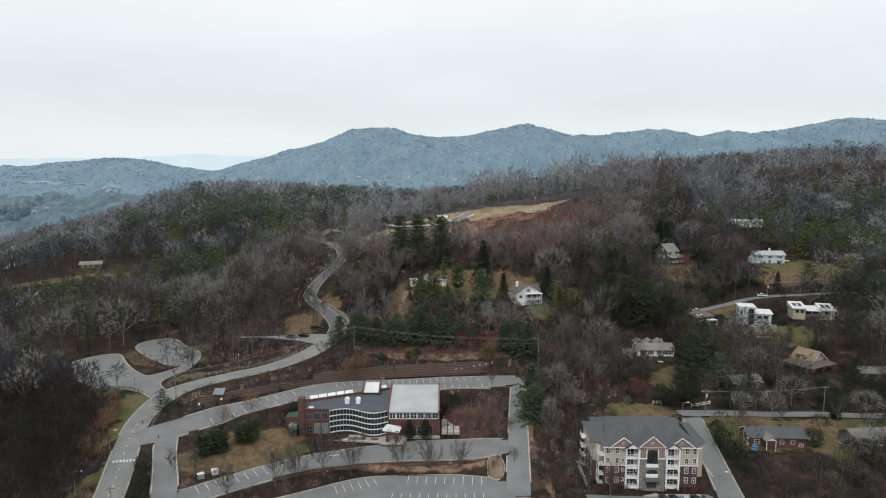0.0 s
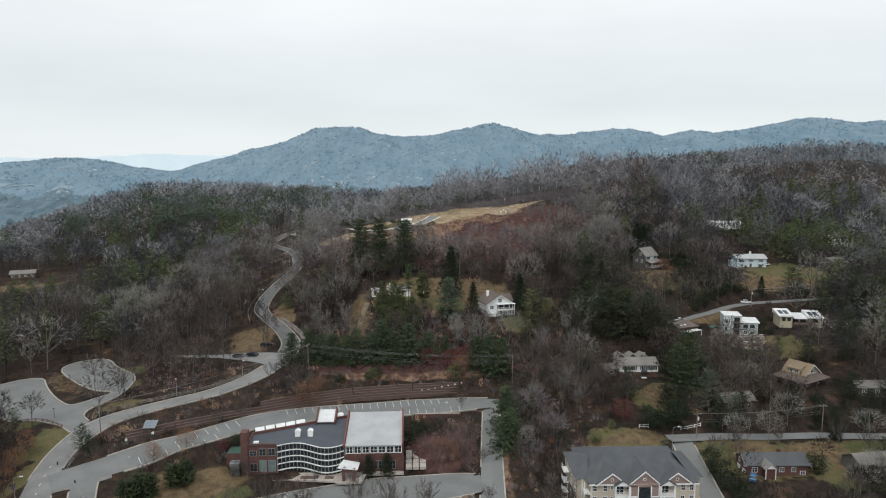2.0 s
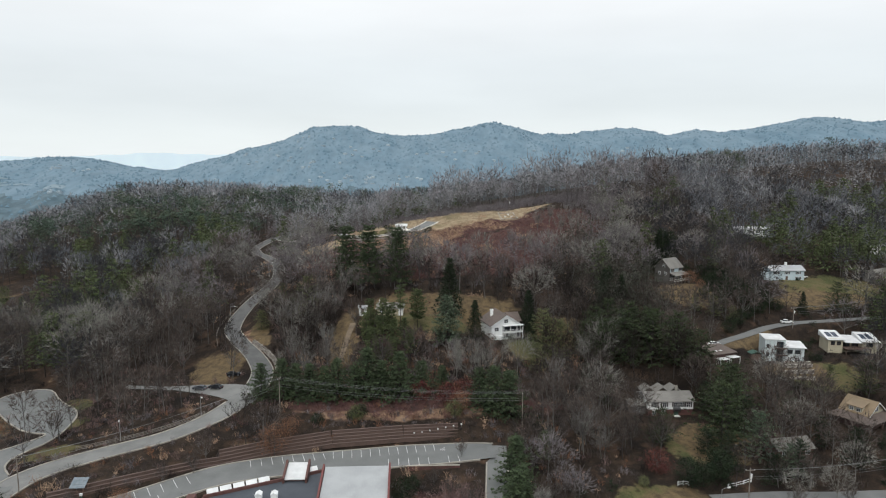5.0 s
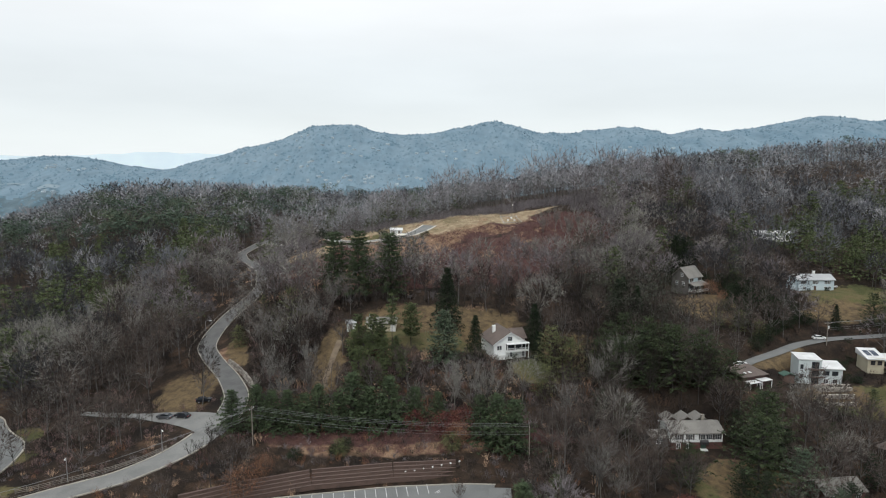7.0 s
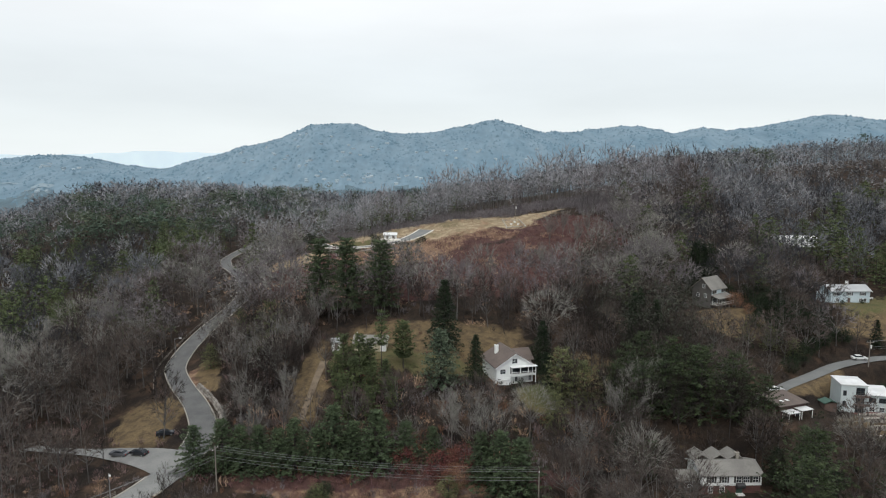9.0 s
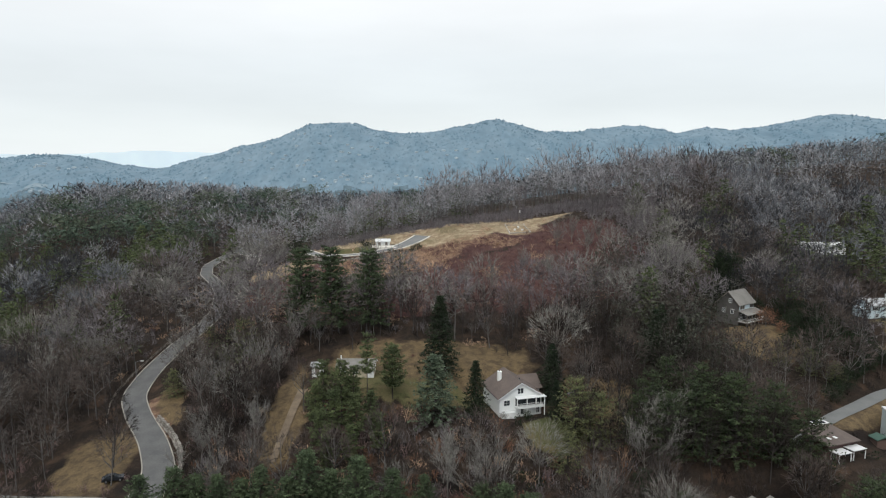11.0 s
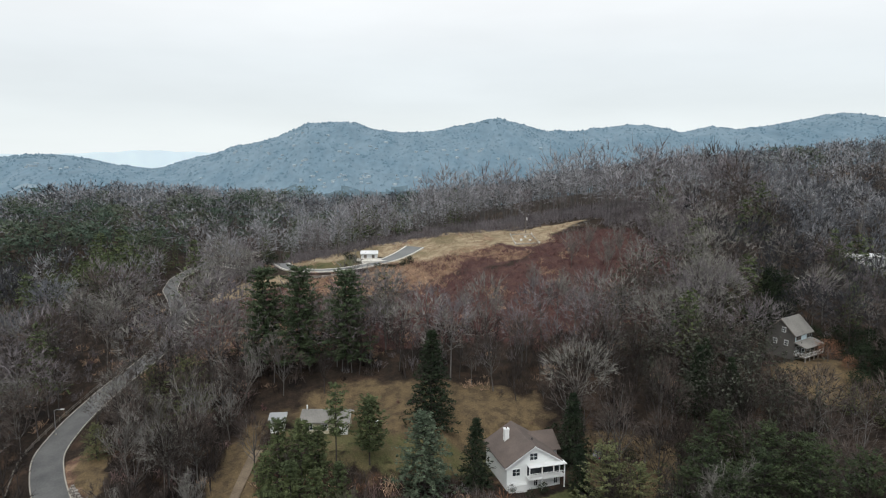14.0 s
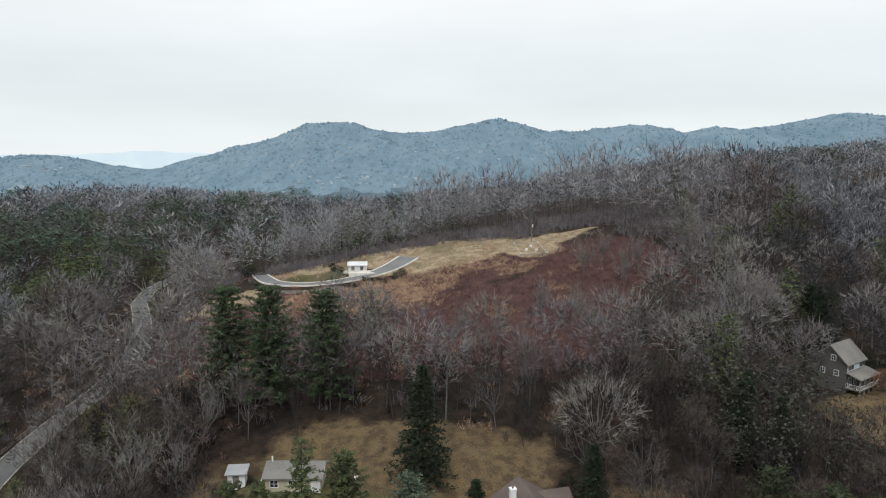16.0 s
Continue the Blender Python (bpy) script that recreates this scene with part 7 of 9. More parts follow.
def white_house():
    h = thing("white_gable_house", "white gable-fronted house with a brown roof and balcony", "house", pose(37.2, 303.0, 16.9, 0, 0, 13))
    part("wall", gable_walls(11.2, 12.0, 4.9, 3.5, "y"), WHITE_SIDING, h)
    gable_roof(h, 11.2, 12.0, 4.9, 3.5, "y", BROWN_ROOF, 0.6, trim=WHITE_TRIM)
    # cross gable towards the back
    part("cross_wing", Shape().prism([(-0.5, -1), (6.5, -1), (6.5, 4.9), (3.0, 7.0), (-0.5, 4.9)], 0, 7.4, "x"), WHITE_SIDING, h)
    for side in (-1, 1):
        part("cross_roof", Shape().prism([(3.0, 7.2), (3.0 + side * 4.2, 4.6), (3.0 + side * 4.2, 4.8), (3.0, 7.4)], 0, 8.0, "x"), BROWN_ROOF, h)
    window(h, -0.1, -6.02, 5.6, 1.5, 1.3, rim=0.12)
    window(h, -3.7, -6.02, 2.8, 1.5, 1.3, rim=0.12)
    # balcony with posts; its recess is drawn as a flat dark glass panel
    part("balcony_recess", Shape().box(-1.4, 5.3, -6.05, -5.9, 2.5, 4.7), GLASS, h)
    b = part("balcony", Shape().box(-1.6, 5.9, -7.6, -6.0, 2.2, 2.45), WHITE_TRIM, h, "white balcony over the entrance")
    railing(b, (-1.6, -7.55), (5.9, -7.55), 2.45, WHITE_TRIM, 1.0, 0.22)
    part("balcony_roof", Shape().box(-1.6, 6.2, -7.8, -6.0, 4.75, 4.9), WHITE_TRIM, h)
    for x in (-1.5, 1.1, 3.5, 5.8):
        part("balcony_post", Shape().box(x - 0.1, x + 0.1, -7.6, -7.4, 0 if x in (1.1, 5.8) else 2.4, 4.8), WHITE_TRIM, h)
    part("door", Shape().box(1.6, 3.5, -6.12, -6.0, 0.0, 2.1), WHITE_TRIM, h, "white double door")
    for x in (0.4, 4.6):
        window(h, x, -6.02, 0.3, 0.7, 1.5)
    part("deck_skirt", Shape().box(-5.4, -1.7, -6.9, -6.0, -1.2, 1.2), WHITE_SIDING, h)
    railing(h, (-5.4, -6.95), (-1.7, -6.95), 1.0, WHITE_TRIM, 0.9, 0.25)
    chimney(h, -2.8, 1.8, 6.0, 9.0, WHITE_SIDING, 0.95)
    part("vent_pipe", Shape().tube((1.2, -2.0, 7.2), (1.2, -2.0, 8.3), 0.16, 0.16, 8), BLACK_STEEL, h)


def yard_house():
    h = thing("beige_cottage", "low beige cottage with a pale grey roof behind pines", "house", pose(-3.4, 314.0, 22.6, 0, 0, -3))
    part("wall", gable_walls(9.6, 6.4, 2.7, 1.4), CREAM_SIDING, h)
    gable_roof(h, 9.6, 6.4, 2.7, 1.4, "x", GREY_ROOF, 0.5, trim=WHITE_TRIM)
    for x in (-3.2, 0.0):
        window(h, x, -3.22, 1.0, 1.3, 1.2)
    part("end_wall", Shape().box(3.2, 4.9, -3.3, -3.2, 0, 2.6), WHITE_TRIM, h)
    part("vent_pipe", Shape().tube((-4.2, 0, 3.6), (-4.2, 0, 5.2), 0.16, 0.16, 8), WHITE_TRIM, h)
    s = thing("yard_shed", "small white shed with a flat green-grey roof", "shed", pose(-14.0, 314.6, ground_z(-14, 314.6), 0, 0, 4))
    part("wall", Shape().box(-1.5, 1.5, -1.3, 1.3, -0.6, 2.5), WHITE_SIDING, s)
    part("roof", Shape().add([(-1.9, -1.8, 2.5), (1.9, -1.8, 2.5), (1.9, 1.7, 2.9), (-1.9, 1.7, 2.9), (-1.9, -1.8, 2.35), (1.9, -1.8, 2.35), (1.9, 1.7, 2.4), (-1.9, 1.7, 2.4)], [(0, 1, 2, 3), (7, 6, 5, 4), (0, 4, 5, 1), (1, 5, 6, 2), (2, 6, 7, 3), (3, 7, 4, 0)]), METAL_ROOF, s)
    part("door", Shape().box(-0.6, 0.5, -1.38, -1.3, 0, 2.0), GREY_TIMBER, s)
    t = thing("propane_tank", "small white propane tank on the grass", "tank", pose(7.2, 315.0, ground_z(7.2, 315.0)))
    part("vessel", Shape().tube((0, -0.7, 0.6), (0, 0.7, 0.6), 0.38, 0.38, 12).tube((0, 0.7, 0.6), (0, 0.9, 0.6), 0.38, 0.15, 12).tube((0, -0.9, 0.6), (0, -0.7, 0.6), 0.15, 0.38, 12), WHITE_TRIM, t)
    for y in (-0.5, 0.5):
        part("foot", Shape().box(-0.25, 0.25, y - 0.06, y + 0.06, -0.1, 0.3), CONCRETE, t)


def hilltop_pavilion():
    h = thing("hilltop_building", "small white utility building with a pale roof on the hilltop", "building", pose(-0.4, 414.5, 44.9, 0, 0, 2))
    part("wall", Shape().box(-2.9, 2.9, -2.0, 2.4, -1.5, 1.9), WHITE_SIDING, h)
    part("roof", Shape().prism([(-2.6, 1.9), (0.2, 2.75), (2.9, 1.9), (2.9, 2.1), (0.2, 2.95), (-2.6, 2.1)], -3.2, 3.2, "x"), WHITE_ROOF, h, "white metal roof")
    for x in (-1.9, 0.9):
        part("door", Shape().box(x, x + 1.0, -2.08, -2.0, 0, 1.7), GREY_TIMBER, h)
    part("screen_wall", Shape().box(-4.4, 4.2, -3.2, -2.9, -1.5, 0.5), WHITE_KERB, h, "low pale screen wall")
    part("apron", Shape().box(-2.5, 7.0, -6.6, -3.2, -1.2, 0.16), WHITE_KERB, h)


def far_house(name, label, m, w, d, z, rise, wall, roof, wins):
    h = thing(name, label, "house", m)
    part("wall", gable_walls(w, d, z, rise), wall, h)
    gable_roof(h, w, d, z, rise, "x", roof, 0.5)
    for i in range(wins):
        window(h, -w / 2 + w * (i + 0.5) / wins, -d / 2 - 0.02, z * 0.4, 1.2, 1.2)
    return h


brick_house(), white_brick_house(), craftsman_house(), cube_house(), cream_house(), red_cabin(), blue_house(), grey_house(), white_house(), yard_house(), hilltop_pavilion()
far_house("dark_lodge", "dark low house with a grey roof in the western woods", pose(-231, 436, 11.4, 0, 0, 20), 13, 8, 3.0, 1.6, DARK_TIMBER, GREY_ROOF, 4)
for x, y, turn, w, d, z, rise, wall, roof, wins, name, label in [
    (110, 238, 8, 11, 7, 3.0, 1.8, RED_BRICK, GREY_ROOF, 3, "cottage", "brick cottage with a grey roof behind bare trees"),
    (163, 245, -6, 13, 7, 2.8, 1.4, GREY_SIDING, GREY_ROOF, 3, "bungalow", "low grey bungalow with a grey shingle roof"),
    (134, 203, 6, 13, 8, 3.4, 2.0, GREY_SIDING, GREY_ROOF, 4, "grey_cottage", "faded grey cottage half hidden by trees"),
    (193, 425, -4, 18, 8, 3.0, 0.8, WHITE_SIDING, WHITE_ROOF, 4, "long_white_house", "long low house with a bright white roof among trees"),
    (216, 352, 30, 12, 8, 3.2, 2.2, GREY_SIDING, GREY_ROOF, 3, "wood_cabin", "brown-grey cabin at the wood's edge"),
    (252, 402, -10, 11, 8, 5.2, 2.0, WHITE_SIDING, GREY_ROOF, 3, "white_cottage", "white two-storey cottage among bare trees"),
    (300, 520, 8, 22, 9, 4.0, 1.6, GREY_SIDING, GREY_ROOF, 5, "ridge_house", "long grey house on the wooded ridge"),
    (-360, 560, 20, 18, 10, 5.5, 3.0, WHITE_SIDING, GREY_ROOF, 4, "valley_farmhouse", "white farmhouse in the western valley"),
]:
    far_house(name, label, pose(x, y, ground_z(x, y), 0, 0, turn), w, d, z, rise, wall, roof, wins)

# ---- car park lines ----
LINE_MESH = Shape().box(-0.06, 0.06, -2.4, 2.4, 0, 0.02).mesh("parking_line", PAINT_LINE)


def top_of(name, x, y):
    q = COURSE[name]
    i = int(np.argmin(np.hypot(q[:, 0] - x, q[:, 1] - y)))
    return float(q[i, 3]) + 0.16 + 0.012 * [s[0] for s in STRIPS].index(name)


def stalls(name, a, b, n, turn):
    """n parking lines from a to b on a car park, each turned."""
    lot = bpy.data.objects[name]
    for i in range(n):
        x, y = a[0] + (b[0] - a[0]) * i / (n - 1), a[1] + (b[1] - a[1]) * i / (n - 1)
        ob = new("parking_line", LINE_MESH)
        ob.parent = lot
        ob.matrix_basis = pose(x, y, top_of(name, x, y), 0, 0, turn)


stalls("west_drive", (-38.6, 234.4), (-20, 240.6), 8, 16)
stalls("west_drive", (-17.5, 241.0), (10.5, 244.4), 12, 6)
stalls("west_drive", (-2, 235.4), (17, 235.6), 8, 3)
stalls("west_drive", (-79, 210.6), (-52, 225.6), 11, 30)
stalls("west_drive", (-74, 206.0), (-56, 217.0), 7, 30)
stalls("front_car_park", (-68.3, 176.2), (-42.6, 191.6), 12, 33)
stalls("lower_car_park", (-30, 177.8), (-19.5, 182.0), 6, 20)
stalls("lower_car_park", (-10, 183.2), (11, 181.2), 9, -3)
stalls("lower_car_park", (-14, 172.4), (11, 171.4), 11, -3)
for hx, hy, n in ((-33.4, 195.6, 6), (-28.6, 196.6, 6), (13.6, 243.6, 4)):
    lot_name = "front_car_park" if hy < 220 else "west_drive"
    for i in range(n):
        ob = new("hatch_line", LINE_MESH)
        ob.parent = bpy.data.objects[lot_name]
        ob.matrix_basis = pose(hx + i * 0.62, hy, top_of(lot_name, hx, hy), 0, 0, -38)
for i in range(7):  # crossing on the access road
    ob = new("crossing_bar", Shape().box(-0.22, 0.22, -1.1, 1.1, 0, 0.02).mesh("crossing_bar", PAINT_LINE))
    ob.parent = bpy.data.objects["access_road"]
    ob.matrix_basis = pose(-96.5 + i * 0.95, 187.0 + 0.1 * i, top_of("access_road", -94, 187), 0, 0, 14)
for i in range(16):  # worn centre line
    q = COURSE["access_road"][14 + i * 2]
    ob = new("centre_line", Shape().box(-0.07, 0.07, -1.2, 1.2, 0, 0.02).mesh("centre_line", PAINT_LINE)) if i == 0 else new("centre_line", ob.data)
    ob.parent = bpy.data.objects["access_road"]
    nxt = COURSE["access_road"][15 + i * 2]
    ob.matrix_basis = pose(q[0], q[1], q[3] + 0.16, 0, 0, math.degrees(math.atan2(nxt[1] - q[1], nxt[0] - q[0])) - 90)

# ---- forecourt paving ----
court = thing("forecourt", "pale paved forecourt with planting beds before the glass front", "paving", pose(0, 0, -6.75))
part("paving", Shape().prism([(-37, 202.0), (-30, 202.0), (-20, 200.6), (-18.5, 199.4), (-12.5, 199.6), (-11.5, 204.2), (-1, 204.4), (-1, 206), (-36.5, 206.4)], -0.4, 0.1, "z"), FLAGSTONE, court)
for x0, x1, y0, y1 in ((-35.5, -31.5, 202.8, 204.6), (-29.6, -24.6, 202.4, 204.0), (-22.8, -20.4, 202.0, 203.4)):
    part("planting_bed", Shape().box(x0, x1, y0, y1, -0.2, 0.22), DARK_TIMBER, court, "dark mulched planting bed")
patio = thing("side_patio", "pale paved patio with square planting pockets", "paving", pose(0, 0, ground_z(3, 212) + 0.1))
for i in range(3):
    for j in range(4):
        part("slab", Shape().box(-0.4 + i * 2.0, 1.3 + i * 2.0, 205.6 + j * 3.0, 208.2 + j * 3.0, -0.6, 0.12), FLAGSTONE, patio)

LOG_TIMBER = material("brown_log_timber", (0.105, 0.072, 0.06), (0.08, 0.055, 0.047), 2.0, 0.9, fine=0.2)

# ---- retaining walls ----


def tiers(name, label, points, tall, rows, back, mat, cap):
    """A stepped wall of long courses along a line, each course set back from the one below."""
    wall = thing(name, label, "retaining wall", pose(0, 0, 0), kind="structure")
    p = np.array(points, float)
    for k in range(rows):
        s, c = Shape(), Shape()
        for i in range(len(p) - 1):
            a, b = Vector(p[i][:2]), Vector(p[i + 1][:2])
            n = Vector((-(b - a).y, (b - a).x)).normalized()
            za, zb = p[i][2] + tall * k, p[i + 1][2] + tall * k
            o0, o1 = n * back * k, n * (back * k + 0.5)
            f = [(0, 1, 2, 3), (7, 6, 5, 4), (0, 4, 5, 1), (1, 5, 6, 2), (2, 6, 7, 3), (3, 7, 4, 0)]
            s.add([(*(a + o0), za - 0.5), (*(b + o0), zb - 0.5), (*(b + o1), zb - 0.5), (*(a + o1), za - 0.5), (*(a + o0), za + tall), (*(b + o0), zb + tall), (*(b + o1), zb + tall), (*(a + o1), za + tall)], f)
            o2 = n * (back * k - 0.06)
            c.add([(*(a + o2), za + tall), (*(b + o2), zb + tall), (*(b + o1), zb + tall), (*(a + o1), za + tall), (*(a + o2), za + tall + 0.12), (*(b + o2), zb + tall + 0.12), (*(b + o1), zb + tall + 0.12), (*(a + o1), za + tall + 0.12)], f)
        course = part("course", s, mat, wall)
        part("coping", c, cap, course)
    return wall


tiers("timber_retaining_wall", "stepped dark timber retaining wall above the car park", [(-46, 233.6, 0.1), (-34, 239.4, 0.1), (-18, 245.0, 0.1), (2, 248.0, 0.1), (18, 248.6, 0.2)], 0.66, 5, 0.7, DARK_TIMBER, LOG_TIMBER)
tiers("timber_bank_wall", "low dark timber wall stepping along the bank", [(-82, 216.5, -0.4), (-66, 224.5, 0.0), (-52, 231.5, 0.1), (-46, 233.6, 0.1)], 0.6, 3, 0.9, DARK_TIMBER, LOG_TIMBER)
tiers("lower_timber_wall", "low dark timber wall below the front car park", [(-48, 179.6, -9.9), (-38, 184.2, -9.5), (-24, 187.0, -9.1), (-8, 188.2, -9.0), (12.4, 188.6, -8.8)], 0.7, 2, 0.35, DARK_TIMBER, LOG_TIMBER)
tiers("brick_garden_wall", "low reddish brick wall beside the car park", [(3, 231.6, -1.3), (17, 231.4, -1.3)], 1.3, 1, 0, RED_BRICK, CONCRETE)

tiers("concrete_side_wall", "low pale concrete wall beside the apartment block", [(78.2, 184.5, -11.3), (77.6, 190, -10.3), (77.2, 195.5, -9.2)][::-1], 1.0, 1, 0, FLAGSTONE, CONCRETE)
tiers("concrete_path_wall", "low pale concrete wall along the side path", [(41.2, 181, -11.2), (40.4, 190.5, -9.2)], 0.9, 1, 0, FLAGSTONE, CONCRETE)

STONES = []
rng = np.random.default_rng(8)
for i in range(6):
    s = Shape().box(-0.5, 0.5, -0.35, 0.35, -0.3, 0.3)
    s.v = [(x * rng.uniform(0.65, 1.15), y * rng.uniform(0.65, 1.15), z * rng.uniform(0.65, 1.15)) for x, y, z in s.v]
    STONES.append(s.mesh("stone", (FIELD_STONE, PALE_STONE)[i % 2]))


def stone_wall(name, label, points, rows, lean=0.25, down=0.0):
    wall = thing(name, label, "stone wall", pose(0, 0, 0), kind="structure")
    q = resample([(x, y, 1) for x, y in points], 1.02)
    for k in range(rows):
        for i in range(len(q) - 1):
            a, b = q[i], q[i + 1]
            n = Vector((-(b[1] - a[1]), b[0] - a[0])).normalized()
            x, y = (a[0] + b[0]) / 2 + n.x * lean * k, (a[1] + b[1]) / 2 + n.y * lean * k
            ob = new("stone", STONES[int(rng.integers(6))])
            ob.parent = wall
            ob.matrix_basis = pose(x + rng.normal() * 0.05, y + rng.normal() * 0.05, ground_z(points[0][0], points[0][1]) * 0 + float(level(np.array([(a[0] + b[0]) / 2]), np.array([(a[1] + b[1]) / 2]))[0]) + down + 0.25 + 0.56 * k, rng.normal() * 4, rng.normal() * 4, math.degrees(math.atan2(b[1] - a[1], b[0] - a[0])) + rng.normal() * 5)


stone_wall("roadside_stone_wall", "dry-stacked stone retaining wall on the inside of the bend", [(-40.2, 281), (-43, 290), (-48, 298), (-53.5, 304.5)], 3, -0.2)
stone_wall("hilltop_stone_wall", "pale boulder wall below the hilltop drive", [(-28, 403.5), (-23, 398.4), (-15, 395.6), (-3, 395.4)], 4, 0.4, -1.25)

# ---- fences, lamps, poles and wires ----


def rail_fence(label, points, mat=GREY_TIMBER, rails=3, tall=1.2, step=2.4):
    f = thing("rail_fence", label, "fence", pose(0, 0, 0))
    q = resample([(x, y, 1) for x, y in points], step)
    z = level(q[:, 0], q[:, 1])
    pm = Shape().box(-0.09, 0.09, -0.09, 0.09, -0.4, tall).mesh("post", mat)
    for (x, y, _), h in zip(q, z):
        ob = new("post", pm)
        ob.parent = f
        ob.matrix_basis = pose(x, y, h)
    for k in range(rails):
        part("rail", Shape().cable([Vector((x, y, h + tall * (k + 0.6) / rails)) for (x, y, _), h in zip(q, z)], 0.08, 4), mat, f)


rail_fence("dark timber rail fence at the car park entrance", [(-124, 232.6), (-118.5, 236.2), (-112, 233), (-106, 228.4)], DARK_TIMBER)
rail_fence("dark timber rail fence round the car park", [(-153, 268), (-152, 260), (-145, 249), (-136, 241.5), (-124, 232.6)], DARK_TIMBER)
rail_fence("timber rail fence above the road", [(-88, 243.5), (-76, 248), (-64, 251.5), (-57, 256.5)], GREY_TIMBER)
rail_fence("timber rail fence along the climbing road", [(-66, 304), (-70, 316), (-69, 330), (-66, 344), (-62, 360)], GREY_TIMBER, 2, 0.9)
rail_fence("white rail fence by the junction", [(85.5, 222.2), (90, 223.2), (93, 225)], WHITE_TRIM, 2)
rail_fence("white rail fence beside the drive", [(72, 221.5), (75, 222)], WHITE_TRIM, 2)


def street_lamp(x, y, tall, turn, label="grey steel street lamp with a curved arm", arm=1.6):
    o = thing("street_lamp", label, "street lamp", pose(x, y, ground_z(x, y), 0, 0, turn), "street lamps")
    part("base", Shape().tube((0, 0, -0.3), (0, 0, 0.4), 0.22, 0.2, 8), CONCRETE, o)
    part("pole", Shape().tube((0, 0, 0.2), (0, 0, tall), 0.09, 0.06, 8), STEEL, o)
    part("arm", Shape().tube((0, 0, tall - 0.1), (arm * 0.5, 0, tall + 0.2), 0.05, 0.05, 6).tube((arm * 0.5, 0, tall + 0.2), (arm, 0, tall + 0.22), 0.05, 0.05, 6), STEEL, o)
    part("lamp_head", Shape().box(arm - 0.15, arm + 0.65, -0.17, 0.17, tall + 0.12, tall + 0.32), LAMP_HEAD, o, "pale lamp head")


for x, y, tall, turn in [(-57.5, 255.2, 6.4, -60), (-77.6, 247.3, 6.4, -70), (-100.8, 193.5, 5.6, 10), (-99.5, 171.5, 6.6, 0), (76.9, 176.8, 7.6, 0), (78.6, 211.5, 6.6, 10), (-66.6, 325, 6.0, 0), (-61.0, 372, 6.0, 20)]:
    street_lamp(x, y, tall, turn)
banner = thing("banner", "small purple banner on a lamp post by the road", "banner", pose(-100.8, 193.2, ground_z(-100.8, 193.5)))
part("cloth", Shape().box(-0.35, 0.35, -0.25, -0.19, 2.4, 3.9), material("purple_cloth", (0.10, 0.07, 0.16), None, 1.0, 0.9), banner)
for x, y in ((-122.1, 266.4), (-111.5, 258.8), (-112.4, 236.4), (-128, 233.6), (-143, 246)):
    o = thing("bollard_lamp", "slim dark car park lamp post", "street lamp", pose(x, y, ground_z(x, y)), "car park lamps")
    part("pole", Shape().tube((0, 0, -0.3), (0, 0, 3.2), 0.07, 0.05, 6), BLACK_STEEL, o)
    part("lamp_head", Shape().box(-0.3, 0.3, -0.16, 0.16, 3.2, 3.4), BLACK_STEEL, o)
for i in range(7):
    x, y = 5.0 + i * 2.3, 249.6 + 0.1 * i
    o = thing("white_marker", "small white marker post on the wall", "post", pose(x, y, ground_z(x, y) + 0.6), "marker posts")
    part("stake", Shape().tube((0, 0, -1.0), (0, 0, 0.5), 0.04, 0.04, 6), GREY_TIMBER, o)
    part("cap", Shape().box(-0.2, 0.2, -0.12, 0.12, 0.5, 0.85), WHITE_TRIM, o)


def utility_pole(x, y, tall, turn=0, lamp=False):
    z = ground_z(x, y)
    o = thing("utility_pole", "weathered wooden utility pole with a crossarm", "utility pole", pose(x, y, z, 0, 0, turn), "utility poles")
    part("pole", Shape().tube((0, 0, -1), (0, 0, tall), 0.17, 0.12, 8), GREY_TIMBER, o)
    arm = part("crossarm", Shape().box(-1.2, 1.2, -0.07, 0.07, tall - 0.75, tall - 0.6), GREY_TIMBER, o)
    for k in (-1.1, 0, 1.1):
        part("insulator", Shape().tube((k, 0, tall - 0.6), (k, 0, tall - 0.35), 0.06, 0.05, 6), LAMP_HEAD, arm)
    if lamp:
        part("transformer", Shape().tube((0.35, 0, tall - 2.6), (0.35, 0, tall - 1.6), 0.24, 0.24, 10), LAMP_HEAD, o)
    return [Vector((x + k * math.cos(radians(turn)), y + k * math.sin(radians(turn)), z + tall - 0.35)) for k in (-1.1, 0, 1.1)] + [Vector((x, y, z + tall - 2.2)), Vector((x, y, z + tall - 2.9))]


WIRE = material("wire", (0.15, 0.155, 0.16), None, 1.0, 0.5)


def wires(a, b, sag):
    w = thing("power_line", "grey overhead wires strung between poles", "wires", pose(0, 0, 0))
    for p, q in zip(a, b):
        run = [p.lerp(q, i / 12) - Vector((0, 0, sag * 4 * (i / 12) * (1 - i / 12))) for i in range(13)]
        part("wire", Shape().cable(run, 0.024), WIRE, w)


pole_a, pole_b, pole_c = utility_pole(-35.0, 257.5, 10.6, 75), utility_pole(36.5, 249, 11, 80), utility_pole(-92.2, 223.4, 9.5, 20)
pole_d = utility_pole(-84, 160, 10, 20)
pole_e, pole_f = utility_pole(88.0, 216.5, 8.6, 0, True), utility_pole(152, 309.5, 8.2, 0, True)
pole_g, pole_h = utility_pole(58.5, 428.5, 7.6, 0, True), utility_pole(132, 223.6, 9, 0)
wires(pole_a, pole_b, 1.6)
wires(pole_c, pole_a, 1.8)
wires(pole_d, pole_c, 1.4)
wires(pole_e, pole_h, 1.0)
pole_i = utility_pole(212, 318, 9, 0)
wires(pole_f, pole_i, 1.2)

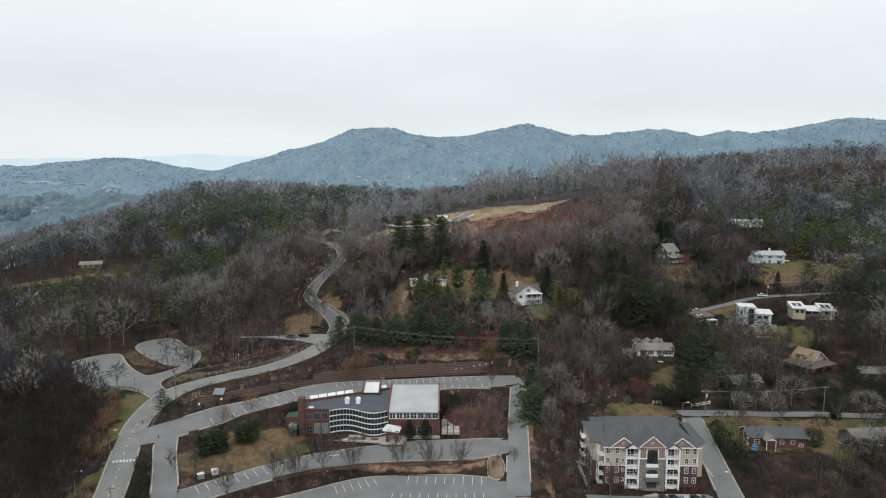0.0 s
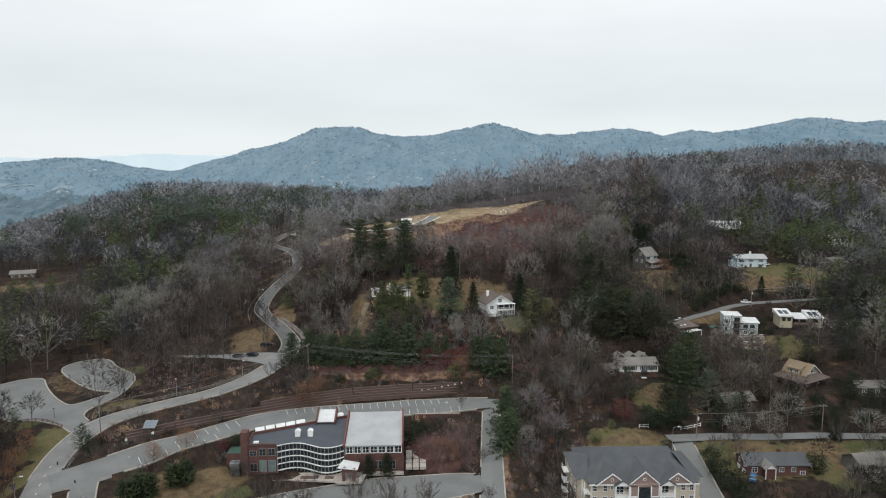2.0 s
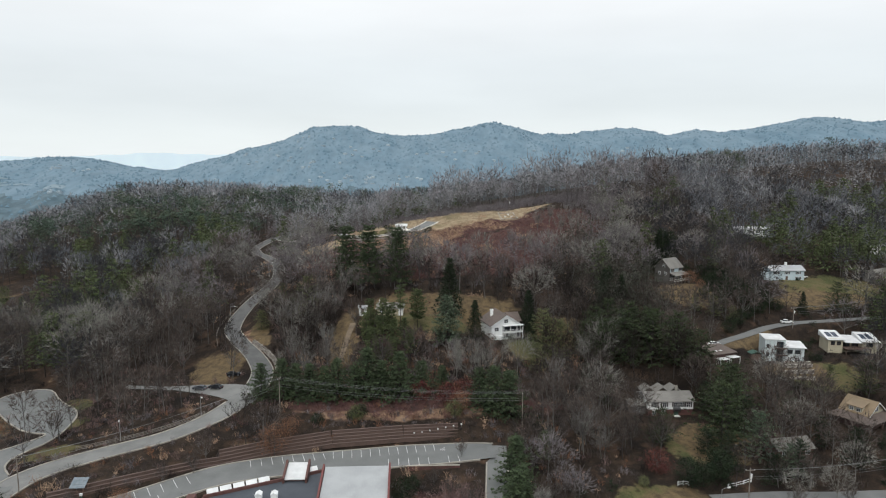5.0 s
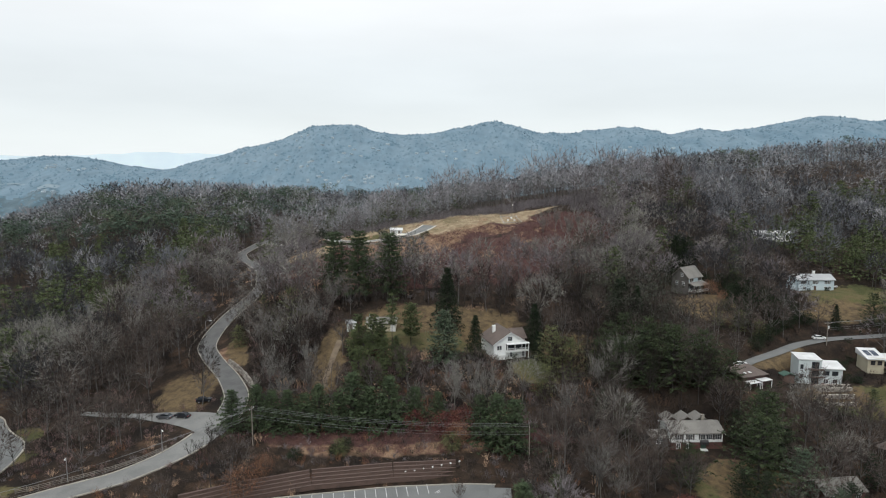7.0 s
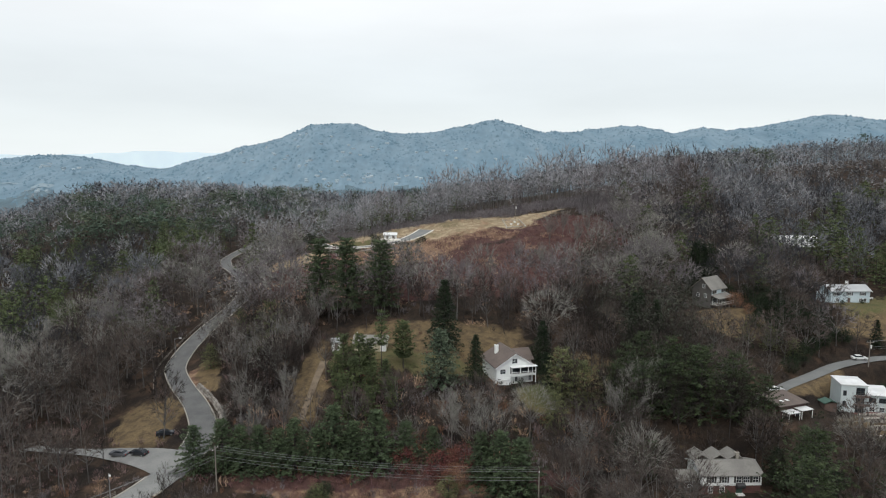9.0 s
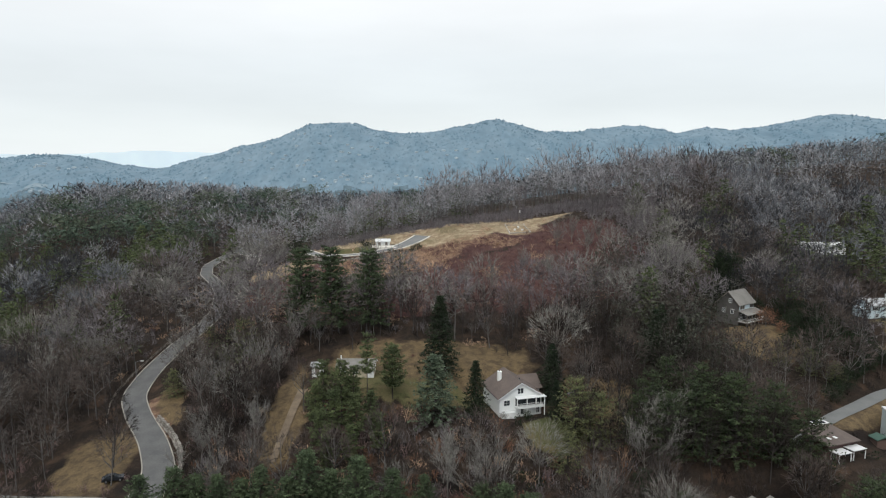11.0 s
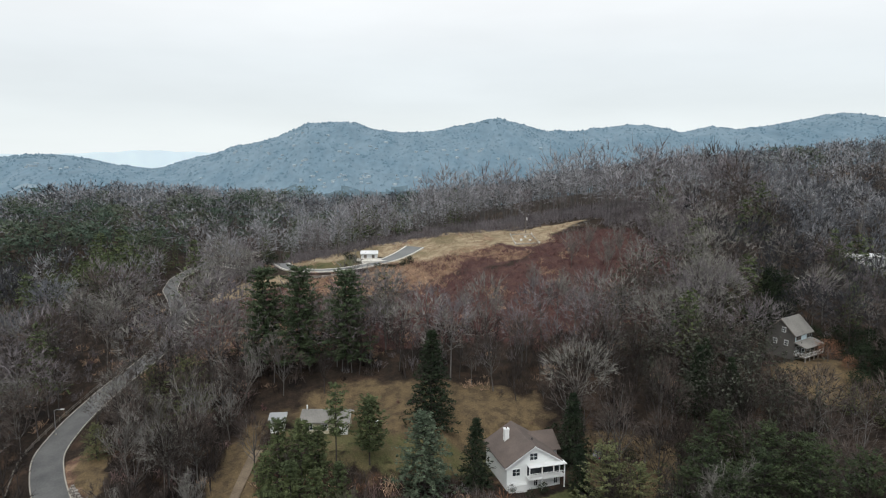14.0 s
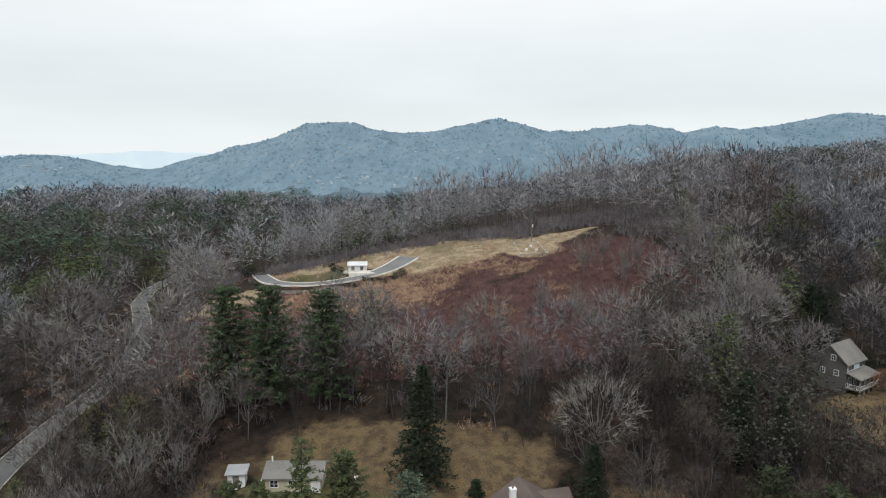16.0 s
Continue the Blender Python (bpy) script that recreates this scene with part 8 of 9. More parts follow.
# ---- solar canopy and charging posts ----
o = thing("solar_canopy", "solar panel canopy on a steel post by the car park", "solar canopy", pose(-76.4, 221.0, ground_z(-76.4, 221.0)) @ Matrix.Diagonal((0.62, 0.62, 0.85, 1)))
for x in (-1.2, 1.2):
    part("post", Shape().tube((x, 0, -0.4), (x, 0, 3.0), 0.12, 0.1, 8), STEEL, o)
for i in range(4):
    for j in range(3):
        part("solar_panel", Shape().add([(-3.0 + 1.5 * i, -2.4 + 1.6 * j, 2.4 + 0.55 * j), (-1.58 + 1.5 * i, -2.4 + 1.6 * j, 2.4 + 0.55 * j), (-1.58 + 1.5 * i, -0.88 + 1.6 * j, 2.92 + 0.55 * j), (-3.0 + 1.5 * i, -0.88 + 1.6 * j, 2.92 + 0.55 * j),
             (-3.0 + 1.5 * i, -2.4 + 1.6 * j, 2.32 + 0.55 * j), (-1.58 + 1.5 * i, -2.4 + 1.6 * j, 2.32 + 0.55 * j), (-1.58 + 1.5 * i, -0.88 + 1.6 * j, 2.84 + 0.55 * j), (-3.0 + 1.5 * i, -0.88 + 1.6 * j, 2.84 + 0.55 * j)], [(0, 1, 2, 3), (7, 6, 5, 4), (0, 4, 5, 1), (1, 5, 6, 2), (2, 6, 7, 3), (3, 7, 4, 0)]), material("blue_solar_cell", (0.16, 0.19, 0.21), (0.12, 0.15, 0.17), 1.0, 0.25) if i + j == 0 else bpy.data.materials["blue_solar_cell"], o)
for x, y in ((-81.5, 215.6), (-75.0, 218.6)):
    o = thing("charging_post", "green and white vehicle charging post", "charging post", pose(x, y, ground_z(x, y)), "charging posts")
    part("body", Shape().box(-0.25, 0.25, -0.2, 0.2, -0.1, 1.1), DARK_GREEN, o)
    part("head", Shape().box(-0.28, 0.28, -0.23, 0.23, 1.1, 1.7), WHITE_TRIM, o)
for x, y in ((-69.5, 182.5), (-66.2, 184.8)):
    o = thing("utility_cabinet", "grey-green utility cabinet on the grass", "cabinet", pose(x, y, ground_z(x, y), 0, 0, 30), "utility cabinets")
    part("body", Shape().box(-0.9, 0.9, -0.7, 0.7, -0.1, 1.3), LAMP_HEAD if x > -68 else material("pale_green_paint", (0.20, 0.26, 0.22), None, 1.0, 0.7), o)
    part("lid", Shape().box(-0.95, 0.95, -0.75, 0.75, 1.3, 1.4), LAMP_HEAD, o)
for x, y in ((-88.6, 199.6), (-97.0, 207.5)):
    o = thing("hydrant", "small dark post by the drive's mouth", "hydrant", pose(x, y, ground_z(x, y)))
    part("barrel", Shape().tube((0, 0, -0.1), (0, 0, 0.9), 0.2, 0.16, 8), BLACK_STEEL, o)
    part("cap", Shape().tube((0, 0, 0.9), (0, 0, 1.1), 0.2, 0.05, 8), BLACK_STEEL, o)
PAD_CORNERS = [(52.3, 427.0), (60.3, 426.0), (60.6, 411.0), (52.2, 413.0)]
o = thing("fenced_plot", "plot of thin grass edged with low white boards on the hilltop", "garden bed", pose(56.5, 419.5, ground_z(56.5, 419.5)))


def plot_point(x, y, up):
    return (x - 56.5, y - 419.5, ground_z(x, y) - ground_z(56.5, 419.5) + up)


for (x0, y0), (x1, y1) in zip(PAD_CORNERS, PAD_CORNERS[1:] + PAD_CORNERS[:1]):
    s = Shape()
    run = [(x0 + (x1 - x0) * k / 8, y0 + (y1 - y0) * k / 8) for k in range(9)]
    for (ax, ay), (bx_, by_) in zip(run, run[1:]):
        nxt = Vector((by_ - ay, ax - bx_)).normalized() * 0.16
        s.add([plot_point(px + sx * nxt.x, py + sx * nxt.y, up) for up in (-0.4, 0.24) for px, py, sx in ((ax, ay, -1), (bx_, by_, -1), (bx_, by_, 1), (ax, ay, 1))], [(3, 2, 1, 0), (4, 5, 6, 7), (0, 1, 5, 4), (1, 2, 6, 5), (2, 3, 7, 6), (3, 0, 4, 7)])
    part("edging", s, CONCRETE, o)
for (x0, y0) in PAD_CORNERS:
    part("corner_post", Shape().tube(plot_point(x0, y0, -0.3), plot_point(x0, y0, 0.7), 0.1, 0.1, 6), WHITE_TRIM, o)
for x, y in ((55, 417.5), (57.2, 422.0), (58.0, 416.0)):
    px, py, pz = plot_point(x, y, 0)
    part("marker", Shape().box(px - 0.4, px + 0.4, py - 0.3, py + 0.3, pz - 0.3, pz + 0.5), WHITE_TRIM, o)

# ---- rounded planting island at the end of the car park strip ----
o = thing("planting_island", "rounded kerbed planting island with dry grass in the car park", "planting bed", pose(15.5, 186, ground_z(15.5, 186)), kind="structure")
ring = [(2.6 * math.cos(a), 4.9 * math.sin(a)) for a in np.linspace(0, 2 * math.pi, 24, endpoint=False)]
s = Shape()
rows = []
for grow, up in ((1.0, -0.3), (1.0, 0.5), (0.93, 0.5), (0.93, 0.2)):
    rows.append([(x * grow, y * grow, ground_z(15.5 + x, 186 + y) - ground_z(15.5, 186) + up) for x, y in ring + ring[:1]])
part("kerb", s.sheet(rows), CONCRETE, o, "pale concrete kerb")
part("soil", Shape().add([(x * 0.88, y * 0.88, ground_z(15.5 + x, 186 + y) - ground_z(15.5, 186) + 0.42) for x, y in ring], [tuple(range(24))]), DIRT, o)

# ---- cars ----
TYRE = material("tyre_rubber", (0.02, 0.02, 0.02), None, 1.0, 0.9)
RIM = material("alloy_rim", (0.45, 0.46, 0.47), None, 1.0, 0.35, metal=0.8)
RED_LENS = material("red_lens", (0.3, 0.02, 0.02), None, 1.0, 0.3)


def car(label, paint, m, tall=1.48):
    o = thing("car", label, "car", m, "parked cars")
    side = [(-2.25, 0.35), (2.25, 0.35), (2.3, 0.72), (2.15, 0.92), (1.15, 1.0), (-1.95, 1.05), (-2.25, 0.95)]
    b = part("body", Shape().prism(side, -0.88, 0.88, "y"), paint, o)
    roof = [(-1.75, 1.04), (1.2, 0.99), (0.45, tall - 0.05), (-0.1, tall), (-1.15, tall - 0.03), (-1.6, tall - 0.2)]
    part("cabin", Shape().prism(roof, -0.76, 0.76, "y"), GLASS, o, "dark car windows")
    part("roof_panel", Shape().prism([(-1.25, tall - 0.04), (0.4, tall - 0.04), (0.3, tall + 0.03), (-1.15, tall + 0.03)], -0.72, 0.72, "y"), paint, o)
    for x in (-1.4, 1.4):
        for y in (-0.9, 0.72):
            t = part("wheel", Shape().tube((x, y, 0.33), (x, y + 0.18, 0.33), 0.33, 0.33, 12), TYRE, o)
            part("rim", Shape().tube((x, y - 0.01, 0.33), (x, y + 0.19, 0.33), 0.2, 0.2, 10), RIM, t)
    for y in (-0.7, 0.5):
        part("headlight", Shape().box(2.2, 2.31, y, y + 0.25, 0.62, 0.78), LAMP_HEAD, b)
        part("tail_light", Shape().box(-2.3, -2.2, y, y + 0.25, 0.7, 0.9), RED_LENS, b)
    return o


PAINTS = {k: material("car_paint_" + k, c, tuple(v * 0.85 for v in c), 2.0, 0.25, fine=0.02) for k, c in (("black", (0.018, 0.02, 0.024)), ("white", (0.70, 0.72, 0.72)), ("blue", (0.05, 0.16, 0.30)), ("silver", (0.36, 0.38, 0.40)), ("grey", (0.10, 0.105, 0.115)))}


def parked(paint, label, x, y, turn, z=None):
    return car(label, PAINTS[paint], pose(x, y, (ground_z(x, y) if z is None else z) + 0.22, 0, 0, turn))


parked("black", "black car parked at the mouth of the lane", -58.2, 273.2, 160)
parked("black", "black estate car parked by the verge", -54.6, 281.0, 20)
parked("grey", "dark grey car behind the roadside trees", -63.6, 274.4, 165)
parked("blue", "bright blue car on the brick house's drive", 97.6, 200.4, 60)
parked("white", "white car parked on the upper street", 152.5, 314.6, -8)
parked("white", "white car beside the pale blue house", 184.0, 357.5, 20)
parked("white", "white car above the hillside cabin", 114.2, 294.8, 5, ground_z(114.2, 294.8))
parked("grey", "dark car beside the white house", 53.6, 306.2, 70)
for i, k in enumerate(("black", "black", "silver", "black", "grey")):
    parked(k, k + " car parked before the apartment block", 61.2 + i * 3.0, 175.4, 90 + 6 * (i % 2))
walk_path = thing("entrance_walk", "pale concrete walk before the apartment block", "paving", pose(0, 0, ground_z(60, 176)))
part("walk", Shape().box(43, 75.5, 178.1, 179.4, -0.6, 0.2), FLAGSTONE, walk_path)
part("branch_walk", Shape().box(58.6, 60.6, 179.4, 181.0, -0.6, 0.2), FLAGSTONE, walk_path)

# ---- single trees and bushes that stand out: x, y, height ----


def planted(name, label, form, nominal, places, mats, category="tree", group="", crown="crown"):
    set_out(name, label, category, form, [(x, y, h / nominal) for x, y, h in places], mats, group, crown)


ROW_PINE = [pine(200 + i, 12, base=0.02, radius=0.4, rows=15, per=9, tufts=7, leaf=0.38, droop=0.0, cone=0.68, uneven=0.4, blades=7) for i in range(4)]
planted("white_pine", "bushy blue-green pine in the screening row", ROW_PINE, 12, [(-41.7, 263.6, 11.4), (-35.5, 264.8, 12.5), (-31.3, 264.6, 11.2), (-27.0, 264.3, 11.5), (-22.4, 264.3, 10.7), (-18.7, 264.8, 12.8), (-13.3, 264.4, 11.0), (-9.5, 265.6, 15.5), (-4.8, 264.9, 12.0),
        (0.7, 264.0, 15.2), (7.6, 265.2, 10.9), (13.9, 266.5, 8.5), (25.1, 259.4, 12.4), (29.3, 256.6, 14.5), (33.5, 254.3, 14.5), (30.2, 221.0, 14.5), (28.9, 210.5, 12.5), (30.6, 214.6, 11)], (DARK_BARK, BLUE_NEEDLE), group="pine row")
TALL_PINE = [pine(210 + i, 24, base=0.14, radius=0.225, rows=20, per=9, tufts=9, leaf=0.46, droop=-0.02, cone=0.38, uneven=0.4, blades=9, girth=0.35) for i in range(3)]
planted("blue_pine", "full silver-green pine on the lawn", ROW_PINE[1:], 12, [(17.2, 294.8, 16.5)], (DARK_BARK, SILVER_NEEDLE))
planted("tall_white_pine", "tall dark green white pine on the slope", TALL_PINE, 24, [(-22.3, 341.5, 26.8), (-12.9, 338.5, 27.2), (-1.2, 338.3, 26.0)], (DARK_BARK, BLUE_NEEDLE), group="three tall pines")
SPRUCE = [pine(220 + i, 18, base=0.02, radius=0.3, rows=26, per=10, tufts=5, leaf=0.48, droop=0.35, cone=0.85, uneven=0.22, blades=5) for i in range(2)]
planted("spruce", "dark conical spruce with drooping boughs", SPRUCE, 18, [(19.2, 315.6, 21.5), (27.3, 297.6, 14.3), (48.0, 305.5, 16), (47.2, 296, 9.5), (132.2, 217.0, 7.9), (163, 322, 9), (117, 360, 16), (121.5, 363, 14), (80.5, 320.5, 16), (86.5, 317, 15.5), (84, 325, 15)], (DARK_BARK, DARK_NEEDLE))
YARD_PINE = [pine(230 + i, 17, base=0.34, radius=0.21, rows=11, per=6, tufts=8, leaf=0.4, droop=-0.1, cone=0.5, uneven=0.45, blades=9) for i in range(3)]
planted("yard_pine", "open-crowned green pine beside the cottage", YARD_PINE, 17, [(-10.0, 295.5, 15.2), (-5.4, 293.0, 16.5), (-2.6, 294.5, 13.9), (-6.2, 285.7, 14.4), (-1.5, 284.0, 14.2), (-11, 289, 14), (-9, 281, 13), (2, 288, 12), (-2, 277, 12), (4, 280, 12.5), (-7, 276, 11)], (DARK_BARK, PINE_NEEDLE))
SPARSE = [pine(236, 20, base=0.5, radius=0.13, rows=8, per=5, tufts=6, leaf=0.5, droop=-0.15, cone=0.35, uneven=0.5, blades=5, girth=0.2)]
planted("slender_pine", "slender pine with a bare trunk and a sparse high crown", SPARSE, 20, [(0.6, 296.2, 21.0)], (DARK_BARK, PINE_NEEDLE))
BROAD = [pine(240 + i, 16, base=0.04, radius=0.42, rows=12, per=9, tufts=7, leaf=0.43, droop=-0.25, cone=0.6, uneven=0.45, blades=6) for i in range(3)]
planted("hemlock", "broad dark green evergreen with layered boughs", BROAD, 16, [(87.3, 284.1, 21), (82.1, 292.2, 18.5), (96.1, 283.7, 19), (98.5, 249.8, 21), (92.0, 240.3, 20), (102.3, 258.3, 16), (84.9, 297.5, 13.3), (91.9, 295.7, 13.9), (79.1, 299.1, 11.4), (170.2, 266.9, 16), (192.7, 292.4, 19), (69.0, 290.5, 17), (76.4, 300.5, 15), (71, 283.5, 17), (78, 286, 18), (64.5, 287, 14), (75, 241.6, 11), (192, 300, 17), (199, 309, 16), (206, 299, 17), (187, 309, 14), (178, 323, 12), (146, 276, 7),
        (-93.5, 215, 7.5), (-90.8, 213.2, 5.5), (155, 270, 12), (103.5, 281, 13), (100, 285, 12), (66, 262, 10), (178, 282, 14), (120, 256, 9), (180, 320, 9)], (DARK_BARK, HEMLOCK_NEEDLE))
planted("olive_pine", "broad olive-green pine with soft needles", BROAD[::-1], 16, [(50.2, 288.1, 15.5), (55.7, 286.6, 14), (118, 321, 7.5), (124.5, 317.5, 8), (130, 314, 7), (-52, 313, 8), (46, 278, 10), (-41, 318, 9), (-36, 324, 14.5), (-48, 334, 9)], (DARK_BARK, OLIVE_LEAF))
planted("ridge_pine", "dark pine standing above the bare wood on the ridge", PINE_MID, 19, [(-4, 520, 21), (12, 512, 18), (-44, 500, 17), (-20, 535, 18), (-108, 486, 20), (-104, 494, 18), (36, 500, 16)], (DARK_BARK, BLUE_NEEDLE))
planted("round_pine", "rounded olive-green pine beside the cottage", [pine(246, 15, base=0.25, radius=0.27, rows=12, per=9, tufts=7, leaf=0.5, droop=-0.2, cone=0.42, uneven=0.35, blades=6)], 15, [(6.6, 300.6, 14.0)], (DARK_BARK, PINE_NEEDLE))
planted("silver_evergreen", "grey-green spreading evergreen tree beside the street", BROAD, 16, [(100.5, 235.9, 14), (105, 228, 9)], (DARK_BARK, SILVER_NEEDLE))
DARK_BUSH = [leafy(250 + i, 5, 4.4, 0.02, 52, 34, 0.23) for i in range(3)]
planted("evergreen_bush", "rounded dark evergreen bush by the planting", DARK_BUSH, 5, [(1.6, 222.3, 6.5), (4.4, 224.5, 4.5), (-86.2, 183.3, 5), (-84.3, 177, 5), (-82.3, 170.4, 5.5), (75.5, 222, 7.5), (79.2, 222.5, 7), (84.5, 224.4, 8.5), (117.6, 203.8, 6), (84.9, 226, 6.5), (88, 229, 5.5),
        (86.5, 203.6, 6), (87, 198, 6.5), (87.6, 193.0, 6.5), (88.5, 187, 6), (131, 338, 8), (136, 333, 9), (142, 328, 8.5), (128, 322, 8), (148, 325, 7), (-47.5, 205, 4.2), (60, 305.5, 3.0), (-8.5, 415.5, 2.6), (-6.6, 414, 2.0), (-5.2, 412.6, 1.8), (-7.4, 412.8, 1.8), (2.5, 401.3, 1.5), (3.8, 401, 1.6), (5.1, 400.8, 1.4), (6.4, 400.6, 1.6), (7.7, 400.4, 1.5), (9.0, 400.2, 1.5), (14, 403.5, 3.2), (12, 402.2, 2.6), (-38, 424, 6), (126, 330, 6), (40, 295, 2.2),
        (34, 295.5, 1.8), (126, 308, 6), (132, 313, 6), (138, 317, 6), (145, 321, 5.5), (152, 323, 5.5), (126, 351, 7), (139, 346, 8), (144, 339, 7.5), (151, 333, 7), (133, 350, 6), (163, 306, 4), (171, 304, 5), (150, 300, 5), (147.5, 291, 3.6), (150, 289.5, 2.8), (170, 351, 1.6), (178, 351.5, 1.8), (-23.5, 252.5, 4), (-10.8, 256.4, 4.2), (-13.5, 255, 3.4), (-50, 214, 4.4)], (DARK_BARK, DARK_NEEDLE), "bush", crown="foliage")
ROUNDED = [pine(245 + i, 7, base=0.1, radius=0.36, rows=10, per=9, tufts=8, leaf=0.36, droop=-0.3, cone=0.3, uneven=0.35, blades=7, girth=0.2) for i in range(3)]
planted("lawn_pine", "dark bushy pine on the lawn by the car park", ROUNDED, 7, [(-72.3, 191.6, 6.6), (-69.4, 193.4, 7.4), (-67.0, 194.0, 6.6), (-62.3, 198.0, 6.4), (-59.3, 199.0, 6.8)], (DARK_BARK, HEMLOCK_NEEDLE))
planted("green_bush", "rounded olive-green bush on the bank", DARK_BUSH, 5, [(-12.3, 255.0, 4.5), (17.2, 255.2, 5.5), (63, 221, 3), (56, 214, 4)], (DARK_BARK, OLIVE_LEAF), "bush", crown="foliage")
planted("red_leaved_bush", "rounded bush with dark red winter leaves", DARK_BUSH, 5, [(68.3, 226.5, 6.6), (7.6, 262.4, 6.6), (15.2, 260.7, 6.9), (20.7, 262.1, 7.2), (-52.6, 212.0, 3.4)], (BARK, RED_LEAF), "bush", crown="foliage")
LEAFY = [leafy(260 + i, 10, 8, 0.14, 80, 34, 0.25) for i in range(2)]
planted("oak_in_dry_leaf", "small oak still holding brown dry leaves", LEAFY, 10, [(-33.2, 239.5, 9.5), (-62.8, 211.1, 6.5), (-70.5, 206.8, 5.5), (11.5, 212, 4.6), (14.5, 209.5, 4.2), (8.5, 215, 4), (19, 257, 7), (123, 339, 6.5), (126, 335, 4.5), (-30, 246, 6), (-108.5, 214, 6), (-107.5, 206, 7), (-106.5, 198, 6), (-105, 190, 6.5), (-112, 219, 5.5)], (BARK, DRY_LEAF))
HERO = [bare_tree(270 + i, 20, fork=f, vase=v, spread=s, girth=0.3, twig=0.05) for i, (f, v, s) in enumerate(((0.2, 1.05, 0.42), (0.28, 0.95, 0.4), (0.24, 1.0, 0.44)))]
DOME = [crown_tree(320 + i, 20, w, 0.26, 14, 190, 6, 0.034, stem=0.2) for i, w in enumerate((0.46, 0.42, 0.5))]
planted("spreading_bare_tree", "broad leafless tree with a rounded crown of pale twigs", DOME, 20, [(51.2, 317.0, 20.5), (39.0, 274.4, 15), (-85.6, 333.4, 13.8), (-97.7, 303.2, 23), (-113.1, 306.8, 23), (-102.9, 340.3, 23), (-116.4, 316.7, 22), (60.9, 254.1, 18),
        (98.3, 353.5, 21.0), (83.2, 340.9, 19.7), (-33.2, 300.0, 14.9), (140.9, 214.0, 12), (100.3, 216.3, 9.5), (110.5, 216.0, 11), (122, 226, 12), (130, 197, 11), (137, 195, 11), (124, 193, 10), (116.6, 245.2, 13), (119.2, 266.6, 14), (-128, 320, 21), (-50.5, 321.5, 13), (-79.8, 332.8, 14), (99, 361, 20), (-104, 305, 22)], (PALE_BARK, PALE_TWIG))
planted("grey_bare_tree", "broad leafless tree with grey-brown bark", DOME[::-1], 20, [(26.3, 277.7, 15), (-94.0, 304.1, 22), (50.9, 248.1, 17), (42.9, 250.2, 15), (62.4, 332.5, 17.0), (78, 351.8, 19), (60.0, 240.9, 18), (50.3, 236.5, 16), (-40.2, 308.5, 15.4), (-140, 312, 20), (-82, 312, 18), (69, 246, 17), (56, 232, 13), (-49.5, 340, 12), (-48, 348, 13), (-49, 357, 13), (-27, 301, 13), (-108, 283, 12), (-104, 290, 13)], (BARK, BROWN_TWIG))
STRAIGHT = [bare_tree(276 + i, 20, fork=0.42, vase=0.72, spread=0.34, girth=0.24, twig=0.045) for i in range(3)]
planted("tall_pale_tree", "tall leafless tree with a straight pale trunk at the wood's edge", STRAIGHT, 20, [(-165, 332, 21), (-156, 327, 20), (-147, 325, 22), (-139, 322, 21), (-121, 322, 22), (-110, 330, 21), (-90, 322, 19), (-93, 341, 21)], (PALE_BARK, PALE_TWIG))
STREET = [bare_tree(280 + i, 10, fork=0.2, vase=0.85, spread=0.42, girth=0.14, twig=0.035) for i in range(2)]
planted("young_bare_tree", "small leafless planted tree by the car park", STREET, 10, [(-42, 179.4, 13), (-34.1, 183.6, 14), (-13.0, 187.0, 12), (-58.3, 171.0, 11), (-26.5, 185.4, 12), (17.8, 236.6, 5.3), (-97.7, 251.3, 9.5), (-47, 178.0, 11), (-4, 187.0, 11), (5, 187.0, 10), (-78, 184, 7), (-71, 182, 9), (99.2, 214.0, 8), (113.2, 215.2, 8), (21.5, 205, 5), (21, 188, 5), (-44, 203, 6.5), (-25, 202.6, 4),
        (-52, 229, 6), (-58, 225, 6), (-88, 209, 5), (-76, 214.5, 5), (14, 220, 6), (18, 214, 6.5), (10, 226, 5), (16, 208, 6), (31, 228, 9), (33, 236, 9), (32, 204, 8), (34, 196, 9), (36, 212, 10), (40, 200, 9), (44, 206, 10), (38, 188, 9), (-8, 352, 7), (46, 326, 6)], (BARK, BROWN_TWIG))
IVY = [leafy(290 + i, 16, w, 0.12, 34, 16, 0.55, 0.22, flat=1.1) for i, w in enumerate((6.5, 8.0, 5.0))]
planted("ivy_clad_tree", "leafless tree wrapped in dark grey-green ivy", IVY, 16, [(76, 361, 15.9), (84, 365, 18.3), (91, 357, 17.1), (72, 353, 14.6), (84, 350, 17.1), (97, 363, 15.9), (66, 346, 12.2), (102, 352, 14.6), (88, 342, 14.6), (80, 322, 17.1), (86, 328, 18.3), (92, 321, 15.9), (98, 330, 15.9), (74, 329, 14.6), (88, 315, 14.6), (82, 312, 15.9), (95, 312, 14.6), (102, 322, 14.6), (70, 322, 11), (78, 336, 14.6), (92, 336, 15.9), (104, 338, 13.4), (68, 336, 13.4), (104, 312, 13.4), (76, 315, 13.4)], (DARK_BARK, IVY_LEAF))
SLIM = [bare_tree(300 + i, 12, fork=0.25, vase=0.62, spread=0.3, girth=0.11, twig=0.035) for i in range(2)]
planted("slim_bare_tree", "slim pale leafless sapling among the brambles", SLIM, 12, [(67, 389, 14), (74, 396, 13), (52, 372, 11), (76, 382, 15), (30, 364, 10), (84, 392, 14), (38, 358, 11), (60, 366, 12)], (PALE_BARK, TWIG))
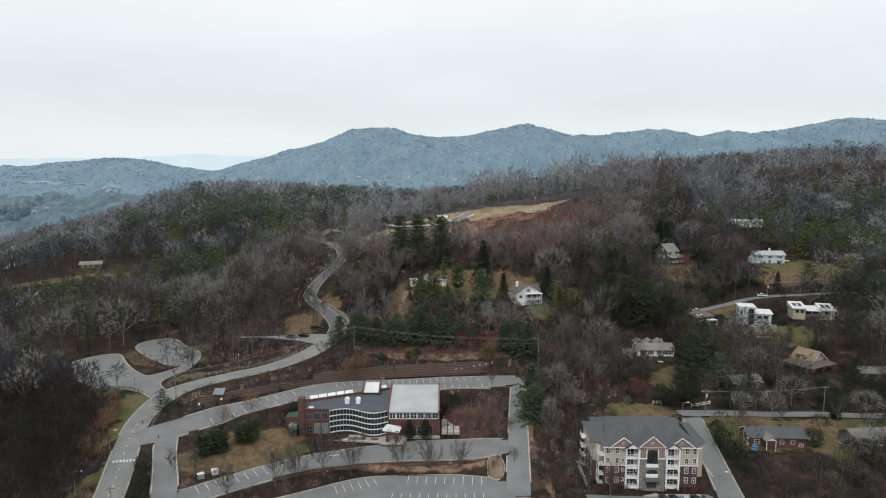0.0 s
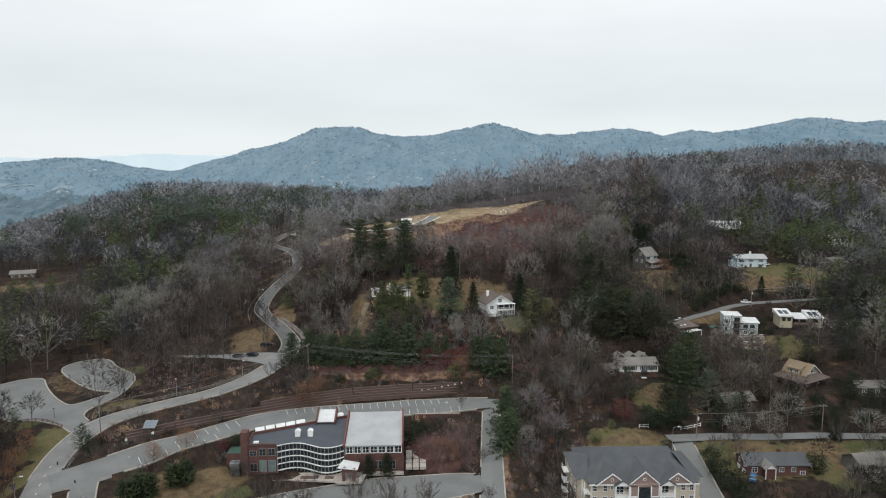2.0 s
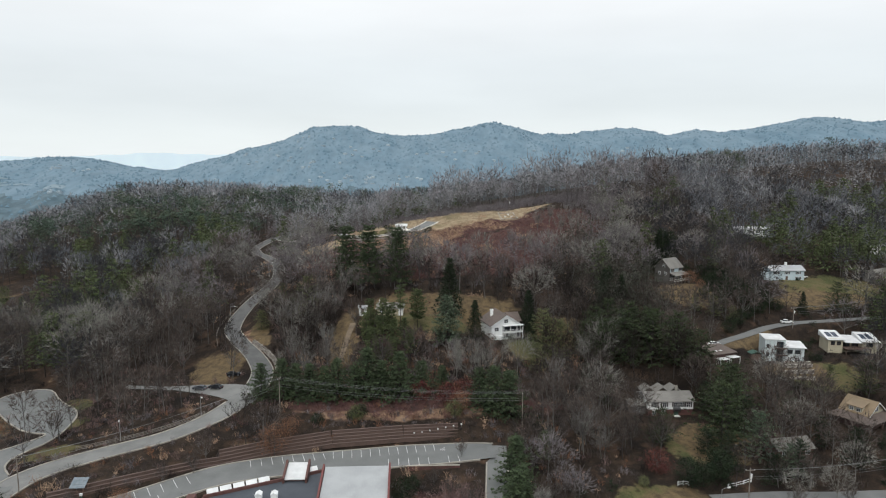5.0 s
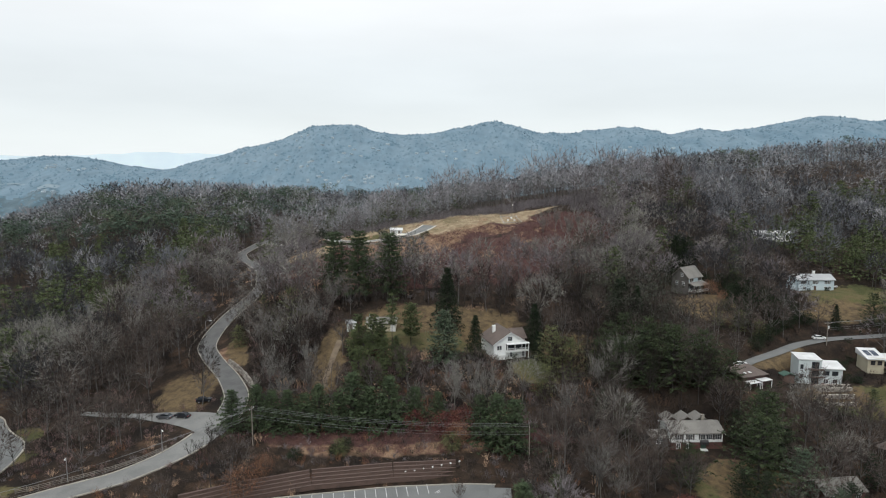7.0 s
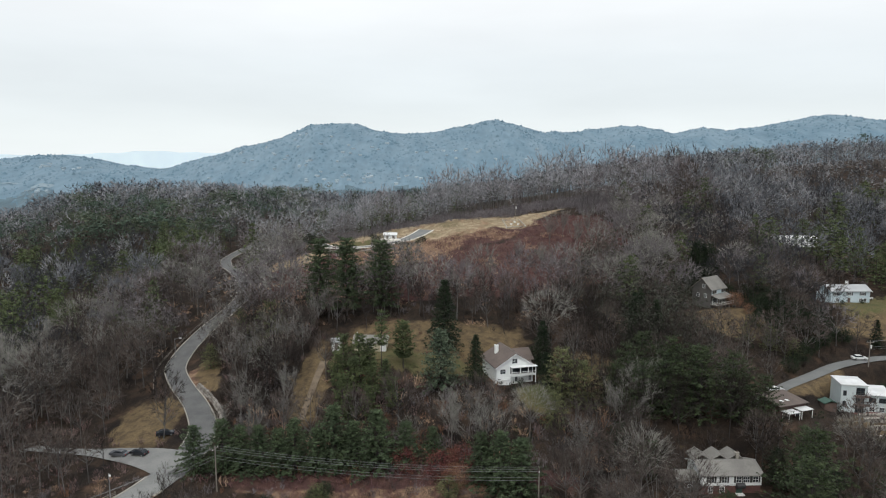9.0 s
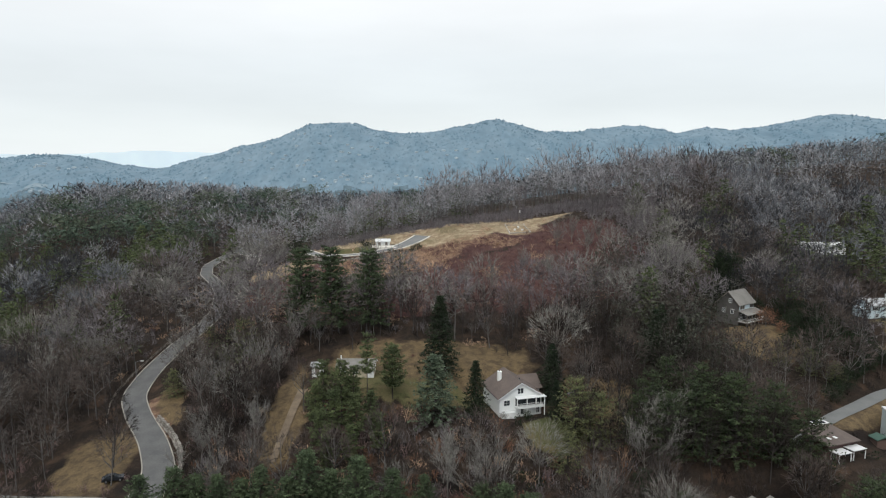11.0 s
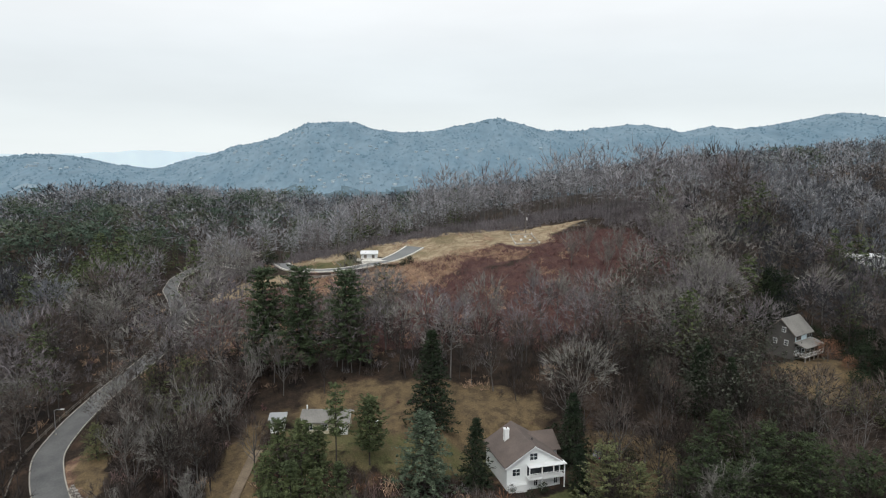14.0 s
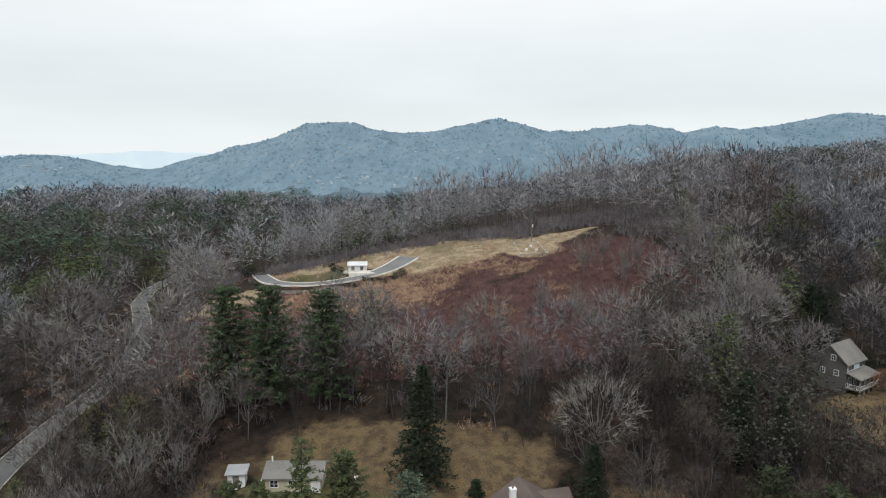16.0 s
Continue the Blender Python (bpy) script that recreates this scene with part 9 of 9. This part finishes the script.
SHRUB = [bush(310 + i, 4, 46, 4.6, 0.03, 5) for i in range(3)]
planted("twiggy_shrub", "rose-brown leafless ornamental shrub by the civic building", SHRUB, 4, [(6, 214.5, 4.4), (10, 213, 5.4), (13.5, 214, 5), (9, 209.5, 4.2), (16, 210, 5.2), (17.5, 206, 4.4), (12.5, 217.5, 5.6), (18, 213.5, 5.4), (4, 218, 3.6), (15, 219, 5.2), (18.5, 203, 3), (19.5, 218, 4), (-44, 178, 3), (15.5, 187, 2)], (ROSE_TWIG, ROSE_TWIG), "bush", crown="crown")
planted("verge_shrub", "brown leafless shrub on the grass verge", SHRUB, 4, [(-108, 199, 3.5), (-110, 206, 4), (-106, 190, 4), (-105, 184, 4.5), (-104, 177, 4), (-112, 212, 3.5), (-103, 170, 4), (-109, 193, 4.5)], (SHADED_TWIG, BROWN_TWIG), "bush", crown="crown")
planted("dark_cedar", "dark evergreen cedar among the houses", BROAD, 16, [(100, 226, 8), (108, 229, 10), (126, 232, 11), (134, 228, 9), (150, 228, 10), (160, 232, 11), (128, 194, 8), (142, 206, 9), (150, 200, 10), (120, 184, 7), (132, 184, 10), (-122, 190, 12), (-148, 204, 13), (-158, 226, 14), (112, 357, 14), (118, 361, 16), (124, 364, 14), (134, 345, 9), (140, 342, 9), (137, 337, 8), (145, 345, 8), (150, 338, 8), (90, 233, 9), (86, 236, 8), (136.4, 224.3, 8), (97, 262, 10), (104, 250, 11), (152, 240, 10), (145, 222.5, 7), (122, 242, 9), (60, 268, 10), (170, 236, 10)], (DARK_BARK, DARK_NEEDLE))
planted("dark_spreading_tree", "broad leafless tree with dark bark beside the road", HERO, 20, [(-128, 205, 13), (-121, 190, 16), (-114, 172, 15), (-125, 178, 15), (-134, 208, 11), (-108, 183, 14), (-110, 196, 12), (-113, 206, 12), (-107, 168, 14), (-117, 216, 11), (-116, 183, 15)], (DARK_BARK, UMBER_TWIG))
planted("clipped_shrub", "low clipped dark shrub before the apartment block", DARK_BUSH, 5, [(46, 180.6, 1.6), (49, 180.4, 1.5), (52, 180.5, 1.7), (63.6, 180.4, 1.5), (66, 180.2, 1.7), (68.6, 180.3, 1.6), (71.2, 180.2, 1.8), (73.6, 180.4, 1.6), (55.6, 180.2, 1.3)], (DARK_BARK, RED_LEAF), "bush", crown="foliage")
planted("shade_tree", "broad leafless tree with fine grey twigs by the street", HERO, 20, [(100, 224, 9), (108, 223.5, 10), (131, 214, 9), (139, 210, 10), (46, 174, 12), (41, 178, 13), (38, 184, 12)], (BARK, BROWN_TWIG))
COLUMN = [pine(330 + i, 6, base=0.0, radius=0.29, rows=14, per=8, tufts=4, leaf=0.24, droop=-0.3, cone=0.5, uneven=0.2, blades=5, girth=0.1) for i in range(2)]
planted("columnar_evergreen", "narrow dark evergreen beside the civic entrance", COLUMN, 6, [(-10.8, 204.3, 7.0), (-5.6, 204.5, 7.2)], (DARK_BARK, DARK_NEEDLE))
